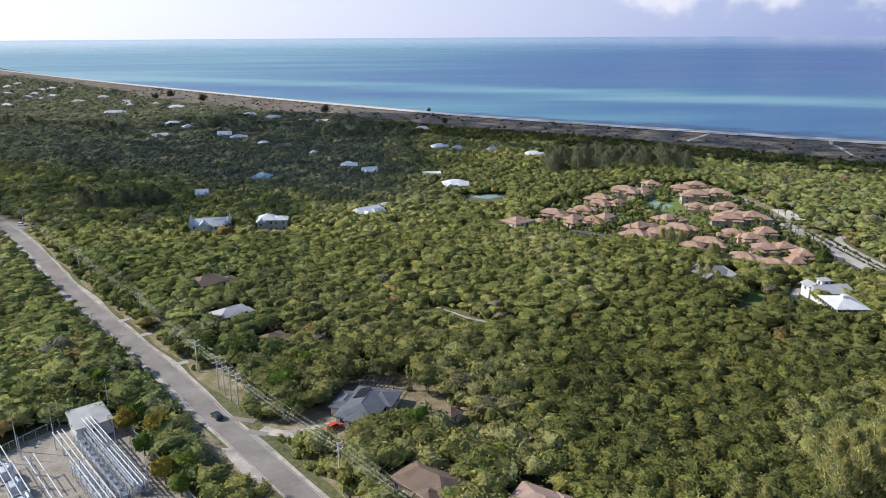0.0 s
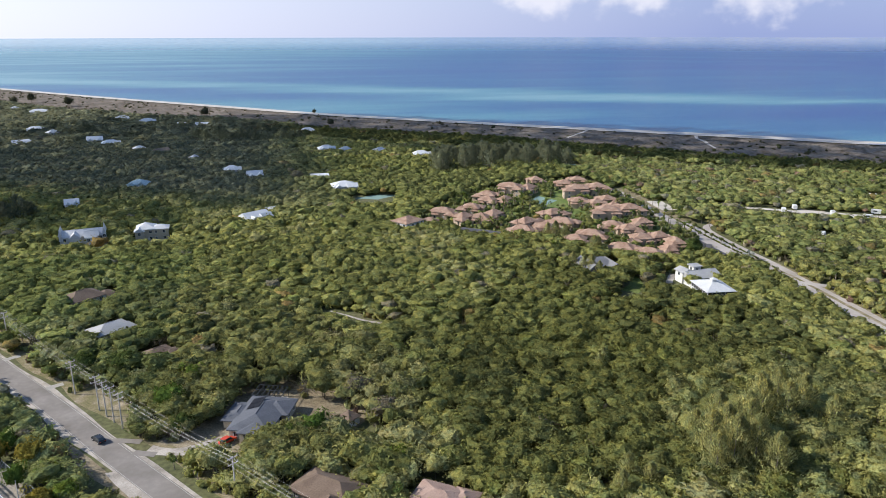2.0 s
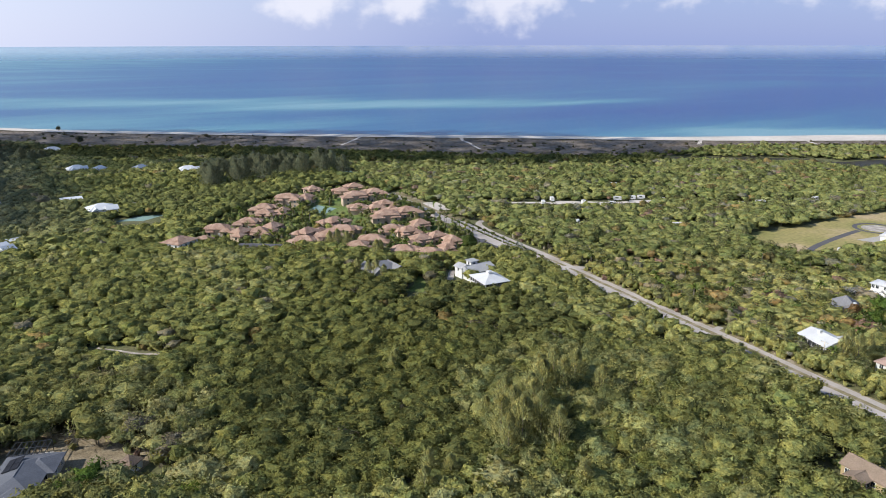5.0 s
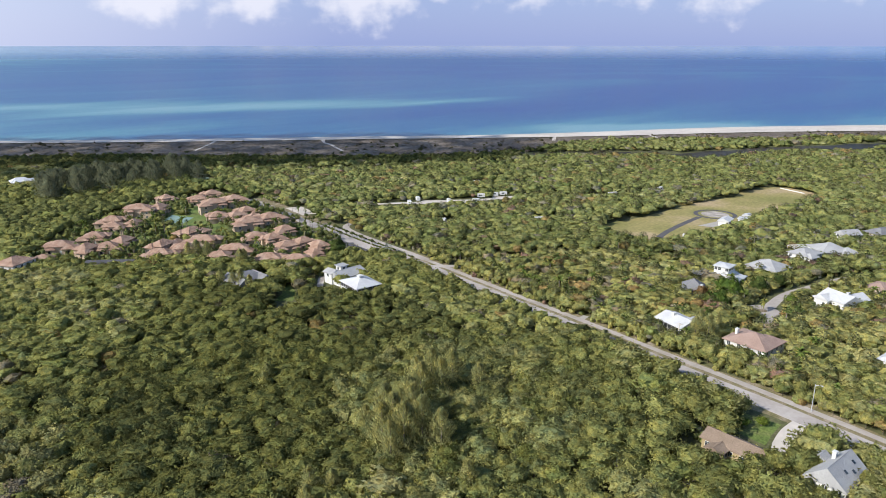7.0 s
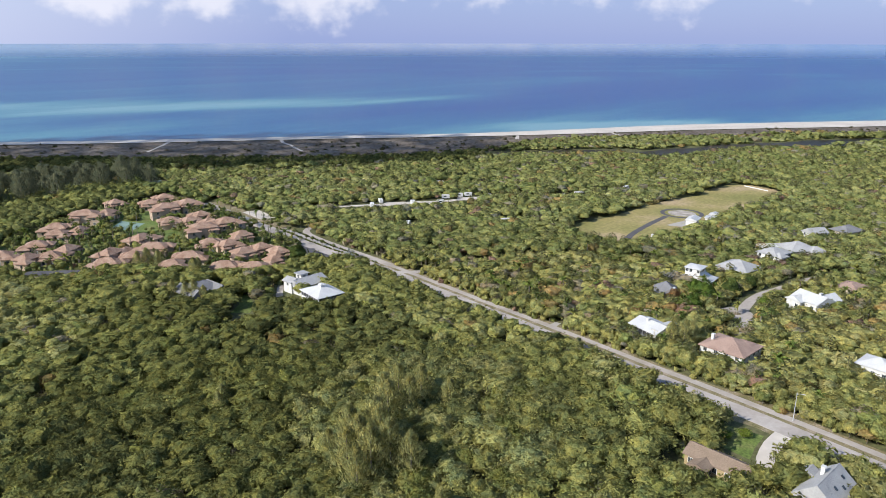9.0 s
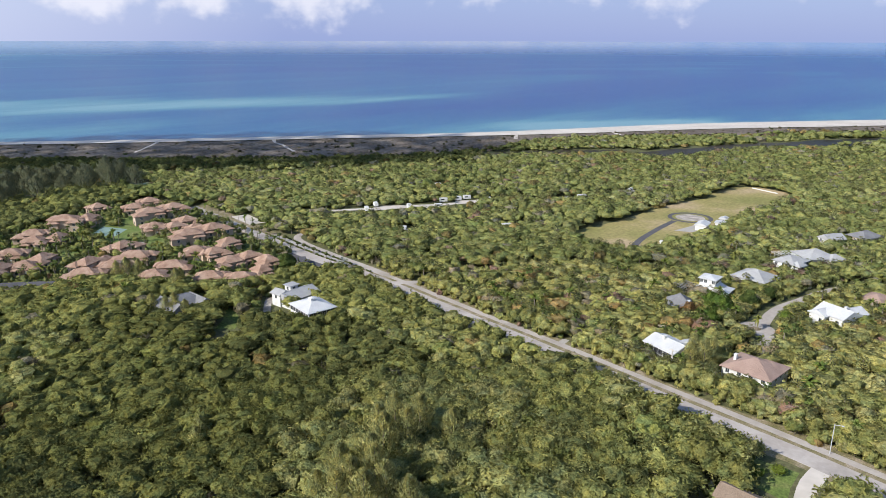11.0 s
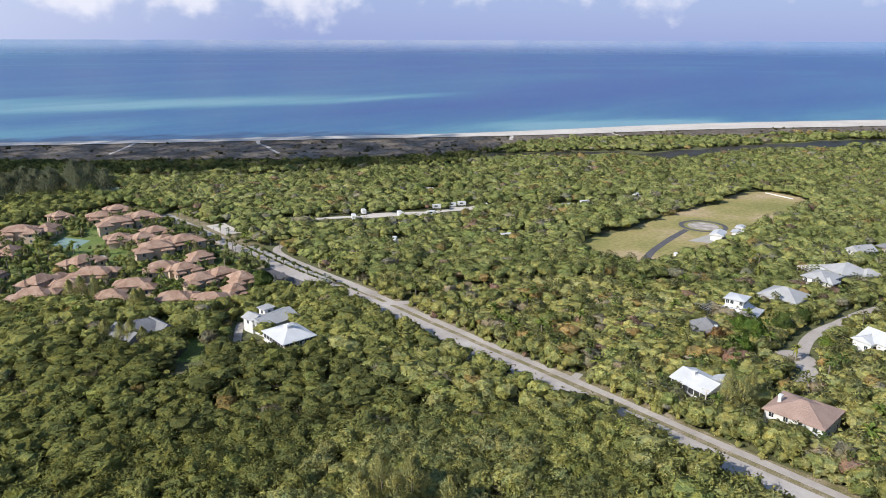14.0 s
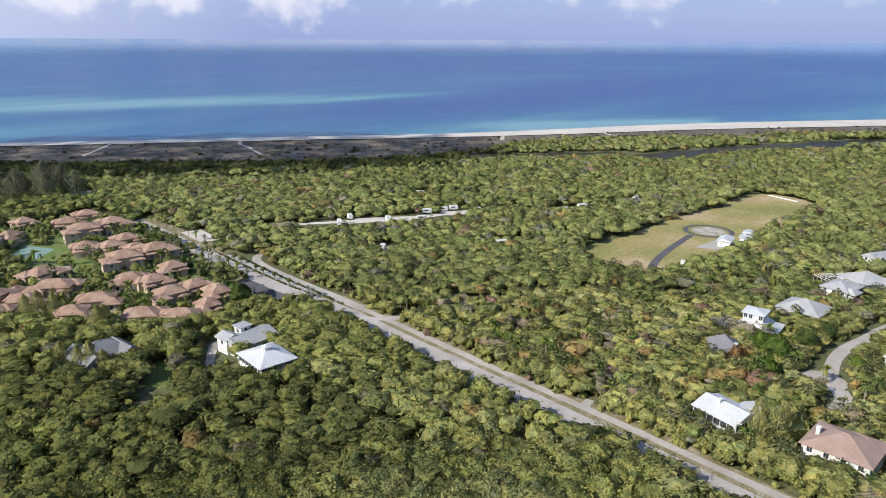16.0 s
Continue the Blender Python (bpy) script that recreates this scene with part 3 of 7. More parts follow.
ribbon("dirt_strip_west", [(x - 4.6, y - 3.8) for x, y in ROAD_W], 3.2, 0.035, M["dirt"], "bare dark dirt strip along the road", "ground", wobble=0.6)
ribbon("road_east", ROAD_E, 6.4, 0.08, M["asphalt_pale"], "pale grey two-lane asphalt road", thick=0.08, wobble=0.15)
ribbon("verge_east", [(x + 1.2, y) for x, y in ROAD_E], 17.0, 0.03, M["verge"], "grass verge beside the road", "verge", wobble=1.0)
ribbon("bike_path_east", PATH_E, 2.6, 0.07, M["asphalt_pale"], "grey asphalt cycle path beside the road", "path", wobble=0.06)
for s in (-3.0, 3.0):
    ribbon("road_line", ROAD_W, 0.12, 0.086, M["paint_line"], "thin white edge line on the road", "marking", shift=s)
keep_line(ROAD_W, 5.6)
keep_line([(x + 3.4, y + 2.6) for x, y in ROAD_W], 1.7)
keep_line([(-60, 202), (-47, 184)], 4.0)
keep_line([(x + 2.8, y) for x, y in ROAD_E], 4.6)
keep_line([(x - 1.5, y) for x, y in ROAD_E if y < 118], 6.0)
keep_line([(x - 1.2, y) for x, y in ROAD_E if 140 < y < 280], 4.9)

# side roads, drives and lots
LANE = [(345, 97), (332, 104), (318, 108.5), (306, 111), (295, 113), (284, 113.5), (272, 112)]
ribbon("lane_cul_de_sac", LANE, 4.6, 0.06, M["asphalt_pale"], "pale asphalt lane winding between houses", thick=0.05, wobble=0.3)
ribbon("lane_end", [(263, 107), (257, 104.5), (246, 104.5)], 4.6, 0.066, M["asphalt_pale"], "pale asphalt drive leading off the turning place", wobble=0.2)
keep_line(LANE[:5], 3.0)
keep_line(LANE[4:], 4.0)
keep_line([(263, 107), (257, 104.5), (246, 104.5)], 3.6)
keep_line([(266, 112), (266.5, 112)], 6.6)
FIELD_LANE = [(208, 240), (218, 232), (226, 225.5), (234, 222), (248, 221.5), (268, 216), (286, 197), (300, 177)]
ribbon("field_lane", FIELD_LANE, 3.8, 0.065, M["asphalt_pale"], "narrow pale lane through palms to the field", wobble=0.3)
keep_line(FIELD_LANE[:5], 2.2)
keep_line(FIELD_LANE[4:], 0.9)
DIRT_LOTS = ([(236, 236), (243, 238), (250, 232), (247, 226), (240, 226)], [(239, 254), (246, 255), (246, 249), (240, 249)], [(300, 177), (309, 178), (312, 171), (304, 169)])
for lot in DIRT_LOTS:
    sheet("dirt_clearing", lot, 0.045, M["dirt"], "bare sandy clearing among palms", "ground")
    keep_poly(lot)
ribbon("house_drive", [(206.5, 153.6), (211, 154.5)], 2.6, 0.05, M["concrete"], "short concrete drive off the road", wobble=0.1)
keep_line([(205, 153.6), (210, 154.5)], 1.4)
# a pale apron; the dark sheet stands for the shadows lying on it
sheet("resort_car_park", [(198, 268), (204.5, 268), (206.5, 306), (197, 306), (192, 290)], 0.06, M["asphalt_new"], "car park apron before the resort, coloured dark for its shadows", "road")
keep_poly([(196, 266), (205, 266), (207, 307), (196, 307), (191, 290)])
ribbon("lane_east", [(213.2, 250)] + PATH_E[-6:], 4.0, 0.075, M["asphalt_pale"], "pale asphalt lane beside the parking bays", wobble=0.15)
keep_line(PATH_E[-7:], 3.0)
sheet("parking_bays", [(209.9, 274), (212.2, 274), (213.2, 295), (214.6, 314), (216.4, 340), (213.0, 342), (211.0, 314), (209.8, 295)], 0.056, M["concrete"], "pale gravel parking bays beside the road", "road")
keep_poly([(204, 262), (216, 262), (218, 296), (220, 314), (219, 345), (208, 345), (203, 300)])
sheet("white_lot", [(217, 368), (226, 366), (229, 390), (219, 392)], 0.06, M["sand"], "white shell-sand parking lot", "road")
keep_poly([(216, 366), (227, 364), (230, 391), (218, 393)])
CAMP = [(252, 371), (262, 365), (274, 359), (290, 350), (300, 344), (314, 334), (324, 328), (341, 322), (360, 315), (374, 296), (400, 276), (440, 264)]
ribbon("camp_lane", CAMP, 4.6, 0.06, M["sand"], "pale shell lane of a camp ground", wobble=0.8)
keep_line(CAMP[:3], 2.4)
keep_line(CAMP[2:7], 5.0)
keep_line([(x - 6, y - 9) for x, y in CAMP[2:8]], 7.5)
keep_line(CAMP[6:], 2.2)
CAMP_LOTS = ([(286, 346), (300, 337), (312, 328), (320, 322), (326, 329), (314, 339), (298, 351)], [(334, 322), (346, 314), (352, 320), (340, 329)], [(360, 314), (374, 300), (380, 304), (366, 318)],
             [(392, 276), (406, 268), (410, 275), (397, 284)], [(358, 388), (372, 382), (376, 392), (362, 398)], [(384, 372), (396, 368), (399, 377), (388, 382)], [(358, 366), (368, 362), (371, 369), (361, 373)],
             [(434, 262), (446, 258), (449, 266), (438, 270)], [(306, 262), (316, 257), (319, 264), (309, 269)], [(261, 296), (272, 292), (274, 299), (264, 303)])
for lot in CAMP_LOTS:
    sheet("camp_lot", lot, 0.07, M["sand"], "white shell-sand pitch of the camp ground", "ground")
    keep_poly(lot)
    keep_line([(sum(p[0] for p in lot) / len(lot) - 3, sum(p[1] for p in lot) / len(lot) - 4.5), (sum(p[0] for p in lot) / len(lot), sum(p[1] for p in lot) / len(lot))], 3.5)

# the open field with its drive and circle
FIELD = [(322, 236), (312, 212), (313, 192), (326, 186), (354, 180), (378, 177), (412, 181), (440, 177), (465, 180), (500, 178), (514, 190), (518, 208), (510, 220), (480, 224), (460, 219), (425, 227), (362, 229)]
sheet("field", FIELD, 0.06, M["drygrass"], "mown dry yellow-green grass field", "field")
keep_poly(FIELD)
ribbon("field_drive", [(300, 176), (318, 191), (338, 199), (360, 203), (378, 205), (390, 206)], 3.4, 0.09, M["asphalt_new"], "dark asphalt drive curving through the field", wobble=0.1)


def ring_sheet(name, x, y, r0, r1, z, mat, label):
    bm = bmesh.new()
    n = 40
    pts = [(math.cos(2 * math.pi * i / n), math.sin(2 * math.pi * i / n)) for i in range(n)]
    a = [bm.verts.new((x + r1 * c, y + r1 * s, z)) for c, s in pts]
    if r0:
        b = [bm.verts.new((x + r0 * c, y + r0 * s, z)) for c, s in pts]
        for i in range(n):
            bm.faces.new((a[i], a[(i + 1) % n], b[(i + 1) % n], b[i]))
    else:
        bm.faces.new(a)
    return tagged(mesh_object(name, bm, mat), label, "road", kind="structure")


ring_sheet("turning_circle", 266, 112, 1.9, 6.4, 0.07, M["asphalt_pale"], "pale asphalt turning circle at the end of the lane")
ring_sheet("turning_island", 266, 112, 0, 1.9, 0.09, M["dirt"], "small round planted island in the turning circle")
ring_sheet("circle_drive", 403, 203, 10.0, 12.5, 0.1, M["asphalt_new"], "dark asphalt turning circle in the field")
ring_sheet("circle_island", 403, 203, 0, 8.0, 0.1, M["gravel"], "pale gravel island inside the turning circle")
sheet("field_apron", [(370, 196), (392, 193), (394, 184), (374, 186)], 0.1, M["concrete"], "white concrete apron beside the field buildings", "road")

bm = bmesh.new()
box(bm, -0.12, 0.12, 4, 24, 0, 0.5)
box(bm, -0.17, 0.17, 4, 24, 0.5, 0.58)
wall = tagged(mesh_object("low_wall", bm, M["wall_white"]), "long low white wall at the edge of the field", "wall")
wall.matrix_world = pose(504, 188, 0.05, 0, 0, -18)
bm = boxes((-1.3, 1.3, -0.8, 0.8, 0, 1.1), (-1.45, 1.45, -0.95, 0.95, 1.1, 1.25))
tagged(mesh_object("utility_box", bm, M["wall_white"]), "small white utility box standing in the field", "utility box").matrix_world = pose(343, 189, 0.06, 0, 0, 20)

# clearings
GYARD = [(-34, 171), (-28, 165), (-16, 162), (2, 158), (12, 164), (21, 174), (16, 185), (1, 195), (-13, 202), (-23, 196), (-24, 180)]
sheet("yard_dry_grass", GYARD, 0.04, M["dirt"], "dry brown grass and bare soil round the house", "ground")
keep_poly([(-31, 170), (-24, 165), (-18, 165), (-10, 163), (0, 165), (10, 170), (13, 175), (9, 181), (-1, 187), (-8, 191), (-14, 195), (-19, 190), (-20, 178)])
keep_line([(-40, 171), (-30, 167), (-20, 168)], 2.0)
ribbon("gravel_drive", [(-37.5, 168.5), (-32, 166), (-26, 165.5), (-19, 168)], 4.4, 0.07, M["gravel"], "white shell-gravel drive", wobble=0.4)
ribbon("side_drive", [(-47.5, 174.5), (-43.5, 173.2), (-40, 172)], 2.4, 0.095, M["asphalt_old"], "grey asphalt drive apron", wobble=0.4)
ribbon("side_drive_2", [(-41, 167.5), (-38, 166), (-35.5, 165)], 2.4, 0.105, M["asphalt_old"], "grey asphalt drive apron", wobble=0.4)
for k, (x, y) in enumerate(((-102.6, 247.0), (-91.0, 232.6), (-72.0, 208.6))):
    ribbon("drive_apron", [(x, y), (x + 1.6, y + 1.2), (x + 4.0, y + 2.4)], 2.4, 0.1, M["concrete"], "short pale concrete drive apron beside the road", wobble=0.2)
    keep_line([(x, y), (x + 4.5, y + 2.6)], 2.4)
sheet("roadside_dirt", [(-46, 160), (-43, 155), (-38, 148), (-33, 144), (-34, 150), (-41, 160)], 0.05, M["gravel"], "pale sandy lay-by beside the road", "ground")
keep_poly([(-63, 176), (-54, 163), (-46, 150), (-38, 142), (-33, 146), (-54, 180)])
keep_box(-18, 164.5, 7, 8, 40)
keep_line([(13.5, 170), (15.5, 163)], 3.0)
keep_line([(-38, 169), (-24, 163)], 2.5)
ribbon("sand_track", [(14, 252), (20, 246), (26, 239), (34, 235)], 1.5, 0.05, M["gravel"], "pale sandy track in a gap of the woods", "path", wobble=0.3)
keep_line([(14, 249), (21, 241), (28, 234), (33, 232)], 4.0)
sheet("glade", [(131, 248), (136, 243), (142, 248), (146, 262), (143, 264), (138, 254)], 0.05, M["lawn"], "bright green grass glade between trees", "ground")
keep_poly([(130, 248), (136, 241), (142, 248), (145, 260), (141, 260), (137, 254)])
keep_line([(132, 242), (127, 236)], 3.0)
ribbon("stilt_house_drive", [(162, 262), (156, 254), (151, 245), (153, 239)], 2.6, 0.05, M["gravel"], "pale gravel drive beside the stilt house", wobble=0.3)
keep_line([(160, 260), (155, 252), (151, 244), (153, 238)], 2.6)
sheet("cottage_lawn", [(172, 68.2), (178, 69.4), (185.5, 70), (184, 81), (173, 79)], 0.05, M["lawn"], "green lawn in front of a cottage", "ground")
ribbon("cottage_drive", [(165, 62.3), (170, 63.6), (175, 65.6), (183, 66.8), (191, 66.4)], 4.4, 0.07, M["sand"], "white concrete drive between cottage and road", wobble=0.15)
keep_poly([(168, 77), (173, 79), (183, 79), (192, 70), (190, 63), (172, 60), (167, 62)])
keep_poly([(152, 82), (160, 84), (158, 66), (150, 66)])
for pth in ([(278, 662), (302, 688), (330, 722)], [(382, 568), (390, 592), (396, 608), (402, 628), (412, 648)], [(588, 479), (615, 500)], [(690, 420), (705, 440)]):
    ribbon("beach_path", pth, 3.0, 0.62, M["sand"], "white sand footpath through the dunes", "path", wobble=0.5)

# ---------------------------------------------------------------- cloud out of view, placed for its shadow on the far woods
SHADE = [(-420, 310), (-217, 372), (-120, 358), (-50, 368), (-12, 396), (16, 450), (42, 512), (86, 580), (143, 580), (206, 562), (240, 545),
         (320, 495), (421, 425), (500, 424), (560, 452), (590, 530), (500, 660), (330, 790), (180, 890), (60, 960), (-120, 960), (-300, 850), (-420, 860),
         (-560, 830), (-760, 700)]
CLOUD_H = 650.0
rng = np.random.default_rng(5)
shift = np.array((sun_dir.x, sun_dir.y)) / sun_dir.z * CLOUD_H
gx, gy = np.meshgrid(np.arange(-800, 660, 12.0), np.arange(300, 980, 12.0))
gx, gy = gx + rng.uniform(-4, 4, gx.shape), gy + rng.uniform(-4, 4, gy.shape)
# puffs thinned westward to lighten the shade there for haze
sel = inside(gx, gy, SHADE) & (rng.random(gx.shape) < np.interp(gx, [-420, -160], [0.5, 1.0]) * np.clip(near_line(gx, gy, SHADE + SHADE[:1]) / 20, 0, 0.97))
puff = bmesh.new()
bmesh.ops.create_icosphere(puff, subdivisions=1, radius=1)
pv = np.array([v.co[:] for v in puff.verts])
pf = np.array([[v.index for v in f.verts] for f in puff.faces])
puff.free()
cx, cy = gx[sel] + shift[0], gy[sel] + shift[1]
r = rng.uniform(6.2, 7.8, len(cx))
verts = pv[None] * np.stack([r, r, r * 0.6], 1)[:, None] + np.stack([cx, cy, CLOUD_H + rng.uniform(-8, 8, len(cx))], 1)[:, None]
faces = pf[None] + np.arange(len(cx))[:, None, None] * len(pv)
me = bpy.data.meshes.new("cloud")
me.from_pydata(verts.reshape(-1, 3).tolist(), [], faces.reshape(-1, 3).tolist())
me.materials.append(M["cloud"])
tagged(new("cloud", me), "grey-white cumulus cloud out of view, placed to shade the shore", "cloud", kind="structure")

# ---------------------------------------------------------------- houses
PANE = boxes((-0.55, 0.55, -0.03, 0.03, -0.65, 0.65))
pane_mesh = bpy.data.meshes.new("window")
PANE.to_mesh(pane_mesh)
pane_mesh.materials.append(M["glass"])
frame_bm = boxes((-0.65, -0.55, -0.05, 0.05, -0.75, 0.75), (0.55, 0.65, -0.05, 0.05, -0.75, 0.75),
                 (-0.55, 0.55, -0.05, 0.05, 0.65, 0.75), (-0.55, 0.55, -0.06, 0.06, -0.75, -0.65), (-0.03, 0.03, -0.045, 0.045, -0.65, 0.65))
frame_mesh = bpy.data.meshes.new("window_frame")
frame_bm.to_mesh(frame_mesh)
frame_mesh.materials.append(M["trim"])


def roof_mesh(bm, cx, cy, w, d, z, rise, kind, over=0.6, thick=0.22):
    """A roof with eaves and a fascia: hip, pyramid or gable; the ridge runs along the longer side."""
    a, b = w / 2 + over, d / 2 + over
    lo = [bm.verts.new((cx + sx * a, cy + sy * b, z - thick)) for sx, sy in ((-1, -1), (1, -1), (1, 1), (-1, 1))]
    hi = [bm.verts.new((v.co.x, v.co.y, z)) for v in lo]
    for i in range(4):
        bm.faces.new((lo[i], lo[(i + 1) % 4], hi[(i + 1) % 4], hi[i]))
    bm.faces.new(lo[::-1])
    if kind == "flat":
        bm.faces.new(hi)
        return
    if kind == "pyramid":
        t = bm.verts.new((cx, cy, z + rise))
        for i in range(4):
            bm.faces.new((hi[i], hi[(i + 1) % 4], t))
        return
    run = max(0.3, abs(a - b)) if kind == "hip" else max(a, b)
    if w >= d:
        r0, r1 = bm.verts.new((cx - run, cy, z + rise)), bm.verts.new((cx + run, cy, z + rise))
        bm.faces.new((hi[0], hi[1], r1, r0))
        bm.faces.new((hi[2], hi[3], r0, r1))
        bm.faces.new((hi[1], hi[2], r1))
        bm.faces.new((hi[3], hi[0], r0))
    else:
        r0, r1 = bm.verts.new((cx, cy - run, z + rise)), bm.verts.new((cx, cy + run, z + rise))
        bm.faces.new((hi[1], hi[2], r1, r0))
        bm.faces.new((hi[3], hi[0], r0, r1))
        bm.faces.new((hi[0], hi[1], r0))
        bm.faces.new((hi[2], hi[3], r1))


def windows(parent, cx, cy, w, d, z0, z1, detail, rng, gap=3.0, skip=()):
    """Rows of windows on the four sides of a block, storey by storey."""
    storeys = max(1, int(round((z1 - z0) / 3.0)))
    for k in range(storeys):
        z = z0 + (k + 0.55) * (z1 - z0) / storeys
        for side, (length, ox, oy, turn) in enumerate(((w, 0, -d / 2, 0), (d, w / 2, 0, 90), (w, 0, d / 2, 180), (d, -w / 2, 0, 270))):
            if side in skip:
                continue
            n = max(1, int(length / gap))
            for i in range(n):
                if rng.random() < 0.12:
                    continue
                u = (i + 0.5) / n * length - length / 2
                ux, uy = math.cos(radians(turn)), math.sin(radians(turn))
                m = pose(cx + ox + ux * u, cy + oy + uy * u, z, 0, 0, turn)
                wdw = shared("window", pane_mesh, parent, m)
                if detail:
                    shared("window_frame", frame_mesh, wdw, Matrix())


def house(x, y, w, d, turn, h, rise, roof, wall, label, kind="hip", base=0.0, wings=(), chimney=None, cupola=None, detail=True,
          gap=3.0, screens=False, over=0.6, clear=0.7, group="", category="house", skip=(), roof_label=""):
    """A house: walls, roof, windows and a door; base raises it on posts; wings are further blocks (dx, dy, w, d, h, rise, kind)."""
    rng = random.Random(int(x * 7 + y * 13))
    ob = empty("house", pose(x, y, 0, 0, 0, turn), label, category, group)
    keep_box(x, y, w + 2 * clear, d + 2 * clear, turn)
    blocks = [(0, 0, w, d, h, rise, kind)] + list(wings)
    for i, (dx, dy, bw_, bd, bh, br, bk) in enumerate(blocks):
        bm = bmesh.new()
        z1 = base + bh - (0.004 * i)
        box(bm, dx - bw_ / 2, dx + bw_ / 2, dy - bd / 2, dy + bd / 2, base if base else -0.05, z1)
        if bk == "gable":
            if bw_ >= bd:
                tri = [[(sx * bw_ / 2 * 0.995, -bd / 2), (sx * bw_ / 2 * 0.995, bd / 2), (sx * bw_ / 2 * 0.995, 0)] for sx in (-1, 1)]
            else:
                tri = [[(-bw_ / 2, sy * bd / 2 * 0.995), (bw_ / 2, sy * bd / 2 * 0.995), (0, sy * bd / 2 * 0.995)] for sy in (-1, 1)]
            for t3 in tri:
                bm.faces.new([bm.verts.new((dx + t3[0][0], dy + t3[0][1], z1)), bm.verts.new((dx + t3[1][0], dy + t3[1][1], z1)),
                              bm.verts.new((dx + t3[2][0], dy + t3[2][1], z1 + br * 0.93))])
        part("wall", bm, M[wall], ob)
        bm = bmesh.new()
        roof_mesh(bm, dx, dy, bw_, bd, z1 + 0.02, br, bk, over)
        rf = part("roof", bm, M[roof], ob, roof_label)
        if i:
            keep_box(x + dx * math.cos(radians(turn)) - dy * math.sin(radians(turn)), y + dx * math.sin(radians(turn)) + dy * math.cos(radians(turn)), bw_ + 2, bd + 2, turn)
        if bk in ("hip", "pyramid", "gable") and detail:
            bm = bmesh.new()
            long_x = bw_ >= bd
            half = abs(bw_ - bd) / 2 if bk != "gable" else max(bw_, bd) / 2 + over
            if bk == "pyramid":
                half = 0.2
            p0, p1 = ((dx - half, dy), (dx + half, dy)) if long_x else ((dx, dy - half), (dx, dy + half))
            rod(bm, (*p0, z1 + br + 0.03), (*p1, z1 + br + 0.03), 0.09, n=5)
            part("ridge_cap", bm, M[roof], rf)
        if not screens:
            windows(ob, dx, dy, bw_, bd, base, base + bh, detail, rng, gap, skip)
    if screens:
        # a screened gallery all round: posts, a rail and dark mesh between
        bm = boxes((-w / 2 - 0.05, w / 2 + 0.05, -d / 2 - 0.05, d / 2 + 0.05, base + 0.9, base + h - 0.35))
        part("insect_screen", bm, M["screen"], ob, "dark insect screen of the gallery")
        for side, (length, ox, oy, t2) in enumerate(((w, 0, -d / 2 - 0.1, 0), (d, w / 2 + 0.1, 0, 90), (w, 0, d / 2 + 0.1, 180), (d, -w / 2 - 0.1, 0, 270))):
            n = int(length / 1.7)
            for i in range(n + 1):
                u = i / n * length - length / 2
                cx, cy = ox + math.cos(radians(t2)) * u, oy + math.sin(radians(t2)) * u
                part("post", boxes((cx - 0.07, cx + 0.07, cy - 0.07, cy + 0.07, base + 0.2, base + h - 0.05)), M["trim"], ob)
    if base:
        n1, n2 = max(2, int(w / 3.2)), max(2, int(d / 3.2))
        for i in range(n1 + 1):
            for j in range(n2 + 1):
                if i in (0, n1) or j in (0, n2):
                    cx, cy = -w / 2 + 0.2 + i * (w - 0.4) / n1, -d / 2 + 0.2 + j * (d - 0.4) / n2
                    part("stilt", boxes((cx - 0.15, cx + 0.15, cy - 0.15, cy + 0.15, -0.1, base)), M["trim"], ob)
        part("lower_wall", boxes((-w / 2 + 1.2, w / 2 - 1.2, -d / 2 + 1.2, d / 2 - 1.2, -0.05, base)), M[wall], ob)
        part("floor_edge", boxes((-w / 2 - 0.25, w / 2 + 0.25, -d / 2 - 0.25, d / 2 + 0.25, base - 0.22, base + 0.006)), M["trim"], ob)
    if chimney:
        cx, cy, ch = chimney
        bm = boxes((cx - 0.5, cx + 0.5, cy - 0.4, cy + 0.4, base + h - 0.5, base + h + ch), (cx - 0.62, cx + 0.62, cy - 0.52, cy + 0.52, base + h + ch, base + h + ch + 0.18))
        part("chimney", bm, M["wall_white"], ob)
    if cupola:
        cw, chh = cupola
        top = base + h + rise
        bm = boxes((-cw / 2, cw / 2, -cw / 2, cw / 2, top - 0.9, top + chh))
        cup = part("cupola", bm, M["trim"], ob)
        bm = bmesh.new()
        roof_mesh(bm, 0, 0, cw, cw, top + chh, 0.6, "pyramid", 0.25, 0.12)
        part("cupola_roof", bm, M[roof], cup)
    # the door
    part("door", boxes((w * 0.12 - 0.5, w * 0.12 + 0.5, -d / 2 - 0.05, -d / 2 + 0.02, base, base + 2.05)), M["trim"], ob)
    return ob


# houses beside the east road and the lane
house(160.6, 230.0, 10.6, 13.2, -6, 3.0, 2.3, "roof_white", "wall_white", "white stilt house with a white metal pyramid roof and screened gallery", "pyramid", base=3.0, cupola=(2.0, 0.5), screens=True, over=0.7)
house(167.0, 249.0, 13.6, 9.6, 4, 3.9, 1.9, "roof_palegrey", "wall_white", "white two-storey house with a pale grey metal gable roof", "gable", wings=((-5.2, 3.6, 4.6, 5.0, 4.9, 1.2, "gable"), (1.5, 5.6, 3.6, 3.4, 6.0, 0.8, "flat")), clear=0.3)
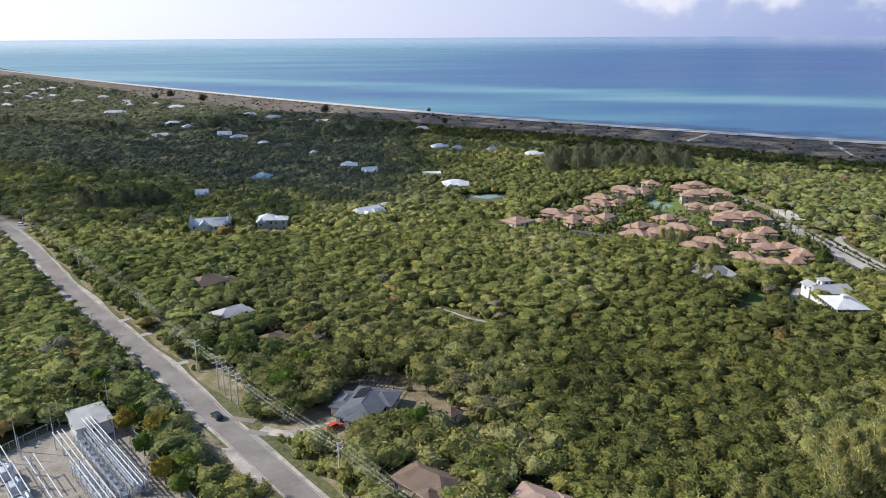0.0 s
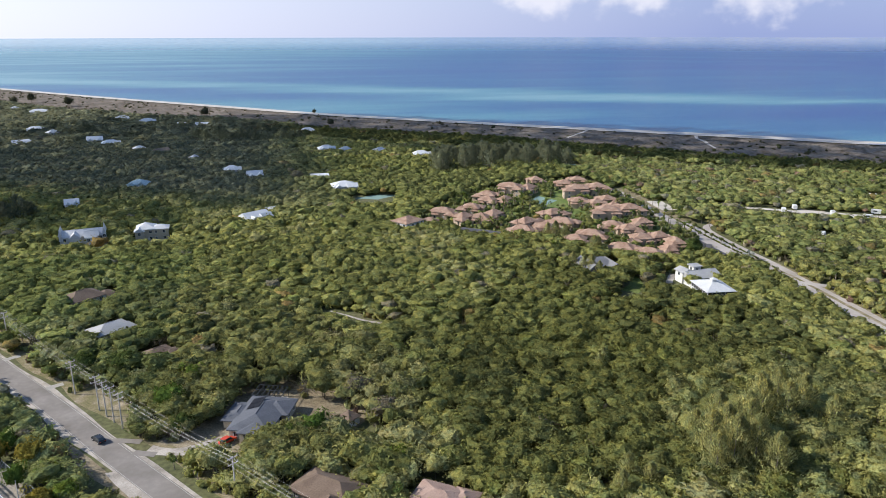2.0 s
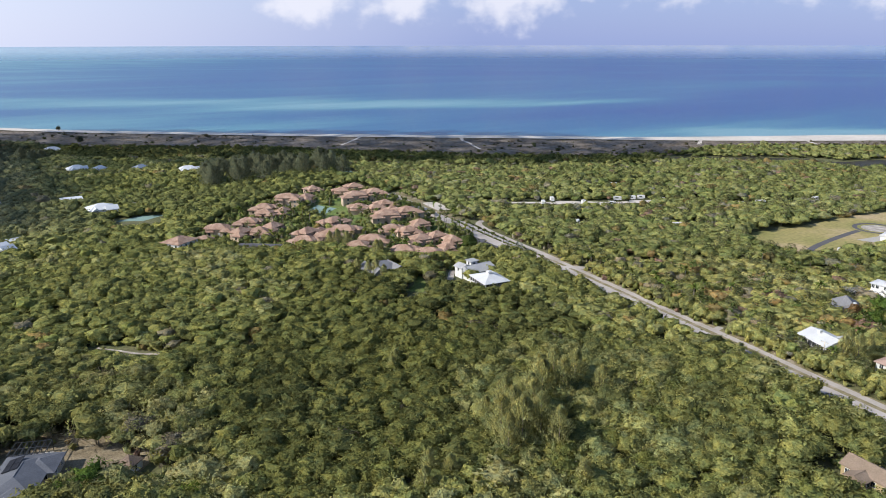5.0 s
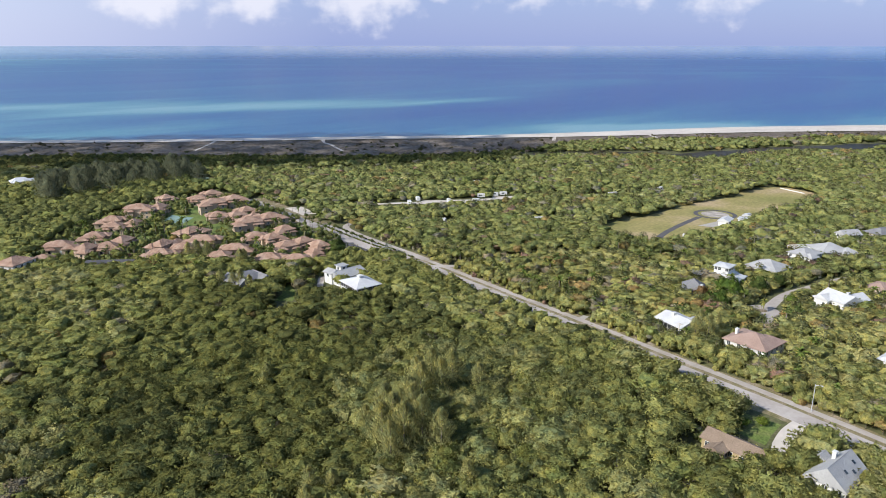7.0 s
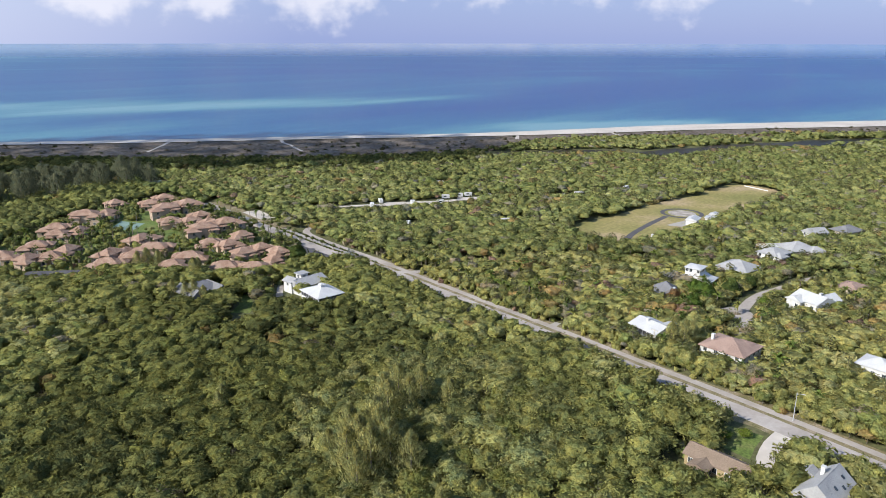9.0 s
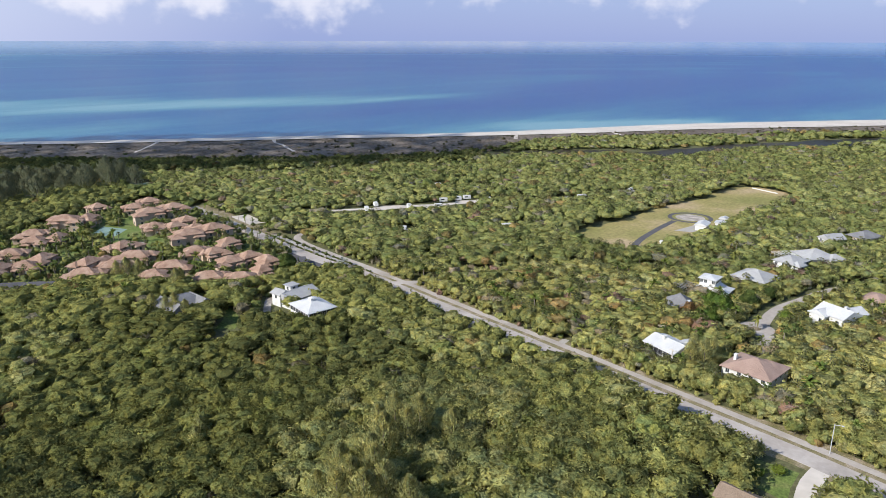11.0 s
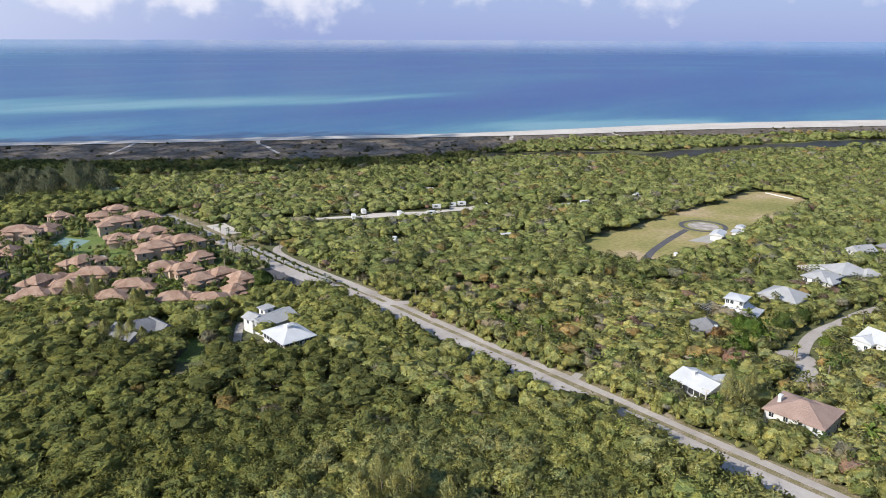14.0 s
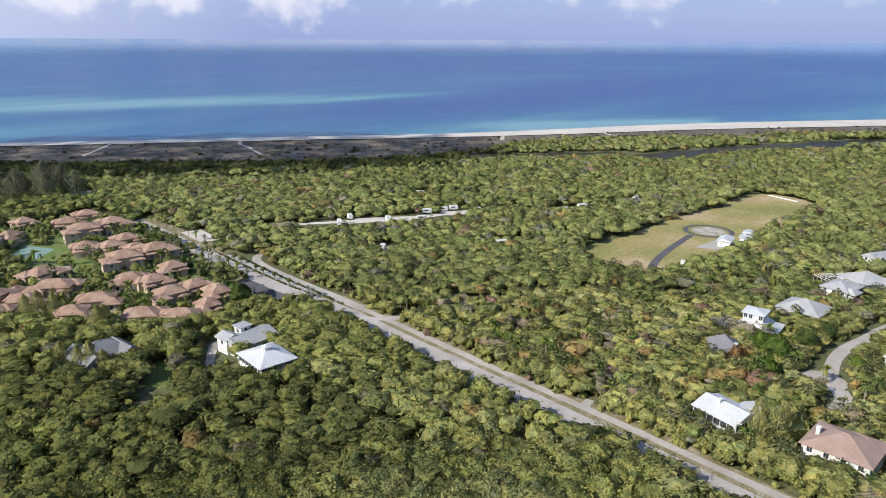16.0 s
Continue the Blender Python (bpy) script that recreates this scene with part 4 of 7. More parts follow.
house(132.0, 273.0, 15.0, 11.0, 4, 3.4, 3.2, "roof_grey", "wall_white", "pale house with crossing grey metal gables half hidden by trees", "hip", wings=((-5.5, -1.5, 6.5, 13.0, 3.3, 2.8, "gable"), (4.8, -3.0, 6.0, 10.5, 3.2, 2.4, "gable"), (0.5, 3.5, 8, 7, 3.5, 2.0, "hip")), clear=0.2)
house(222.0, 122.6, 9.6, 11.6, -15, 3.0, 1.8, "roof_white", "wall_white", "raised house with a white metal gable roof and dark screened porch", "gable", base=1.9, wings=((4.6, -2.5, 4.6, 4.6, 2.9, 1.4, "gable"),), chimney=(-0.8, 1.5, 2.4), screens=True, clear=2.0)
house(225.4, 96.8, 12.6, 14.2, -3, 4.7, 2.6, "roof_pink", "wall_white", "white bungalow with a faded pink tile hip roof", "hip", chimney=(-1.5, 5.4, 2.6), wings=((3.5, -3.5, 7.5, 7, 4.5, 1.9, "hip"),), clear=2.2)
tall_house = house(164.6, 49.0, 12.0, 9.0, -3, 4.6, 4.0, "roof_palegrey", "wall_white", "tall white gabled house with a steep grey metal roof", "gable", chimney=(1.5, 1.6, 4.4), wings=((2.5, 4.6, 2.6, 2.2, 6.0, 1.0, "gable"),), over=0.4)
house(161.9, 71.3, 6.2, 15.4, -2, 3.0, 1.7, "roof_tan", "wall_wood", "long yellow timber cottage with a tan shingle gable roof", "gable", wings=((-4.2, 2.6, 4.6, 4.2, 2.8, 0.9, "gable"),), over=0.5, roof_label="tan shingle roof")
slope = math.degrees(math.atan2(4.0, 4.9))
for cx, cy in ((-1.5, -2.2), (1.2, -3.0), (3.6, -1.8)):
    bm = bmesh.new()
    box(bm, -0.35, 0.35, -0.5, 0.5, 0.0, 0.12, pose(cx, cy, 4.64 + 4.0 * (1 + cy / 4.9), slope, 0, 0))
    part("skylight", bm, M["glass"], tall_house, "dark skylight in the roof")
house(288.5, 139.0, 8.6, 8.6, 5, 3.4, 4.0, "roof_white", "wall_white", "tall white house with flared metal roofs and a windowed top storey", "hip", wings=((-0.6, 0.3, 6.4, 6.2, 7.6, 0.9, "hip"), (0.5, -5.6, 8.5, 3.6, 3.0, 0.9, "hip"), (4.6, 1.0, 3.0, 4.5, 4.4, 1.0, "gable")), gap=1.3, clear=0.3)
house(315.3, 131.8, 13.0, 14.0, -6, 3.2, 3.0, "roof_palegrey", "wall_white", "bungalow with a broad grey shingle hip roof", "hip")
house(342.8, 127.2, 12.0, 9.5, -12, 5.0, 2.2, "roof_palegrey", "wall_white", "white house with a pale grey metal hip roof", "hip", wings=((-3.0, -4.6, 5, 5, 4.6, 1.6, "hip"),))
house(362.0, 123.5, 14.0, 13.0, -38, 4.0, 3.0, "roof_palegrey", "wall_white", "large white house with a grey hip roof beside a pool cage", "hip", wings=((6, -5, 7, 7, 3.8, 2.0, "hip"),))
house(396.0, 126.5, 9.5, 7.0, -30, 4.6, 2.2, "roof_palegrey", "wall_white", "white house with a pale metal roof among palms", "gable")
house(415.0, 117.0, 13.0, 10.0, -20, 4.0, 2.6, "roof_grey", "wall_cream", "house with a grey shingle roof among palms", "hip")
house(291.0, 93.2, 9.5, 11.0, -20, 4.4, 2.2, "roof_white", "wall_white", "white house with crossing pale grey metal gables", "gable", wings=((4.5, -2, 9, 6.5, 4.0, 2.0, "gable"), (-3.5, 3.0, 6.5, 6, 4.0, 1.6, "gable")), chimney=(1.5, -2, 2.4))
house(263.2, 139.6, 8.5, 8.0, 30, 3.4, 3.6, "roof_grey", "wall_cream", "small cream house with a grey shingle hip roof in trees", "hip", chimney=(-2, -3, 1.6), clear=1.0)
house(321.5, 88.0, 10.0, 8.0, -10, 3.2, 1.8, "roof_pink", "wall_cream", "bungalow with a faded pink tile roof", "hip")
house(245.5, 59.0, 9.0, 9.5, -5, 4.2, 2.0, "roof_white", "wall_white", "white house with a white metal roof among yellow-green trees", "hip")
house(384.0, 187.0, 9.0, 5.5, 12, 3.0, 1.2, "roof_white", "wall_white", "white maintenance shed beside the field", "gable", clear=0.5, category="shed")
house(404.5, 184.0, 4.5, 4.0, 12, 2.8, 0.9, "roof_white", "wall_white", "small white gabled store beside the field", "gable", clear=0.5, category="shed")
house(393.5, 181.0, 5.0, 5.0, 12, 3.4, 0.3, "roof_white", "wall_white", "small white pump building beside the field", "flat", clear=0.5, category="shed")


def pool_cage(x, y, w, d, turn, mat, label, water=True):
    """A screened pool enclosure: a light frame of posts and roof bars."""
    ob = empty("pool_cage", pose(x, y, 0, 0, 0, turn), label, "pool cage")
    for i in range(7):
        cx = -w / 2 + i * w / 6
        for sy in (-d / 2, d / 2):
            part("post", boxes((cx - 0.06, cx + 0.06, sy - 0.06, sy + 0.06, 0, 3.2)), M[mat], ob)
        part("roof_bar", boxes((cx - 0.08, cx + 0.08, -d / 2, d / 2, 3.2, 3.35)), M[mat], ob)
    for sy in (-d / 2, 0, d / 2):
        part("long_bar", boxes((-w / 2, w / 2, sy - 0.07, sy + 0.07, 3.36, 3.48)), M[mat], ob)
    if water:
        part("pool", boxes((-w * 0.35, w * 0.35, -d * 0.3, d * 0.3, 0.05, 0.12)), M["pool"], ob)
    part("deck", boxes((-w / 2, w / 2, -d / 2, d / 2, 0.02, 0.06)), M["concrete"] if water else M["screen"], ob)
    keep_box(x, y, w + 1, d + 1, turn)


pool_cage(357.5, 134.0, 11, 7.5, -38, "trim", "white-framed screened pool cage beside a house")
pool_cage(-7.6, 186.6, 8.5, 6.0, -20, "screen", "dark-framed screened pool cage behind the bungalow")
pool_cage(284.0, 148.0, 8.5, 6.5, -12, "wire", "grey-framed screened pool cage beside a house", False)
# houses beside the west road
house(-76.8, 273.9, 13.0, 9.0, 41, 5.6, 2.6, "roof_brown", "wall_white", "white two-storey house with a brown shingle hip roof", "hip", wings=((9.5, 1.0, 6.5, 7, 3.4, 1.8, "hip"),), clear=1.2)
house(-61.0, 242.6, 12.0, 8.6, 38, 4.4, 2.0, "roof_palegrey", "wall_white", "white raised bungalow with a pale grey hip roof", "hip", wings=((4.6, -1.5, 5, 6.5, 3.9, 1.3, "hip"),), clear=1.2)
house(-43.0, 221.8, 9.0, 7.0, 35, 2.8, 1.8, "roof_brown", "wall_cream", "low house with a weathered brown shingle roof among trees", "hip", wings=((3.6, -2.4, 4.5, 4.5, 2.6, 1.2, "hip"),), clear=0.1)
house(5.6, 138.3, 15.0, 9.0, -41, 3.0, 2.4, "roof_brown", "wall_cream", "bungalow with a weathered brown shingle hip roof", "hip", wings=((3.5, -4.5, 6.5, 7.0, 2.9, 1.7, "hip"),), clear=0.8)
house(29.0, 129.0, 11.5, 9.0, -36, 3.0, 2.0, "roof_pink", "wall_cream", "bungalow with a faded pink tile hip roof", "hip", wings=((4.8, 2.2, 5.0, 5.5, 2.9, 1.6, "hip"),), clear=0.8)
house(12.9, 169.2, 4.2, 4.0, 43, 2.4, 1.6, "roof_brown", "wall_white", "small white garden shed with a brown pyramid roof", "pyramid", detail=False, clear=0.6, category="shed", over=0.4)


def solar_house():
    """The slate-blue bungalow with solar panels and a pool cage."""
    ob = house(-10.0, 175.0, 17.0, 10.5, 70, 3.0, 1.75, "roof_blue", "wall_cream", "cream bungalow with slate-blue hip roofs and solar panels", "hip",
               wings=((4.4, -3.2, 8.0, 7.5, 2.95, 1.35, "hip"), (0.8, 6.2, 9.0, 5.5, 2.6, 0.9, "hip"), (-6.6, -1.2, 6.0, 6.5, 2.9, 1.1, "hip")), clear=0.3)
    slope = math.degrees(math.atan2(1.75, 5.85))
    for cx, cy in ((4.6, 1.3), (1.7, 1.3), (4.6, 3.15), (1.7, 3.15)):
        bm = bmesh.new()
        box(bm, -1.35, 1.35, -0.88, 0.88, 0.05, 0.12, pose(cx, cy, 3.02 + 1.75 * (1 - cy / 5.85) + 0.1, -slope, 0, 0))
        part("solar_panel", bm, M["solar"], ob, "dark solar panel")
    return ob


solar_house()
house(-82.8, 172.2, 11.5, 8.8, -55, 4.0, 0.4, "roof_palegrey", "wall_white", "white block control building with a low grey roof", "hip", detail=False, gap=9, clear=0.5, category="building", over=0.3)

house(-98, 366, 19.0, 8.0, 10, 6.0, 2.6, "roof_white", "wall_white", "long white two-storey house with grey gables and a balcony", "gable",
      wings=((-3.2, -4.0, 4.6, 5.0, 5.9, 2.3, "gable"), (4.2, -4.4, 6.0, 5.6, 5.8, 2.7, "gable"), (-9.7, 0, 1.0, 9.0, 7.0, 2.9, "gable"), (9.7, 0, 1.0, 9.0, 7.0, 2.9, "gable")), clear=1.8, over=0.35)
keep_poly([(-109, 364), (-84, 368), (-81, 352), (-92, 347), (-110, 348)])
keep_poly([(-76, 367), (-57, 369), (-55, 356), (-63, 352), (-77, 353)])
house(-69.5, 371, 8.5, 9.5, 6, 6.6, 2.4, "roof_white", "wall_cream", "cream two-storey house with pale grey hip roofs", "hip", wings=((6.5, -1.2, 8.0, 7.0, 6.3, 1.6, "hip"), (-3.0, -4.5, 4.0, 4.6, 6.0, 1.6, "gable")), clear=2.2)
# white houses far off in the western woods
FAR_A = [(-95, 501, 12, 10, -10, 2), (38.5, 464.5, 15, 12, 5, 0), (25, 503, 12, 9, 0, 3),
         (-20, 516, 10, 9, 10, 1), (-37, 541, 11, 8, 15, 0), (-17, 391, 14, 10, 35, 1), (-9, 408, 13, 5, 20, 3), (-123, 447, 7, 7, 10, 1), (-173, 732, 13, 10, 10, 1),
         (-153.5, 705, 15, 10, 15, 0), (-234, 722, 14, 11, 30, 1), (-252, 828, 17, 10, 10, 0), (-226, 794, 11, 9, 35, 4)]
FAR_B = [(-364, 957, 26, 9, 25, 0), (-305, 1026, 20, 11, 10, 0), (-480, 1127, 17, 10, 20, 0), (-84, 825, 13, 11, 5, 1), (-105, 851, 15, 9, 0, 3),
         (-149, 880, 16, 9, 15, 0), (27.5, 752, 14, 9, 0, 4), (-121, 660, 11, 9, 30, 4), (-100, 641, 12, 9, 40, 5), (-70, 631, 9, 7, 5, 4), (-69, 599, 7, 7, 40, 4),
         (38, 627, 13, 9, 10, 0), (54, 615, 10, 8, 10, 4), (113, 578, 14, 9, 0, 0), (82, 603, 11, 8, 20, 4)]
FAR_D = [(-620, 1290, 13, 8, 10, 0), (-700, 1240, 12, 8, 0, 0), (-560, 1190, 12, 8, 20, 4), (-610, 1410, 13, 8, 0, 0), (-395, 1090, 12, 8, 0, 0), (-380, 1060, 10, 7, 10, 4), (-560, 1080, 14, 8, 0, 4), (-760, 1480, 14, 8, 0, 0)]
FAR_C = [(-183, 916, 15, 9, 0, 0), (-474, 1208, 15, 9, 20, 0), (-650, 1423, 18, 10, 0, 0), (-569, 1242, 14, 9, 10, 0), (-672, 1303, 15, 9, 0, 0),
         (-601, 1224, 14, 8, 20, 4), (-650, 1380, 17, 9, 10, 0), (-785, 1572, 16, 9, 10, 0), (142, 572, 8, 7, 0, 4), (-406, 1117, 14, 8, 10, 4), (-348, 1074, 9, 8, 10, 0)]
FAR_LOOK = (("roof_bright", "white house with a white metal hip roof in dark woods", "hip"), ("roof_bright", "white two-storey gabled house with a white metal roof", "gable"),
            ("roof_teal", "house with a pale teal metal roof in dark woods", "hip"), ("roof_bright", "low building with a flat white roof in woods", "flat"),
            ("roof_white", "house with a grey metal roof in dark woods", "hip"), ("roof_tan", "house with a tan roof in dark woods", "gable"))
for row in (FAR_A, FAR_B, FAR_C, FAR_D):
    for x, y, w, d, turn, k in row:
        rf, lab, kd = FAR_LOOK[k]
        tall = 4.4
        extra = ((w * 0.32, -d * 0.4, w * 0.4, d * 0.5, tall - 0.3, 2.2, "gable"), (-w * 0.28, -d * 0.42, w * 0.3, d * 0.5, tall - 0.6, 2.0, "gable")) if k in (0, 1, 2) else ()
        house(x, y, w, d, turn, tall, 2.7 if kd != "flat" else 0.2, rf, "wall_white", lab, kd, wings=extra, detail=False, clear=0.4, gap=5.5, group="houses in the western woods")
house(62.5, 357.0, 13.0, 11.0, 35, 6.0, 2.4, "roof_tile", "wall_white", "white two-storey house with an orange-brown tile roof", "hip")

# the resort: clay-tiled blocks round gardens (x, y, w, d, turn, storeys)
RESORT_A = [(76, 365, 9, 7, -30, 1), (87, 380, 13, 9, -30, 2), (105, 386, 12, 9, -30, 2), (95, 366, 11, 8, 35, 2), (104, 362, 9, 7, -30, 2), (113, 368.5, 11, 8, 35, 2),
            (123.5, 416, 13, 9, -35, 2), (119.5, 402, 10, 8, -35, 2), (130, 401, 9, 7, 40, 2), (142.5, 428, 15, 10, -35, 3), (155, 431, 12, 9, 40, 2), (169, 454, 9, 8, 0, 2)]
RESORT_B = [(125, 348, 12, 8, 30, 2), (118, 332.5, 14, 8, -40, 2), (184, 438, 12, 9, -20, 2), (197, 448, 11, 9, -10, 2), (182, 413, 15, 11, -12, 3), (196.5, 415, 12, 11, -8, 3),
            (172.5, 387, 11, 9, -20, 2), (181, 381, 10, 8, 0, 2), (191, 388, 10, 9, -5, 2), (175.5, 355, 15, 11, -15, 3), (189.5, 357, 13, 11, -5, 3), (186, 369, 9, 7, -5, 2)]
RESORT_C = [(185, 333, 10, 8, -5, 2), (146.5, 363, 13, 9, 20, 2), (144, 343, 15, 9, -40, 2), (131, 335, 11, 8, -35, 2), (133, 350, 9, 7, 30, 1), (149, 317, 13, 8, -35, 2),
            (138, 310.5, 10, 8, -40, 2), (166.5, 330.5, 11, 8, -25, 2), (172, 322.5, 10, 8, -5, 2), (170, 305.5, 11, 9, -5, 2), (180, 306, 10, 8, 0, 2), (182, 294.5, 8, 10, -4, 2),
            (172.5, 284, 7, 8, -4, 2), (153, 292, 13, 8, -38, 2), (161.5, 281.5, 13, 8, -38, 2)]
for row in (RESORT_A, RESORT_B, RESORT_C):
    for x, y, w, d, turn, st in row:
        rr = random.Random(int(x * 31 + y))
        side = rr.choice((-1, 1))
        hh = (2.6, 4.2, 6.2)[st - 1]
        extra = ((side * w * 0.4, -d * 0.3, w * 0.42, d * 0.66, hh - 0.9, 1.7, "hip"), (-side * w * 0.34, d * 0.32, w * 0.46, d * 0.56, hh - 0.5, 1.6, "hip"), (-side * w * 0.28, -d * 0.36, w * 0.3, d * 0.4, hh - 1.2, 1.2, "hip"))
        house(x, y, w * 0.8, d * 0.86, turn, hh, 2.3, "roof_tile", "wall_pink", ("one-storey", "two-storey", "three-storey")[st - 1] + " sand-coloured resort block with hipped clay-tile roofs",
              "hip", wings=extra, detail=st == 3, gap=4.4, clear=0.5, over=0.8, group="resort blocks", category="apartment block")


def carport(x, y, w, d, turn):
    ob = empty("carport", pose(x, y, 0, 0, 0, turn), "long open carport with a dark flat roof on white posts", "carport")
    part("roof", boxes((-w / 2, w / 2, -d / 2, d / 2, 2.6, 2.85)), M["asphalt_new"], ob)
    for i in range(8):
        for s in (-1, 1):
            cx, cy = -w / 2 + 0.4 + i * (w - 0.8) / 7, s * (d / 2 - 0.4)
            part("post", boxes((cx - 0.1, cx + 0.1, cy - 0.1, cy + 0.1, -0.05, 2.6)), M["trim"], ob)
    keep_box(x, y, w + 3, d + 3, turn)
    return ob


carport(97, 339, 22, 5.5, -38)
carport(195.2, 287.5, 8.5, 5.0, 62)
for x, y, turn in ((139.0, 304.0, -40), (146.5, 297.5, -40)):
    house(x, y, 5.5, 4.2, turn, 2.4, 0.3, "roof_tan", "wall_cream", "low pavilion with a flat tan roof beside the resort", "flat", detail=False, clear=0.2, category="pavilion", over=0.5)
sheet("tennis_court", [(148, 408), (155, 396), (166, 406), (159, 421)], 0.06, M["court"], "pale green tennis court in the resort", "court")
keep_poly([(146, 408), (153, 388), (162, 392), (168, 406), (160, 423)])
sheet("tennis_court_north", [(209, 512), (223, 505), (229, 524), (218, 529)], 0.06, M["court"], "pale green tennis court behind the resort", "court")
keep_poly([(207, 512), (206, 498), (220, 492), (231, 524), (217, 531)])
sheet("tennis_court_west", [(43, 441), (57, 434), (72, 444), (59, 449)], 0.06, M["court"], "pale blue-green tennis court beside woods", "court")
keep_poly([(38, 440), (43, 412), (62, 410), (76, 436), (54, 451)])
sheet("swimming_pool", [(149, 375), (155, 370), (158, 374), (152, 379)], 0.08, M["pool"], "turquoise swimming pool", "pool")
sheet("pool_deck", [(145, 374), (156, 365), (163, 374), (152, 384)], 0.06, M["concrete"], "pale pool deck", "paving")
keep_poly([(145, 374), (156, 365), (163, 374), (152, 384)])
RESORT = [(66, 372), (90, 330), (120, 322), (135, 300), (150, 280), (176, 274), (198, 262), (208, 300), (212, 430), (206, 465), (160, 462), (110, 430)]
sheet("resort_lawn", RESORT, 0.018, M["lawn"], "green garden lawn between the resort blocks", "ground")


def camper(x, y, turn, w, label, mat="wall_white"):
    """A camper: rounded body, side window, wheels."""
    ob = empty("camper", pose(x, y, 0, 0, 0, turn), label, "camper", "campers in the camp ground")
    bm = boxes((-w / 2, w / 2, -1.2, 1.2, 0.45, 2.7))
    bmesh.ops.bevel(bm, geom=bm.edges[:], offset=0.18, segments=2, affect="EDGES")
    part("body", bm, M[mat], ob)
    part("window", boxes((-w * 0.3, w * 0.1, -1.28, -1.26, 1.6, 2.3)), M["glass"], ob)
    for sx in (-0.25, 0.25):
        for sy in (-1.05, 1.05):
            bm = bmesh.new()
            rod(bm, (sx * w, sy - 0.12, 0.36), (sx * w, sy + 0.12, 0.36), 0.36, n=10)
            part("wheel", bm, M["tyre"], ob)
    keep_box(x, y, w + 2, 5, turn)


M["tarp"] = material("blue_tarpaulin", [(0.05, 0.17, 0.4), (0.07, 0.21, 0.46)], 1.0, 0.6)
rng = random.Random(11)
for i in range(13):
    k = 2.5 + rng.random() * (len(CAMP) - 3.6)
    a, b = CAMP[int(k)], CAMP[min(int(k) + 1, len(CAMP) - 1)]
    f = k - int(k)
    off = rng.choice((-1, 1)) * rng.uniform(4.5, 9)
    camper(a[0] + (b[0] - a[0]) * f + off * 0.5, a[1] + (b[1] - a[1]) * f + off * 0.85, rng.choice((-33, 57)) + rng.uniform(-8, 8), rng.uniform(4.2, 5.8), "white camper standing in the camp ground")
for x, y, turn in ((363, 390, 20), (368, 386, -40), (391, 376, 30), (363, 368, -20), (441, 264, 10), (311, 263, -30), (267, 297, 40), (402, 276, -25)):
    camper(x, y, turn, 6.0, "white camper on a shell-sand pitch")
camper(448, 339, -30, 8.0, "camper under a bright blue tarpaulin", "tarp")

# ---------------------------------------------------------------- cars


def car(x, y, turn, paint, label, z=0.085):
    """A car: lower body, glazed cabin, roof, wheels and lamps."""
    ob = empty("car", pose(x, y, z, 0, 0, turn), label, "car")
    bm = bmesh.new()
    prof = [(-2.3, 0.35), (2.3, 0.35), (2.32, 0.75), (1.2, 0.98), (-2.1, 1.05), (-2.3, 0.8)]
    lo = [bm.verts.new((px, -0.9, pz)) for px, pz in prof]
    hi = [bm.verts.new((px, 0.9, pz)) for px, pz in prof]
    bm.faces.new(lo)
    bm.faces.new(hi[::-1])
    for i in range(len(prof)):
        bm.faces.new((lo[i], hi[i], hi[(i + 1) % len(prof)], lo[(i + 1) % len(prof)]))
    bmesh.ops.recalc_face_normals(bm, faces=bm.faces[:])
    bmesh.ops.bevel(bm, geom=bm.edges[:], offset=0.06, segments=2, affect="EDGES")
    body = part("body", bm, M[paint], ob)
    bm = bmesh.new()
    a = [bm.verts.new(v) for v in ((-2.0, -0.84, 1.0), (1.15, -0.84, 1.0), (1.15, 0.84, 1.0), (-2.0, 0.84, 1.0))]
    b = [bm.verts.new(v) for v in ((-1.7, -0.68, 1.58), (0.35, -0.68, 1.58), (0.35, 0.68, 1.58), (-1.7, 0.68, 1.58))]
    for i in range(4):
        bm.faces.new((a[i], a[(i + 1) % 4], b[(i + 1) % 4], b[i]))
    part("glazed_cabin", bm, M["glass"], ob)
    part("roof", boxes((-1.72, 0.37, -0.7, 0.7, 1.575, 1.64)), M[paint], ob)
    for sx in (-1.4, 1.45):
        for sy in (-0.82, 0.82):
            bm = bmesh.new()
            rod(bm, (sx, sy - 0.11, 0.34), (sx, sy + 0.11, 0.34), 0.34, n=14)
            wh = part("wheel", bm, M["tyre"], ob)
            bm = bmesh.new()
            rod(bm, (sx, sy - 0.125, 0.34), (sx, sy + 0.125, 0.34), 0.2, n=10)
            part("rim", bm, M["galv"], wh)
    for sy in (-0.65, 0.65):
        part("headlight", boxes((2.29, 2.33, sy - 0.18, sy + 0.18, 0.6, 0.74)), M["trim"], body)
        part("tail_light", boxes((-2.33, -2.29, sy - 0.15, sy + 0.15, 0.7, 0.85)), M["car_red"], body)
    return ob


car(-50.6, 175.2, 128, "car_black", "black estate car driving on the grey road")
car(-18.2, 167.2, 40, "car_red", "orange-red car parked on white gravel by the house", 0.07)
car(-207, 392, -20, "car_white", "white car on the side road")
car(209.8, 364, 86, "car_white", "white van parked on the resort lane", 0.09)
ribbon("side_street", [(-200, 384), (-215, 396), (-236, 404)], 6.0, 0.07, M["asphalt_old"], "grey asphalt side street", wobble=0.1)
keep_line([(-200, 384), (-215, 396), (-236, 404)], 5)

# ---------------------------------------------------------------- poles and wires
POLE_TOP = 10.6


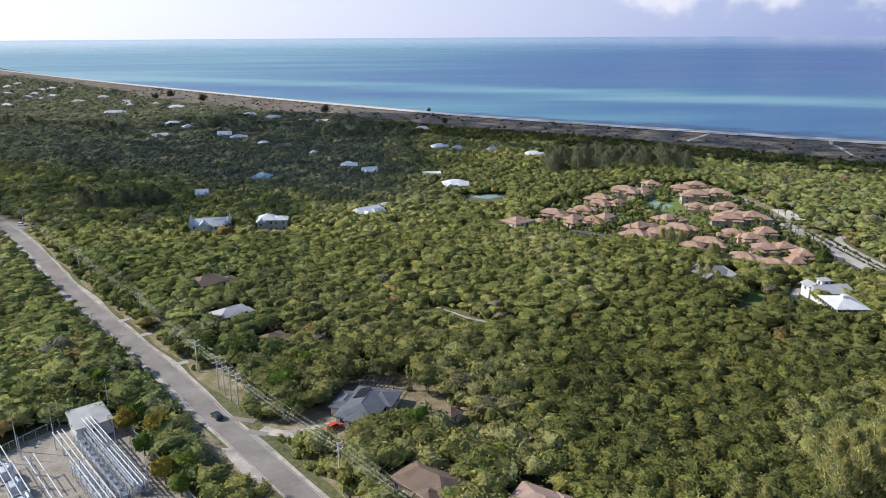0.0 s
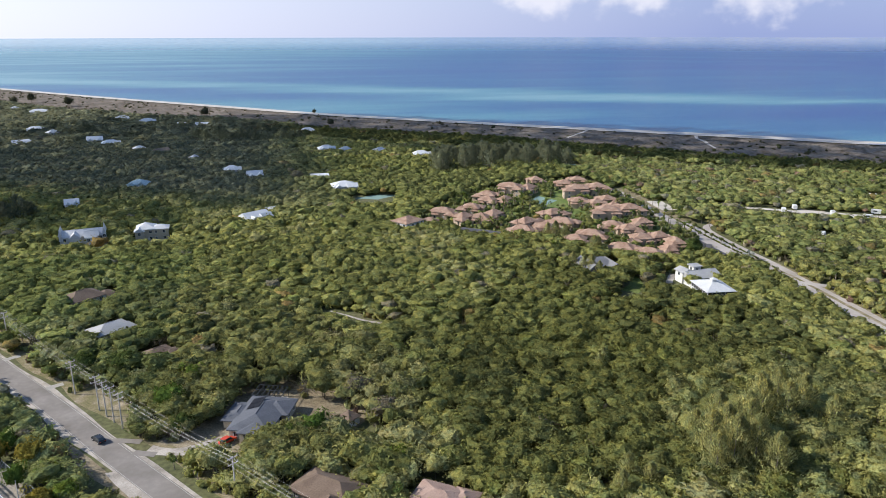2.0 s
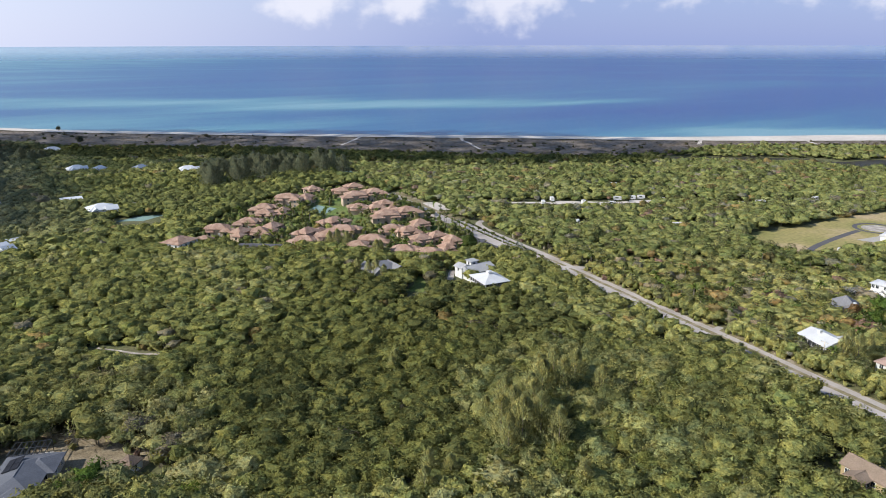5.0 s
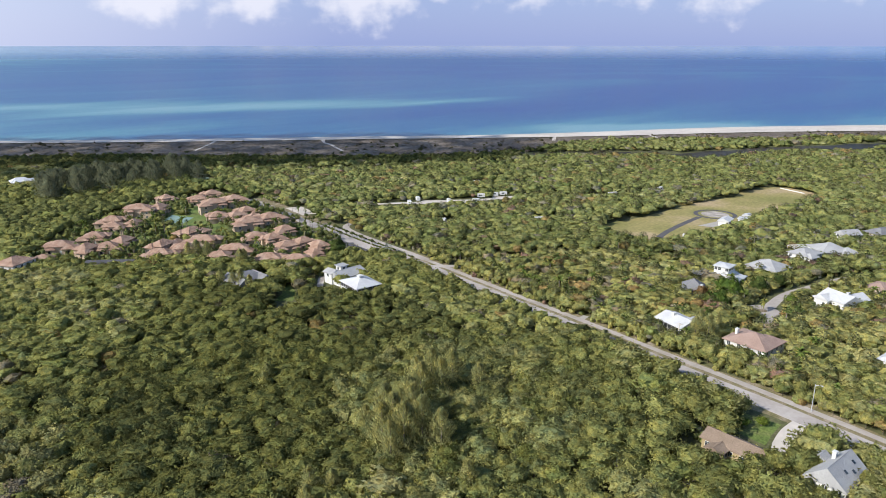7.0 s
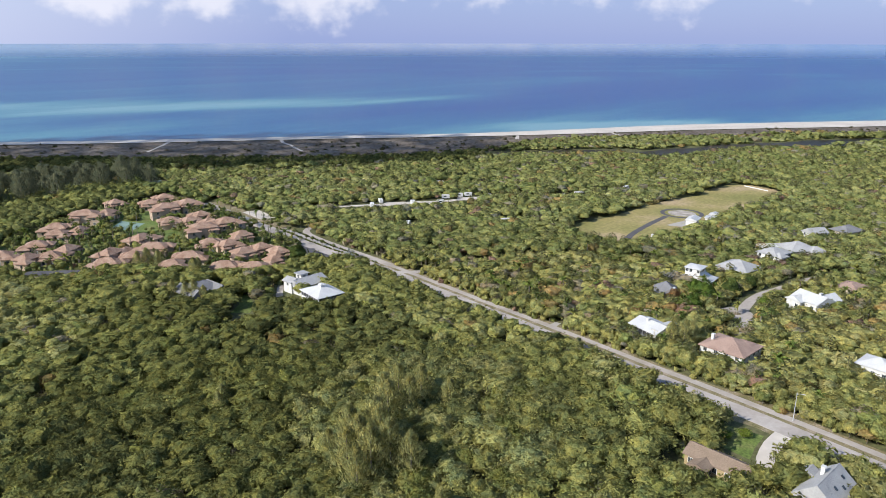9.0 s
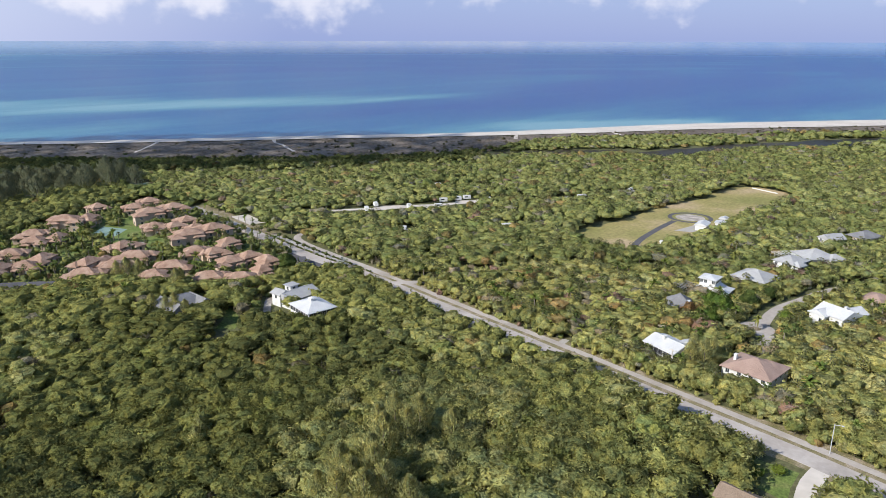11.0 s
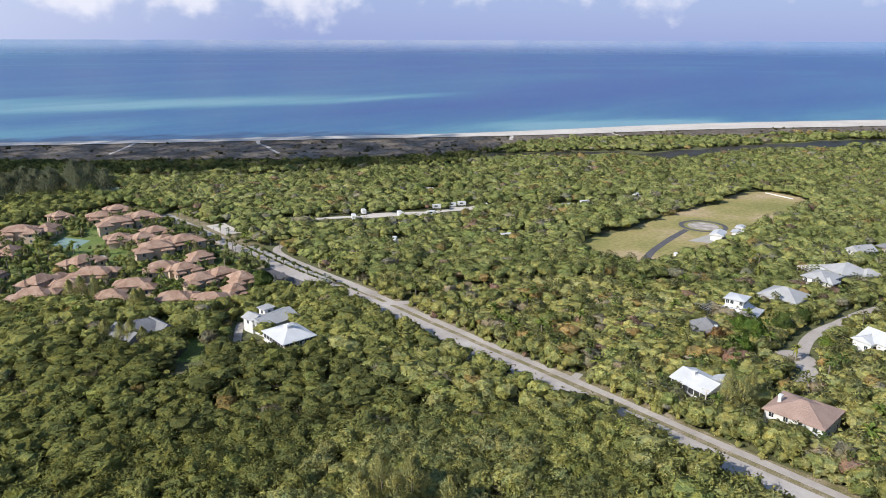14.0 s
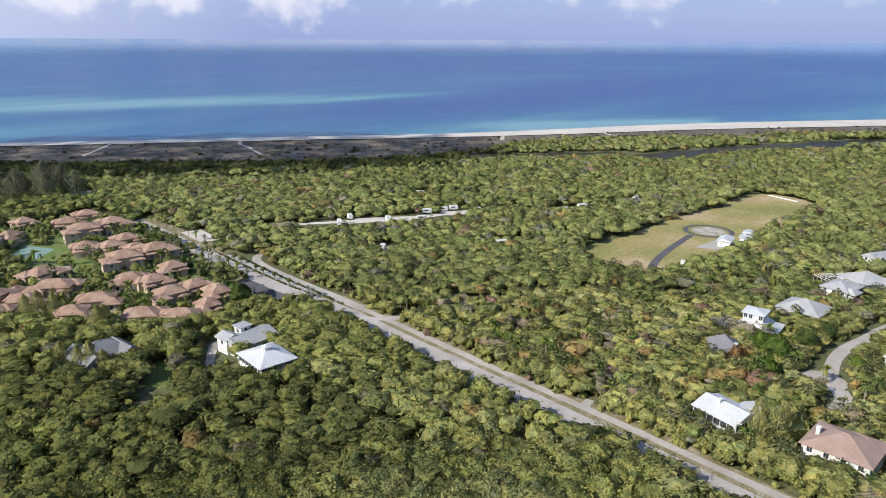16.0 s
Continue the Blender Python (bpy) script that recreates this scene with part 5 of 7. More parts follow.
def power_pole(x, y, turn, height=POLE_TOP, arms=2, mat="wood_pole", lamp=False):
    ob = empty("power_pole", pose(x, y, 0, 0, 0, turn), "weathered grey power pole with crossarms and insulators" if arms else "tall grey street-lamp pole beside the road",
               "power pole" if arms else "lamp post", "power poles" if arms else "")
    bm = bmesh.new()
    rod(bm, (0, 0, -0.3), (0, 0, height), 0.22 if arms else 0.12, 0.15 if arms else 0.08, n=8)
    part("pole", bm, M[mat], ob)
    for k in range(arms):
        z = height - 0.35 - 1.5 * k
        arm = part("crossarm", boxes((-1.3, 1.3, -0.08, 0.08, z - 0.09, z + 0.09)), M["wood_pole"], ob)
        for sx in (-1.2, 0.0 if k else -0.4, 1.2):
            bm = bmesh.new()
            rod(bm, (sx, 0, z + 0.09), (sx, 0, z + 0.4), 0.07, 0.1, n=6)
            part("insulator", bm, M["porcelain"], arm)
    if lamp:
        bm = bmesh.new()
        rod(bm, (0, 0, height - 0.3), (-1.6, 0, height + 0.1), 0.05, n=6)
        arm = part("lamp_arm", bm, M["galv"], ob)
        part("lamp_head", boxes((-2.1, -1.5, -0.15, 0.15, height, height + 0.16)), M["galv"], arm)
    return ob


LINE = [(-205, 390), (-140.5, 306), (-95, 249), (-63, 203.5), (-54, 192), (-51.3, 188), (-48.7, 184.4), (-45.8, 180.4), (-15, 143.5), (18, 104)]
for i, (x, y) in enumerate(LINE):
    power_pole(x, y, 37, arms=2)
power_pole(-107, 236, 37, 8.0, 1)


def wire(name, points, sag, label):
    """A conductor hanging from support to support."""
    bm = bmesh.new()
    for a, b in zip(points, points[1:]):
        a, b = Vector(a), Vector(b)
        n = max(2, int((b - a).length / 6))
        last = a
        for k in range(1, n + 1):
            t = k / n
            p = a.lerp(b, t) - Vector((0, 0, sag * ((b - a).length / 50) ** 2 * 4 * t * (1 - t)))
            rod(bm, last, p, 0.014, n=4)
            last = p
    return tagged(mesh_object(name, bm, M["wire"]), label, "wire", "overhead wires")


ax, ay = math.cos(radians(37)), math.sin(radians(37))
for k in range(2):
    z = POLE_TOP - 0.35 - 1.5 * k + 0.42
    for sx in (-1.2, 0.0 if k else -0.4, 1.2):
        wire("overhead_wire", [(x + sx * ax, y + sx * ay, z) for x, y in LINE], 0.9, "pale overhead power wire between poles")
power_pole(199.0, 67.5, 90, 8.5, 0, "galv", lamp=True)
power_pole(211.5, 116.5, 90, 8.5, 1)

# ---------------------------------------------------------------- substation
DIR = Vector((0.632, -0.775, 0))
NRM = Vector((0.775, 0.632, 0))
SUB_ANG = math.degrees(math.atan2(DIR.y, DIR.x))
YARD = [(-101, 160), (-97, 166), (-91, 175), (-77, 176), (-65, 161), (-54, 147), (-40, 129), (-70, 108), (-110, 140)]
M["yard"] = material("yard_gravel", [(0.19, 0.168, 0.142), (0.25, 0.222, 0.19), (0.31, 0.278, 0.24)], 0.2, 0.95, 0.03, 6, fine=2.0, fine_mix=0.25)
sheet("substation_yard", YARD, 0.05, M["yard"], "pale gravel yard of a substation", "ground")
keep_poly([(-103, 160), (-99, 168), (-92, 177), (-76, 178), (-63, 162), (-52, 148), (-38, 129), (-70, 104), (-114, 140)])


def bay(m):
    """One bay of the switchgear: four steel columns, beams, breakers and post insulators."""
    ob = empty("switchgear_bay", m, "galvanised steel switchgear bay with grey insulators on gravel", "switchgear", "switchgear bays")
    for sx in (-1.2, 1.2):
        for sy in (-1.3, 1.3):
            part("column", boxes((sx - 0.09, sx + 0.09, sy - 0.09, sy + 0.09, 0, 4.4)), M["galv"], ob)
    for sy in (-1.3, 1.3):
        part("beam", boxes((-1.65, 1.65, sy - 0.07, sy + 0.07, 3.2, 3.35)), M["galv"], ob)
        part("beam", boxes((-1.65, 1.65, sy - 0.07, sy + 0.07, 4.28, 4.42)), M["galv"], ob)
    part("beam", boxes((-1.27, -1.13, -1.3, 1.3, 2.2, 2.3)), M["galv"], ob)
    for sx in (-1.0, 0.0, 1.0):
        for sy in (-0.85, 0.85):
            bm = bmesh.new()
            for k in range(5):
                rod(bm, (sx, sy, 2.3 + k * 0.2), (sx, sy, 2.4 + k * 0.2), 0.16, 0.09, n=7)
            part("insulator", bm, M["porcelain"], ob)
        bm = bmesh.new()
        rod(bm, (sx, -1.2, 3.36), (sx, 1.2, 3.5), 0.05, n=5)
        part("switch_blade", bm, M["galv"], ob)
        bm = bmesh.new()
        rod(bm, (sx, 0, 4.42), (sx, 0, 4.9), 0.1, 0.07, n=6)
        part("post_insulator", bm, M["porcelain"], ob)
    part("breaker_cabinet", boxes((-0.9, 0.9, -0.55, 0.55, 0.7, 2.1)), M["equipment"], ob)
    part("conduit", boxes((0.95, 1.02, -0.05, 0.05, 0, 3.2)), M["galv"], ob)
    return ob


def along(a, s, off=0.0, z=0.0):
    return Vector(a) + DIR * s + NRM * off + Vector((0, 0, z))


RACK_A, RACK_B, RACK_C = (-82.0, 169.0, 0.05), (-85.6, 161.2, 0.05), (-88.6, 152.5, 0.05)
first = bay(Matrix.Translation(along(RACK_A, 1.5)) @ pose(0, 0, 0, 0, 0, SUB_ANG))
for k in range(1, 11):
    copy_thing(first, Matrix.Translation(along(RACK_A, 1.5 + 3.25 * k)) @ pose(0, 0, 0, 0, 0, SUB_ANG))
for k in range(0, 11):
    copy_thing(first, Matrix.Translation(along(RACK_A, 1.5 + 3.25 * k, -3.1)) @ pose(0, 0, 0, 0, 0, SUB_ANG + 180) @ Matrix.Diagonal((0.9, 0.9, 0.72, 1)))
for k in range(3, 8):
    copy_thing(first, Matrix.Translation(along(RACK_B, 2.0 + 4.2 * k)) @ pose(0, 0, 0, 0, 0, SUB_ANG))


def bus_tube(a, length, z, label="white aluminium bus tube over the switchgear"):
    bm = bmesh.new()
    rod(bm, along(a, 0, 0, z), along(a, length, 0, z), 0.1, n=8)
    return tagged(mesh_object("bus_tube", bm, M["trim"]), label, "bus tube", "bus tubes")


for off in (-1.0, 0.0, 1.0):
    bus_tube(along(RACK_A, -0.5, off), 16.0, 4.95)
    bus_tube(along(RACK_A, 18.0, off), 20.0, 4.95)
for off in (-1.1, 0.0, 1.1):
    bus_tube(along(RACK_B, -1.0, off), 17.5, 5.6)
    bus_tube(along(RACK_B, 17.0, off), 20.0, 5.6)
for off in (-0.9, 0.9):
    bus_tube(along(RACK_C, 0, off), 9.5, 5.0)
    bus_tube(along(RACK_C, 11, off), 12, 5.0)


def support(p, h, spread=1.2):
    ob = empty("bus_support", Matrix.Translation(p) @ pose(0, 0, 0, 0, 0, SUB_ANG), "galvanised steel bus support with a crossbeam and insulators", "support", "bus supports")
    bm = bmesh.new()
    rod(bm, (0, 0, 0), (0, 0, h - 0.7), 0.18, 0.16, n=8)
    part("column", bm, M["galv"], ob)
    part("crossbeam", boxes((-0.09, 0.09, -spread - 0.2, spread + 0.2, h - 0.78, h - 0.6)), M["galv"], ob)
    for s in (-1, 0, 1):
        bm = bmesh.new()
        rod(bm, (0, s * spread, h - 0.6), (0, s * spread, h - 0.1), 0.11, 0.08, n=6)
        part("insulator", bm, M["porcelain"], ob)


for s in (2, 9, 16, 24, 32):
    support(along(RACK_B, s), 5.6, 1.1)
for s in (1, 8, 15, 22):
    support(along(RACK_C, s), 5.0, 0.9)


def transformer(p):
    ob = empty("transformer", Matrix.Translation(p) @ pose(0, 0, 0, 0, 0, SUB_ANG), "pale grey power transformer with radiator fins and bushings", "transformer", "transformers")
    part("plinth", boxes((-2.4, 2.4, -1.8, 1.8, 0, 0.3)), M["concrete"], ob)
    bm = boxes((-1.6, 1.6, -1.0, 1.0, 0.3, 2.9))
    bmesh.ops.bevel(bm, geom=bm.edges[:], offset=0.08, segments=1, affect="EDGES")
    part("tank", bm, M["equipment"], ob)
    for sy in (-1, 1):
        for k in range(7):
            cx = -1.4 + k * 0.46
            part("radiator_fin", boxes((cx - 0.06, cx + 0.06, min(sy * 1.02, sy * 1.6), max(sy * 1.02, sy * 1.6), 0.6, 2.6)), M["equipment"], ob)
    for k in range(3):
        bm = bmesh.new()
        for j in range(6):
            rod(bm, (-1.0 + k, 0, 2.9 + j * 0.2), (-1.0 + k, 0, 3.0 + j * 0.2), 0.17, 0.09, n=7)
        part("bushing", bm, M["porcelain"], ob)
    bm = bmesh.new()
    rod(bm, (-1.2, 0.7, 3.3), (1.2, 0.7, 3.3), 0.35, n=10)
    part("conservator", bm, M["equipment"], ob)


for p in ((-93.5, 150.5, 0.05), (-88.4, 144.6, 0.05), (-83.2, 138.4, 0.05), (-98.0, 144.0, 0.05)):
    transformer(Vector(p))


def gantry(p, length, h):
    """A steel gantry of two columns and cross tubes, with strain insulators."""
    ob = empty("gantry", Matrix.Translation(p) @ pose(0, 0, 0, 0, 0, SUB_ANG), "white tubular steel gantry over the transformers", "gantry", "gantries")
    for sx in (0, length):
        bm = bmesh.new()
        rod(bm, (sx, -1.6, 0), (sx, -1.6, h), 0.12, n=7)
        part("column", bm, M["galv"], ob)
        bm = bmesh.new()
        rod(bm, (sx, 1.6, 0), (sx, 1.6, h), 0.12, n=7)
        part("column", bm, M["galv"], ob)
        bm = bmesh.new()
        rod(bm, (sx, -1.9, h), (sx, 1.9, h), 0.1, n=7)
        part("crossbeam", bm, M["trim"], ob)
    for sy in (-1.6, 0, 1.6):
        bm = bmesh.new()
        rod(bm, (-1, sy, h + 0.1), (length + 1, sy, h + 0.1), 0.09, n=7)
        part("bus_tube", bm, M["trim"], ob)


gantry(Vector((-99.5, 156.5, 0.05)), 12, 6.2)
gantry(Vector((-91.0, 146.5, 0.05)), 14, 6.2)
for x, y, h in ((-96.7, 162.3, 11.5), (-87.5, 162.4, 12.0), (-91.8, 174.3, 8.5), (-73.6, 164.4, 8.0), (-80.0, 178.0, 12.0), (-58.4, 143.3, 11.5), (-94.0, 158.5, 7.0)):
    ob = empty("lightning_mast", pose(x, y, 0.05), "tall slender grey lightning mast on gravel", "mast", "lightning masts")
    bm = bmesh.new()
    rod(bm, (0, 0, 0), (0, 0, h * 0.6), 0.15, 0.11, n=7)
    part("pole", bm, M["galv"], ob)
    bm = bmesh.new()
    rod(bm, (0, 0, h * 0.6), (0, 0, h), 0.09, 0.04, n=6)
    part("tip", bm, M["galv"], ob)
    part("base_plate", boxes((-0.35, 0.35, -0.35, 0.35, 0, 0.06)), M["concrete"], ob)

FENCE = [(-101, 160), (-97, 166), (-90, 176.5), (-77, 175.5), (-65, 161), (-54, 147), (-40, 129)]


def fence(points, h=2.3):
    ob = empty("fence", Matrix(), "galvanised chain-link fence round the substation yard", "fence")
    wires_bm = bmesh.new()
    for a, b in zip(points, points[1:]):
        a, b = Vector((*a, 0)), Vector((*b, 0))
        n = max(1, int((b - a).length / 3))
        for k in range(n):
            p = a.lerp(b, k / n)
            bm = bmesh.new()
            rod(bm, p, p + Vector((0, 0, h)), 0.05, n=6)
            part("post", bm, M["galv"], ob)
        bm = bmesh.new()
        rod(bm, a + Vector((0, 0, h)), b + Vector((0, 0, h)), 0.04, n=5)
        part("top_rail", bm, M["galv"], ob)
        m = int((b - a).length / 0.45)
        for k in range(m):
            p, q = a.lerp(b, k / m), a.lerp(b, min(1, (k + 2) / m))
            rod(wires_bm, p + Vector((0, 0, 0.1)), q + Vector((0, 0, h)), 0.012, n=3)
            rod(wires_bm, q + Vector((0, 0, 0.1)), p + Vector((0, 0, h)), 0.012, n=3)
    part("mesh", wires_bm, M["galv"], ob)


fence(FENCE)

# ---------------------------------------------------------------- trees
sheet("resort_lawn", [(160, 362), (168, 360), (170, 372), (176, 400), (178, 426), (170, 428), (164, 404), (160, 380)], 0.05, M["lawn"], "bright green lawn between resort blocks", "ground")
keep_poly([(162, 364), (166, 362), (168, 372), (173, 400), (175, 424), (171, 426), (166, 404), (162, 380)])
for lawn in ([(174, 426), (182, 451), (189, 444), (180, 412)], [(160, 354), (164, 373), (175, 363), (168, 352)], [(163, 331), (165, 319), (171, 323), (168, 332)]):
    sheet("resort_lawn", lawn, 0.055, M["lawn"], "bright green lawn between resort blocks", "ground")
    keep_poly(lawn)
TINTS = np.array([(0.1, 0.115, 0.034), (0.14, 0.157, 0.041), (0.175, 0.188, 0.049), (0.198, 0.21, 0.066), (0.228, 0.232, 0.08),
                  (0.168, 0.196, 0.048), (0.21, 0.2, 0.1), (0.24, 0.17, 0.09), (0.32, 0.25, 0.075), (0.19, 0.168, 0.11)])
TINTS = TINTS * (1.62, 1.55, 2.1)
BARK = np.array((0.2, 0.175, 0.145))


def unit(v):
    return v / np.maximum(np.linalg.norm(v, axis=-1, keepdims=True), 1e-9)


def leaf_quads(rng, c, n, size, long=1.0):
    """Kite-shaped leaf clusters at the places c, facing n."""
    k = len(c)
    u = rng.normal(size=(k, 3)) + np.array((0, 0, 0.9)) * np.sign(rng.normal(size=(k, 1)))
    u = unit(u - n * (u * n).sum(1, keepdims=True))
    v = np.cross(n, u)
    s = (size * rng.uniform(0.65, 1.35, k))[:, None]
    return np.stack([c - u * s * long, c + v * s * 0.8 + n * s * 0.2, c + u * s * long * 0.9], 1)


def tri(q):
    """Splits four-cornered faces into triangles."""
    q = np.asarray(q, float)
    return np.concatenate([q[:, [0, 1, 2]], q[:, [0, 2, 3]]])


def trunk_quads(h, r, lean=(0, 0)):
    a = np.array([(math.cos(t), math.sin(t), 0) for t in np.linspace(0, 2 * math.pi, 6)[:-1]])
    top = np.array((lean[0], lean[1], h))
    return tri([[a[i] * r - (0, 0, 0.3), a[(i + 1) % 5] * r - (0, 0, 0.3), a[(i + 1) % 5] * r * 0.5 + top, a[i] * r * 0.5 + top] for i in range(5)])


def ico(sub):
    """The corners and faces of a unit ball of triangles."""
    bm = bmesh.new()
    bmesh.ops.create_icosphere(bm, subdivisions=sub, radius=1)
    v, f = np.array([p.co[:] for p in bm.verts]), np.array([[p.index for p in q.verts] for q in bm.faces])
    bm.free()
    return v, f


ICO = {k: ico(k) for k in (1, 2, 3)}


def crown(rng, leaves, size, lobes=9, sub=2, low=-0.35, inner=0.84, loose=1.0):
    """A broad crown of unit radius: boughs covered with sprays of leaves, gaps between them, round a dense inner body."""
    cen = unit(rng.normal(size=(lobes, 3)) + (0, 0, 0.2)) * rng.uniform(0.4, 0.85, (lobes, 1)) * (1, 1, 0.85)
    cen[:, 2] = np.where(cen[:, 2] < 0, cen[:, 2] * 0.5, cen[:, 2])
    rad = rng.uniform(0.6, 1.3, lobes) * (0.86 / lobes ** 0.4)

    def surface(d):
        bq = d @ cen.T
        disc = bq ** 2 - (cen ** 2).sum(1) + rad ** 2
        reach = np.where(disc > 0, bq + np.sqrt(np.maximum(disc, 0)), 0)
        k = reach.argmax(1)
        r = np.maximum(reach.max(1), 0.55)
        p = d * r[:, None]
        return p, unit(np.where((reach.max(1) > 0.55)[:, None], p - cen[k], p))

    v, f = ICO[sub]
    turn = np.linalg.qr(rng.normal(size=(3, 3)))[0]
    p, nv = surface(v @ turn)
    p = p * (inner + rng.normal(size=(len(p), 1)) * 0.06)
    p[:, 2] = np.maximum(p[:, 2], low - 0.25)
    if np.linalg.det(turn) < 0:
        f = f[:, ::-1]
    body, face = p[f], unit(nv[f].sum(1))
    keep = body[..., 2].mean(1) > low
    body, face = body[keep], face[keep]
    d = unit(rng.normal(size=(leaves * 4, 3)) + (0, 0, 0.3))
    c, out = surface(d)
    pick = np.nonzero(c[:, 2] > low)[0][:leaves]
    c, out = c[pick], out[pick]
    n = unit(out * 0.5 + rng.normal(size=c.shape) * 0.5 * loose)
    c = c * rng.uniform(1 - 0.1 * loose, 1 + 0.07 * loose, (len(c), 1))
    body = np.concatenate([body, leaf_quads(rng, c, n, size)])
    face = np.concatenate([face, unit(out * 0.8 + n * 0.5 * loose + (0, 0, 0.25))])
    return np.concatenate([body, face[:, None, :]], 1)


def sized(q, scale, lift):
    """Scales and lifts a crown pattern, whose fourth row is the way its leaves face."""
    q = np.array(q)
    q[:, :3] = q[:, :3] * scale + (0, 0, lift)
    return q


def pine_crown(rng, leaves, size, wide=1.0):
    """A feathery she-oak crown of unit height: plumes rising from a leader."""
    t = rng.uniform(0.06, 1.0, leaves) ** 0.85
    a = rng.uniform(0, 2 * math.pi, leaves)
    plume = 0.5 + 0.5 * np.sin(a * 3 + t * 17)
    r = np.minimum(1.0, 2.6 * t + 0.25) * (1 - t ** 2.4) ** 0.8 * 0.27 * (0.4 + 0.6 * plume) * np.sqrt(rng.uniform(0.1, 1, leaves)) * wide + 0.012
    c = np.c_[r * np.cos(a), r * np.sin(a), t]
    out = np.c_[np.cos(a), np.sin(a), np.full(leaves, 0.0)]
    u = unit(out * 0.55 + (0, 0, 1) + rng.normal(size=(leaves, 3)) * 0.22)
    v = unit(np.cross(u, rng.normal(size=(leaves, 3))))
    s = (size * rng.uniform(0.6, 1.4, leaves))[:, None]
    face = unit(out * (0.3 + r[:, None] * 2) + (0, 0, 0.75) + rng.normal(size=(leaves, 3)) * 0.25)
    return np.stack([c - u * s - v * s * 0.3, c - u * s + v * s * 0.3, c + u * s * 1.3, face], 1)


def bare_crown(rng, twigs):
    """A leafless crown of unit radius: forking grey limbs and thin twigs."""
    q = []
    for _ in range(twigs):
        d = unit(rng.normal(size=3) + (0, 0, 0.8))
        a = d * rng.uniform(0.0, 0.45) + (0, 0, -0.35)
        b = a + unit(d + rng.normal(size=3) * 0.5) * rng.uniform(0.35, 0.75)
        w = unit(np.cross(b - a, rng.normal(size=3))) * rng.uniform(0.006, 0.016)
        q.append([a - w, a + w, b + w * 0.4, b - w * 0.4])
    return tri(q)


def palm_crown(rng, fan=True):
    """A palm's head of unit radius: arching fronds, folded along the rib."""
    q = []
    n = 26 if fan else 16
    for i in range(n):
        a = 2.4 * i + rng.uniform(-0.2, 0.2)
        el = rng.uniform(-0.7, 1.3)
        d = np.array((math.cos(a) * math.cos(el), math.sin(a) * math.cos(el), math.sin(el)))
        side = unit(np.cross(d, (0, 0, 1.0)))
        if fan:
            p0, p1 = d * 0.42, d * rng.uniform(0.85, 1.05) - (0, 0, 0.12)
            w = 0.24
            for s in (-1, 1):
                q.append([p0, (p0 + p1) / 2 + side * w * s + (0, 0, 0.05), p1 + side * s * 0.16 - (0, 0, 0.1), p1])
            q.append([p0 - side * 0.03, d * 0.05 - side * 0.03, d * 0.05 + side * 0.03, p0 + side * 0.03])
        else:
            pts = [d * t * 1.15 - np.array((0, 0, 0.55 * t * t)) for t in (0.05, 0.4, 0.75, 1.05)]
            for j in range(3):
                for s in (-1, 1):
                    wd = (0.13, 0.17, 0.12, 0.02)
                    q.append([pts[j], pts[j + 1], pts[j + 1] + side * s * wd[j + 1] - (0, 0, wd[j + 1] * 0.5), pts[j] + side * s * wd[j] - (0, 0, wd[j] * 0.5)])
    return tri(q)


def quad_mesh(name, quads, tint, mat):
    """One mesh from an array of triangles and a colour for each."""
    n = len(quads)
    if quads.shape[1] == 4:
        quads, face = quads[:, :3], quads[:, 3]
    else:
        face = unit(np.cross(quads[:, 1] - quads[:, 0], quads[:, 2] - quads[:, 0]))
        face = np.where(face[:, 2:] < 0, -face, face)
    me = bpy.data.meshes.new(name)
    me.vertices.add(n * 3)
    me.vertices.foreach_set("co", np.ascontiguousarray(quads, np.float32).ravel())
    me.loops.add(n * 3)
    me.loops.foreach_set("vertex_index", np.arange(n * 3, dtype=np.int32))
    me.polygons.add(n)
    me.polygons.foreach_set("loop_start", np.arange(0, n * 3, 3, dtype=np.int32))
    at = me.attributes.new("tint", "FLOAT_COLOR", "FACE")
    at.data.foreach_set("color", np.c_[tint, np.ones(n)].astype(np.float32).ravel())
    fc = me.attributes.new("facing", "FLOAT_VECTOR", "FACE")
    fc.data.foreach_set("vector", np.ascontiguousarray(face, np.float32).ravel())
    me.materials.append(mat)
    me.update()
    me.validate()
    return me


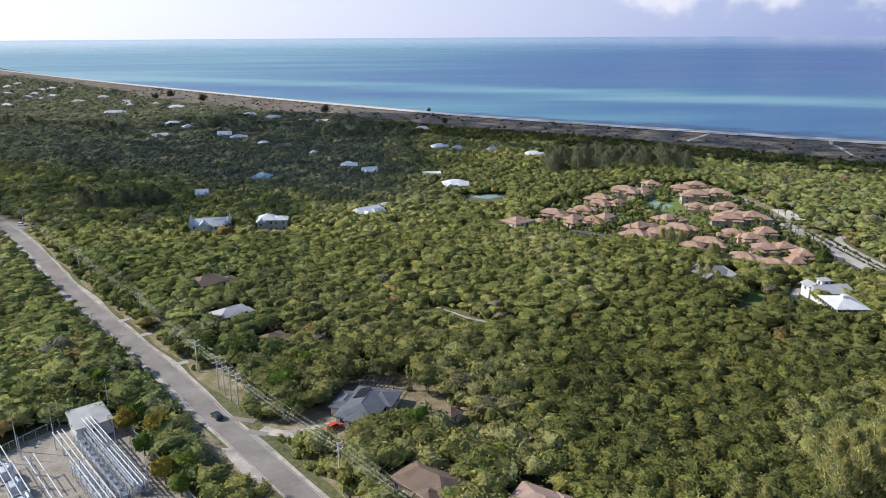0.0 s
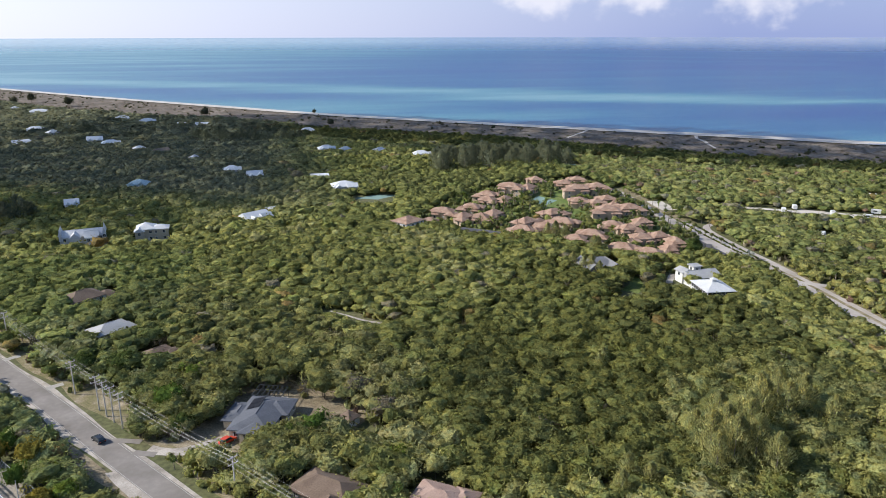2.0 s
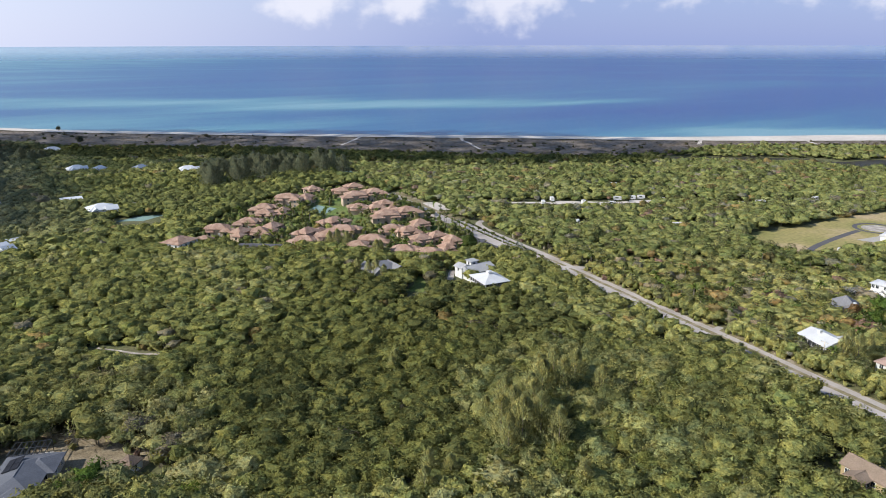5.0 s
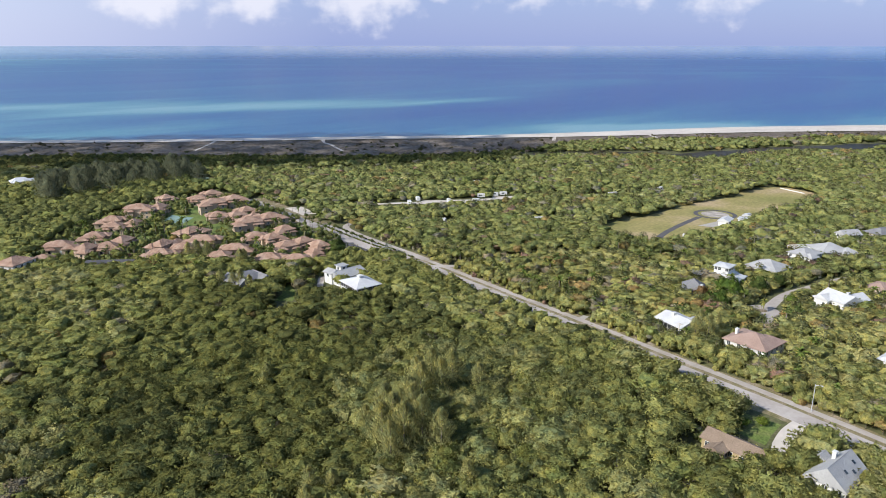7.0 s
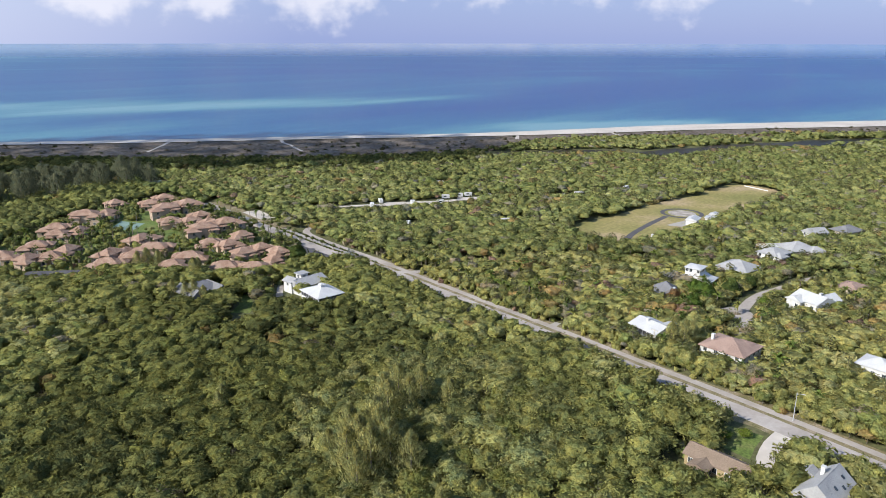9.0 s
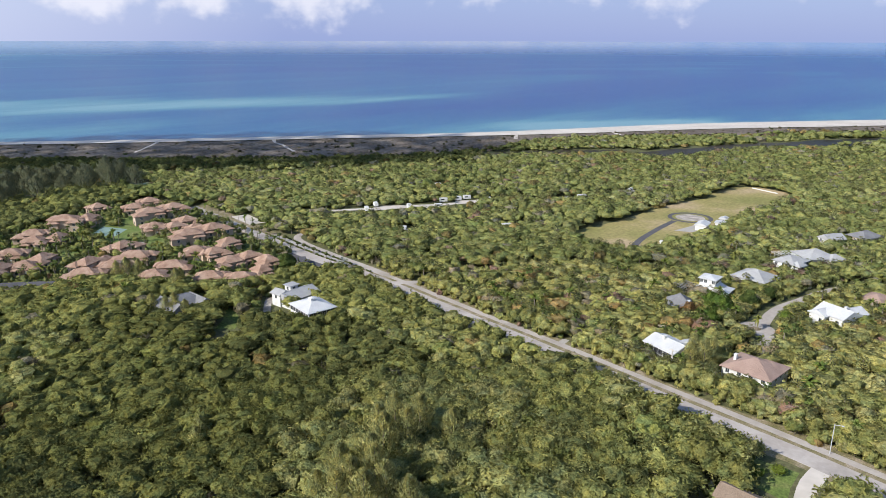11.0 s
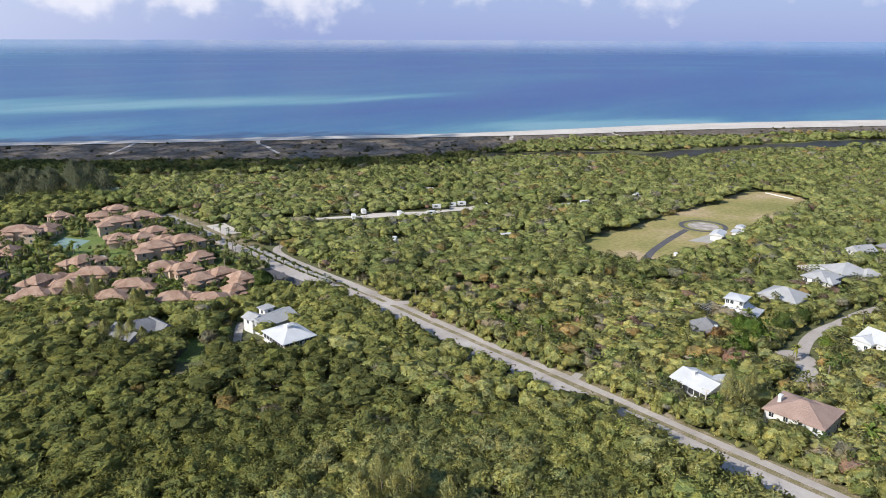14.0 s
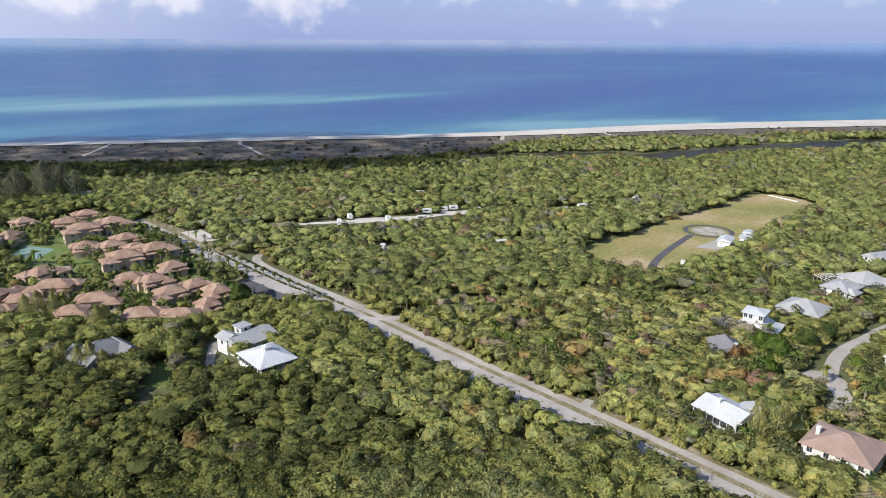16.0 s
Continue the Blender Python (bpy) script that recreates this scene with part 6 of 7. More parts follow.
def plant_all(name, templates, px, py, pz, sxy, sz, tints, which, label, category, mat="leaf", trunk=None):
    """Joins many plants of a few patterns into one object."""
    rng = np.random.default_rng(len(px))
    out, col = [], []
    for k, q in enumerate(templates):
        idx = np.nonzero(which == k)[0]
        if not len(idx):
            continue
        a = rng.uniform(0, 2 * math.pi, len(idx))
        ca, sa = np.cos(a)[:, None, None], np.sin(a)[:, None, None]
        if q.shape[1] == 3:
            q = np.concatenate([q, unit(q.mean(1) + (0, 0, 0.3))[:, None]], 1)
        move = np.array((1.0, 1, 1, 0))[None, None, :]
        s = 1 + (sxy[idx][:, None, None] - 1) * move
        v = np.empty((len(idx), *q.shape), np.float32)
        v[..., 0] = (q[None, ..., 0] * ca - q[None, ..., 1] * sa) * s + px[idx][:, None, None] * move
        v[..., 1] = (q[None, ..., 0] * sa + q[None, ..., 1] * ca) * s + py[idx][:, None, None] * move
        v[..., 2] = q[None, ..., 2] * (1 + (sz[idx][:, None, None] - 1) * move) + pz[idx][:, None, None] * move
        out.append(v.reshape(-1, 4, 3))
        col.append(np.repeat(tints[idx], len(q), 0))
    if trunk is not None:
        t = trunk_quads(1.0, 1.0)
        t_face = unit(np.cross(t[:, 1] - t[:, 0], t[:, 2] - t[:, 0]))
        v = t[None] * np.stack([0.16 * np.ones(len(px)), 0.16 * np.ones(len(px)), pz], 1)[:, None, None, :] + np.stack([px, py, 0 * px], 1)[:, None, None, :]
        out.append(np.concatenate([v.reshape(-1, 3, 3), np.tile(t_face, (len(px), 1))[:, None]], 1).astype(np.float32))
        col.append(np.repeat(BARK[None], len(px) * len(t), 0))
    quads, col = np.concatenate(out), np.concatenate(col)
    ob = new(name, quad_mesh(name, quads, col, M[mat]))
    return tagged(ob, label, category, kind="stuff")


def patch(px, py, scale, seed):
    """Smooth random value 0..1 over the plan."""
    r = np.random.default_rng(seed)
    v = np.zeros(px.shape)
    for _ in range(7):
        k = r.normal(size=2) / scale
        v += np.sin(px * k[0] + py * k[1] + r.uniform(0, 6.28))
    return 0.5 + 0.5 * np.tanh(v / 2.6)


def tint_for(px, py, rng, zone):
    """A leaf colour for each plant: patches of like trees, with odd ones among them."""
    n = len(px)
    pa, pb = patch(px, py, 26, 3), patch(px, py, 9, 4)
    g = np.clip(0.55 * pa + 0.35 * pb + rng.normal(size=n) * 0.2, 0, 0.999)
    if zone == "mixed":
        g = np.clip(0.3 + 0.42 * g, 0, 0.999)
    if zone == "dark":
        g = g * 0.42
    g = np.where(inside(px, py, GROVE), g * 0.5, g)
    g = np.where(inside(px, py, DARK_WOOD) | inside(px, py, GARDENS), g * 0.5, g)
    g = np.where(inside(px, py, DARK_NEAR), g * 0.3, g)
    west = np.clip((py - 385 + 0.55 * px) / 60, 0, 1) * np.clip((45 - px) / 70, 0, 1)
    lut = TINTS[[0, 1, 1, 2, 2, 3, 3, 4]]
    x = g * (len(lut) - 1.001)
    i = x.astype(int)
    c = lut[i] + (lut[np.minimum(i + 1, len(lut) - 1)] - lut[i]) * (x - i)[:, None]
    odd = rng.random(n)
    lim = {"mixed": (0.055, 0.1, 0.12, 0.15), "dark": (0.01, 0.03, 0.03, 0.04), "wood": (0.05, 0.06, 0.06, 0.064)}[zone]
    c[odd < lim[0]] = TINTS[5] * 0.85
    c[(odd >= lim[0]) & (odd < lim[1])] = TINTS[6] * 0.8
    c[(odd >= lim[1]) & (odd < lim[2])] = TINTS[7] * 0.68
    c[(odd >= lim[2]) & (odd < lim[3])] = TINTS[8] * 0.62
    # grey haze put into western leaf colour; drier growth east of the road
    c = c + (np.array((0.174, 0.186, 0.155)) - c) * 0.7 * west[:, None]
    if zone == "mixed":
        c = c * np.where(rng.random((n, 1)) < 0.45, (0.84, 0.86, 0.9), (1.05, 1.0, 1.06))
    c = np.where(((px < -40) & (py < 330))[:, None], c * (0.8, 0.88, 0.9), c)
    # cloud shadow put into the mangroves' leaf colour west of x = 520
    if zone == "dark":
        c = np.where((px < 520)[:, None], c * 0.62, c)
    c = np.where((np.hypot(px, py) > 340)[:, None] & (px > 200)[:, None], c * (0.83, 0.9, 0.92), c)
    c = np.where(inside(px, py, DARK_NEAR)[:, None], c * (0.84, 0.83, 0.8), c)      # darker leaf colour in this stretch
    c = np.where(inside(px, py, WEST_NEAR)[:, None], c * (0.86, 0.85, 0.92), c)
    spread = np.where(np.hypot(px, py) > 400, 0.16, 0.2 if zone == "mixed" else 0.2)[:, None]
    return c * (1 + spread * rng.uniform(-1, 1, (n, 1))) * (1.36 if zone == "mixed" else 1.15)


GARDENS = [(20, 345), (66, 340), (100, 318), (135, 295), (176, 270), (205, 262), (209, 300), (213, 430), (214, 505), (60, 505), (10, 440)]
WEST_NEAR = [(-80, 215), (-45, 170), (-10, 150), (30, 150), (35, 200), (0, 250), (-60, 290)]        # stretch of darker leaf tint round the western houses
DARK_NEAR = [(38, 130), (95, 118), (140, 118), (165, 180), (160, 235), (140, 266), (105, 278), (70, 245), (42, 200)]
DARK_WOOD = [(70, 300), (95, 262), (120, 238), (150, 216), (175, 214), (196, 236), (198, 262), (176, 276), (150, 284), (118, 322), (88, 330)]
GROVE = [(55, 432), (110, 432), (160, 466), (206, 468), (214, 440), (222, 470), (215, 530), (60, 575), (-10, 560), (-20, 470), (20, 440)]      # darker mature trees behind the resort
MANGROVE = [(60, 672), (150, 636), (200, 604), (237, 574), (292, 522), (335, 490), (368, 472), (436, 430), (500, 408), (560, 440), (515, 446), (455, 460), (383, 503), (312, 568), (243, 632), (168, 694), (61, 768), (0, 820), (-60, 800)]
land_edge = [tuple(p) for p in dune_edge]
LAND = land_edge + [(4300, -3000), (-4000, -3000), (-4000, 4300)]


MIDDLE = (30.0, 34.0)


def scatter(r0, r1, cell, rng, a0=-83.0, a1=42.0):
    """Jittered places on land, by distance from the middle of the plan, in the arc of land before the sea."""
    gx, gy = np.meshgrid(np.arange(-r1, r1, cell), np.arange(-r1, r1, cell))
    px, py = gx.ravel() + rng.uniform(-0.48, 0.48, gx.size) * cell, gy.ravel() + rng.uniform(-0.48, 0.48, gx.size) * cell
    r, a = np.hypot(px, py), np.degrees(np.arctan2(-px, py))
    ok = (r >= r0) & (r < r1) & (a > a0) & (a < a1)
    px, py = px[ok] + MIDDLE[0], py[ok] + MIDDLE[1]
    ok = inside(px, py, LAND)
    return px[ok], py[ok]


rng = np.random.default_rng(21)
LOD = [[crown(rng, 270, 0.103, 22, inner=0.85) for _ in range(9)], [crown(rng, 84, 0.14, 16, inner=0.88) for _ in range(9)],
       [crown(rng, 22, 0.172, 10, 2, inner=0.84, loose=0.95) for _ in range(9)], [crown(rng, 22, 0.24, 8, 1, inner=0.95, loose=0.6) for _ in range(6)], [crown(rng, 12, 0.34, 5, 1, -0.4, 0.95, 0.6) for _ in range(4)]]
PALM_HEADS = [palm_crown(rng, True)[::2] for _ in range(3)]
BARE = [bare_crown(rng, 100) for _ in range(3)]
BANDS = [(86, 190, 4.3, 0), (190, 330, 4.2, 1), (330, 700, 4.9, 2), (700, 1250, 8.0, 3), (1250, 2600, 13.0, 4), (0, 86, 5.0, 2), (86, 260, 9.0, 3)]
NEAR_WOOD = (128.0, 134.0, 37.5)        # the stretch of woods whose trees stand singly
single = []
for b, (r0, r1, cell, lod) in enumerate(BANDS):
    px, py = scatter(r0, r1, cell, rng, *((-180, 180) if b == 5 else ((-94, -91, -86, -83, -83, 0, -94)[b], (57, 50, 42, 40, 38, 0, 57)[b])))
    if b == 6:
        px, py = 2 * MIDDLE[0] - px, 2 * MIDDLE[1] - py
        ang = np.degrees(np.arctan2(MIDDLE[0] - px, py - MIDDLE[1]))
        ok = (ang < -95) | (ang > 58)
        px, py = px[ok], py[ok]
    ok = ~blocked(px, py, 1.0 if lod < 2 else 0.0) & ~inside(px, py, DUNE)
    px, py = px[ok], py[ok]
    inres = inside(px, py, RESORT)
    ok = ~inres | (rng.random(len(px)) < 0.3)
    px, py, inres = px[ok], py[ok], inres[ok]
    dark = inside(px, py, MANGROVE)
    mixed = (px > 196 + py * 0.06 - 6) | (px < -60 - (py - 180) * 0.75) | inres
    n = len(px)
    hgt = 4.4 + 2.2 * patch(px, py, 22, 8) + 2.0 * patch(px, py, 48, 12) + rng.normal(size=n) * 0.5
    hgt = np.where(dark, 6.4 + rng.normal(size=n) * 0.7, hgt)
    hgt = np.where(inres, rng.uniform(2.6, 6.0, n), hgt)
    hgt = np.where(mixed & ~inres, hgt * 0.84, hgt)
    # lower growth beside roads and houses
    edge = blocked(px, py, 4.0, False)
    hgt = np.where(blocked(px, py, 4.5) & ~edge, hgt * 0.86, hgt)
    belt = edge & (px > 200 + 0.05 * py) & (py < 255)
    hgt = np.clip(np.where(edge & ~belt, hgt * 0.7, hgt), 1.8, 10.5)
    rad = np.clip(cell * (1.08 if lod < 2 else 1.02) * rng.uniform(0.8, 1.25, n), 1.5, 9.5) * np.where(edge | inres, 0.72, 1.0)
    big = (rng.random(n) < 0.06) & ~edge & ~dark & ~inres
    rad, hgt = np.where(big, rad * 1.45, rad), np.where(big, hgt + 1.3, hgt)
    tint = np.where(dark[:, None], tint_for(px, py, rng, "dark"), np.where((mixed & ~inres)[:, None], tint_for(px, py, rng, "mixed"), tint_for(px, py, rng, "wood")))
    which = rng.integers(len(LOD[lod]), size=n)
    sz = np.maximum(hgt * 0.46, rad * 0.56)
    cz = hgt - sz * 0.86
    bare = (rng.random(n) < 0.022) & (lod < 2) & ~dark
    solo = (np.hypot(px - NEAR_WOOD[0], py - NEAR_WOOD[1]) < NEAR_WOOD[2]) & ~bare & (lod < 2)
    for i in np.nonzero(solo)[0]:
        single.append((px[i], py[i], hgt[i], rad[i]))
    palmy = mixed & ~solo & ~bare & (lod in (1, 2)) & (rng.random(n) < 0.23) & (px > 150)
    if palmy.any():
        k = int(palmy.sum())
        plant_all("palms", PALM_HEADS, px[palmy], py[palmy], hgt[palmy] * 1.02, rng.uniform(1.7, 2.5, k), rng.uniform(1.5, 2.1, k),
                  np.array((0.19, 0.2, 0.095)) * rng.uniform(0.75, 1.3, (k, 1)), rng.integers(3, size=k), "cabbage palms with round heads scattered through the woods", "palms", mat="frond", trunk=True)
    keep = ~solo & ~bare
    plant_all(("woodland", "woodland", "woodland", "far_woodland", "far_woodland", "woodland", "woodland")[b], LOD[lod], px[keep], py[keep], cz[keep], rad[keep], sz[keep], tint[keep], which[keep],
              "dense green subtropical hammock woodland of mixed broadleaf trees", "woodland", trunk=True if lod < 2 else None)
    if bare.any():
        plant_all("bare_trees", BARE, px[bare], py[bare], cz[bare], rad[bare] * 1.1, sz[bare] * 1.1, np.tile((0.31, 0.285, 0.21), (int(bare.sum()), 1)) * rng.uniform(0.7, 1.2, (int(bare.sum()), 1)),
                  rng.integers(3, size=int(bare.sum())), "leafless grey trees standing among the green woods", "trees", trunk=True)

# low undergrowth fills the gaps between crowns near the roads and clearings
px, py = scatter(95, 330, 3.1, rng)
ok = ~blocked(px, py, 0.3) & blocked(px, py, 4.2)
px, py = px[ok], py[ok]
n = len(px)
plant_all("shrubs", LOD[3], px, py, np.full(n, 0.7), rng.uniform(1.0, 2.1, n), rng.uniform(1.0, 2.6, n), tint_for(px, py, rng, "mixed"), rng.integers(5, size=n),
          "low mixed green and brown shrubs along roads and clearings", "shrubs")

# a dense belt of young palms and bushes right beside the cycle path
by = np.repeat(np.arange(-40.0, 252.0, 2.1), 2)
n = len(by)
by = by + rng.uniform(-0.9, 0.9, n)
bx = np.interp(by, [p[1] for p in ROAD_E], [p[0] for p in ROAD_E]) + 9.4 + rng.uniform(0, 3.0, n)
ok = ~blocked(bx, by, 0.0) & ((by < 150) | (by > 157))
bx, by = bx[ok], by[ok]
n = len(bx)
bh = rng.uniform(2.6, 5.2, n)
plant_all("roadside_belt", LOD[1], bx, by, bh * 0.5, rng.uniform(1.4, 2.3, n), bh * 0.56, tint_for(bx, by, rng, "wood") * (1.05, 1.05, 1.1), rng.integers(9, size=n),
          "dense green belt of young palms and bushes beside the cycle path", "bushes")

# garden trees and shrubs close round the resort blocks
px, py = scatter(240, 480, 3.3, rng)
ok = inside(px, py, RESORT) & ~blocked(px, py, -0.3)
px, py = px[ok], py[ok]
ok = rng.random(len(px)) < 0.62
px, py = px[ok], py[ok]
n = len(px)
gh = rng.uniform(1.0, 4.6, n)
plant_all("garden_trees", LOD[2], px, py, gh * 0.55, rng.uniform(1.2, 2.3, n), gh * 0.55, np.array((0.2, 0.23, 0.095)) * rng.uniform(0.6, 1.4, (n, 1)), rng.integers(5, size=n),
          "dark green garden trees and shrubs between the resort blocks", "trees")

# clipped hedges on both sides of the parking strip
hy = np.concatenate([np.arange(270.0, 346.0, 1.0), np.arange(258.0, 332.0, 1.0)])
side = np.arange(len(hy)) < 76
ok = (hy % 9) > 1.5
hy, side = hy[ok], side[ok]
n = len(hy)
hx = np.where(side, np.interp(hy, [270, 290, 310, 345], [209.5, 209.2, 210.2, 213.0]), np.interp(hy, [258, 275, 295, 314, 332], [210.8, 212.0, 213.1, 214.6, 216.4])) + rng.uniform(-0.2, 0.2, n)
plant_all("hedge", LOD[2], hx, hy, np.full(n, 0.4), rng.uniform(0.55, 0.8, n), rng.uniform(0.6, 0.9, n), np.array((0.14, 0.165, 0.06)) * rng.uniform(0.8, 1.2, (n, 1)), rng.integers(5, size=n),
          "low green hedges along both sides of the parking bays", "hedge")

# dune scrub
px, py = scatter(480, 2300, 7.5, rng)
ok = inside(px, py, DUNE)
px, py = px[ok], py[ok]
ok = rng.random(len(px)) < 0.35 + 0.6 * patch(px, py, 30, 17)
px, py = px[ok], py[ok]
n = len(px)
dt = np.array([(0.135, 0.112, 0.078), (0.16, 0.13, 0.095), (0.11, 0.108, 0.06), (0.185, 0.15, 0.112)])[rng.integers(4, size=n)] * rng.uniform(0.75, 1.2, (n, 1))
low = [np.concatenate([q[:, :3], np.tile((0.0, 0.0, 1.0), (len(q), 1))[:, None]], 1)[-14:] for q in LOD[4]]
plant_all("dune_scrub", low, px, py, np.full(n, 0.6), rng.uniform(2.0, 4.6, n), rng.uniform(0.15, 0.4, n), dt, rng.integers(3, size=n),
          "low brown and olive scrub on the dunes behind the beach", "scrub")

px, py = scatter(480, 1500, 9.0, rng)
ok = inside(px, py, DUNE)
px, py = px[ok], py[ok]
ok = rng.random(len(px)) < 0.06 + 0.75 * np.clip(patch(px, py, 24, 31) - 0.45, 0, 1) + 0.5 * (near_line(px, py, [tuple(p) for p in dune_line]) < 22)
px, py = px[ok], py[ok]
n = len(px)
plant_all("dune_bushes", LOD[3], px, py, rng.uniform(0.4, 1.0, n), rng.uniform(1.4, 3.2, n), rng.uniform(1.0, 2.4, n), np.array([(0.1, 0.1, 0.06), (0.085, 0.1, 0.05), (0.14, 0.125, 0.085)])[rng.integers(3, size=n)] * rng.uniform(0.75, 1.3, (n, 1)), rng.integers(5, size=n),
          "dark olive bushes dotted over the dunes", "bushes")

# trees that stand singly: a few built, then copied
protos = []
for k in range(10):
    g = np.random.default_rng(100 + k)
    tint = tint_for(np.array([40.0 * k]), np.array([17.0 * k]), g, "wood")[0]
    ob = empty("tree", Matrix(), "broadleaf tree with a dense green crown in the woods", "tree", "trees of the hammock")
    q = crown(g, 480, 0.086, 24)
    cq = sized(q, (3.1, 3.1, 3.6), 3.4)
    leaf = new("crown", quad_mesh("crown", cq, np.tile(tint, (len(cq), 1)) * g.uniform(0.9, 1.1, (len(cq), 1)), M["leaf"]))
    leaf.parent = ob
    bm = bmesh.new()
    rod(bm, (0, 0, -0.3), (0.15, 0.1, 2.6), 0.2, 0.13, n=7)
    for j in range(4):
        an = j * 1.6 + k
        rod(bm, (0.15, 0.1, 2.4), (0.15 + 1.4 * math.cos(an), 0.1 + 1.4 * math.sin(an), 4.4), 0.1, 0.04, n=5)
    part("trunk", bm, M["bark"], ob)
    protos.append([ob, False])
g = np.random.default_rng(9)
g.shuffle(single)
for i, (x, y, h, r) in enumerate(single[:250]):
    p = protos[i % 10]
    s = r / 3.0
    m = Matrix.Translation((x, y, 0)) @ Matrix.Rotation(g.uniform(0, 6.28), 4, "Z") @ Matrix.Diagonal((s, s, h / 6.6, 1))
    if not p[1]:
        p[0].matrix_world = m
        p[1] = True
        p.append(m)
    else:
        made = copy_thing(p[0], Matrix())
        made.matrix_basis = m
BIG_A = [(-80.0, 182.1, 6.5, 3.6, 2), (-71.4, 173.6, 7.3, 4.0, 1), (-63.4, 165.7, 8.1, 4.4, 5), (-56.9, 157.3, 6.5, 3.6, 2), (-51.3, 148.4, 7.3, 4.0, 2), (-55.4, 145.7, 8.1, 4.4, 5), (-64.3, 158.2, 6.5, 3.6, 1), (-72.8, 169.7, 7.3, 4.0, 5), (-87.7, 192.8, 8.1, 4.4, 1), (-50.5, 140.9, 6.5, 3.6, 2), (-50.4, 211.8, 9.5, 6.5, 0), (-34.8, 186.0, 9.0, 6.5, 1)]
BIG_B = [(-29.9, 201.3, 7.5, 4.5, 2), (184.2, 281.5, 10.5, 6.0, 0), (253.6, 124.1, 8.5, 6.0, 1), (190, 334.5, 6.5, 3.5, 0), (284, 121.8, 7.5, 5.0, 0), (297, 119.0, 6.5, 4.0, 0), (278.8, 106.0, 5.0, 3.8, 2), (219.5, 136.5, 4.0, 3.2, 3), (260.5, 134.5, 6.0, 3.6, 4), (274.5, 92.5, 5.0, 3.4, 4), (107.7, 313.9, 7.5, 4.5, 4), (-62.5, 214.0, 9.0, 6.0, 0)]
BIG_C = [(4.0, 163.0, 8.0, 6.2, 1), (-1.5, 161.0, 7.0, 4.0, 2), (268.0, 125.5, 9.5, 6.5, 1), (272.0, 131.0, 8.0, 5.0, 1), (-30, 174, 6.0, 4.5, 0), (23, 145, 7.0, 4.5, 2), (181, 73.5, 3.0, 2.2, 2), (177, 76.5, 2.6, 2.0, 1)]
BEACH_TREES = [(-91, 942, 13, 7, 6), (56, 812, 10, 5.5, 6), (-294, 1124, 16, 9, 6), (-368, 1212, 15, 9, 6), (-384, 1183, 12, 8, 6), (44, 947, 7, 4, 6)]
MEDIAN_TREES = [(210.2, 298.8, 3.4, 1.6, 7), (210.8, 307.7, 3.2, 1.5, 7), (211.2, 313.7, 2.8, 1.3, 7), (212.5, 326.6, 3.4, 1.6, 7), (212.8, 332.3, 3.2, 1.6, 7), (213.6, 342.9, 3.4, 1.7, 7), (210.0, 288.8, 3.0, 1.3, 7),
                (201.3, 269.6, 3.8, 1.9, 7), (213.4, 350, 3.6, 1.8, 7), (214.2, 359, 3.4, 1.7, 7), (207.2, 272.2, 2.6, 2.6, 8)]
BIG = BIG_A + BIG_B + BIG_C + BEACH_TREES + MEDIAN_TREES
big_tint = (np.array((0.1, 0.14, 0.045)), np.array((0.12, 0.19, 0.045)), np.array((0.19, 0.26, 0.055)), np.array((0.3, 0.25, 0.2)), np.array((0.3, 0.19, 0.09)), np.array((0.3, 0.26, 0.06)), np.array((0.12, 0.125, 0.08)), np.array((0.15, 0.18, 0.075)), np.array((0.33, 0.37, 0.34)))
for i, (x, y, h, r, k) in enumerate(BIG):
    g2 = np.random.default_rng(700 + i)
    ob = empty("tree", pose(x, y, 0), ("broad dark green tree with a dense rounded crown", "broad deep green tree standing above its neighbours", "bright green bushy tree beside a house", "grey-pink leafless bushy tree beside a house", "tree with dry orange-brown leaves among green woods", "bushy tree with yellow-green leaves beside the fence", "lone dark rounded tree on the dunes", "small round green tree in the parking strip", "silvery grey-green fan palm beside the road")[k], "tree" if k < 8 else "palm")
    q = sized(crown(g2, 900 if k < 7 else 300, 0.066 if k < 7 else 0.1, 26 if k < 7 else 14), (r, r, h * (0.62 if k < 7 else 0.42)), h * (0.5 if k < 7 else 0.66)) if k < 8 else palm_crown(g2, True) * r + (0, 0, h)
    cr = new("crown", quad_mesh("crown", q, np.tile(big_tint[k], (len(q), 1)) * g2.uniform(0.8, 1.2, (len(q), 1)), M["leaf"]))
    cr.parent = ob
    bm = bmesh.new()
    rod(bm, (0, 0, -0.3), (0.1, 0.1, h * 0.45), 0.3, 0.18, n=8)
    for j in range(5):
        rod(bm, (0.1, 0.1, h * 0.36), (r * 0.5 * math.cos(j * 1.26), r * 0.5 * math.sin(j * 1.26), h * 0.66), 0.14, 0.05, n=5)
    part("trunk", bm, M["bark"], ob)
rest = single[250:]
if rest:
    a = np.array(rest, float)
    plant_all("woodland", LOD[0], a[:, 0], a[:, 1], a[:, 2] * 0.6, a[:, 3], a[:, 2] * 0.55, tint_for(a[:, 0], a[:, 1], g, "wood"), g.integers(5, size=len(a)),
              "dense green subtropical hammock woodland of mixed broadleaf trees", "woodland", trunk=True)

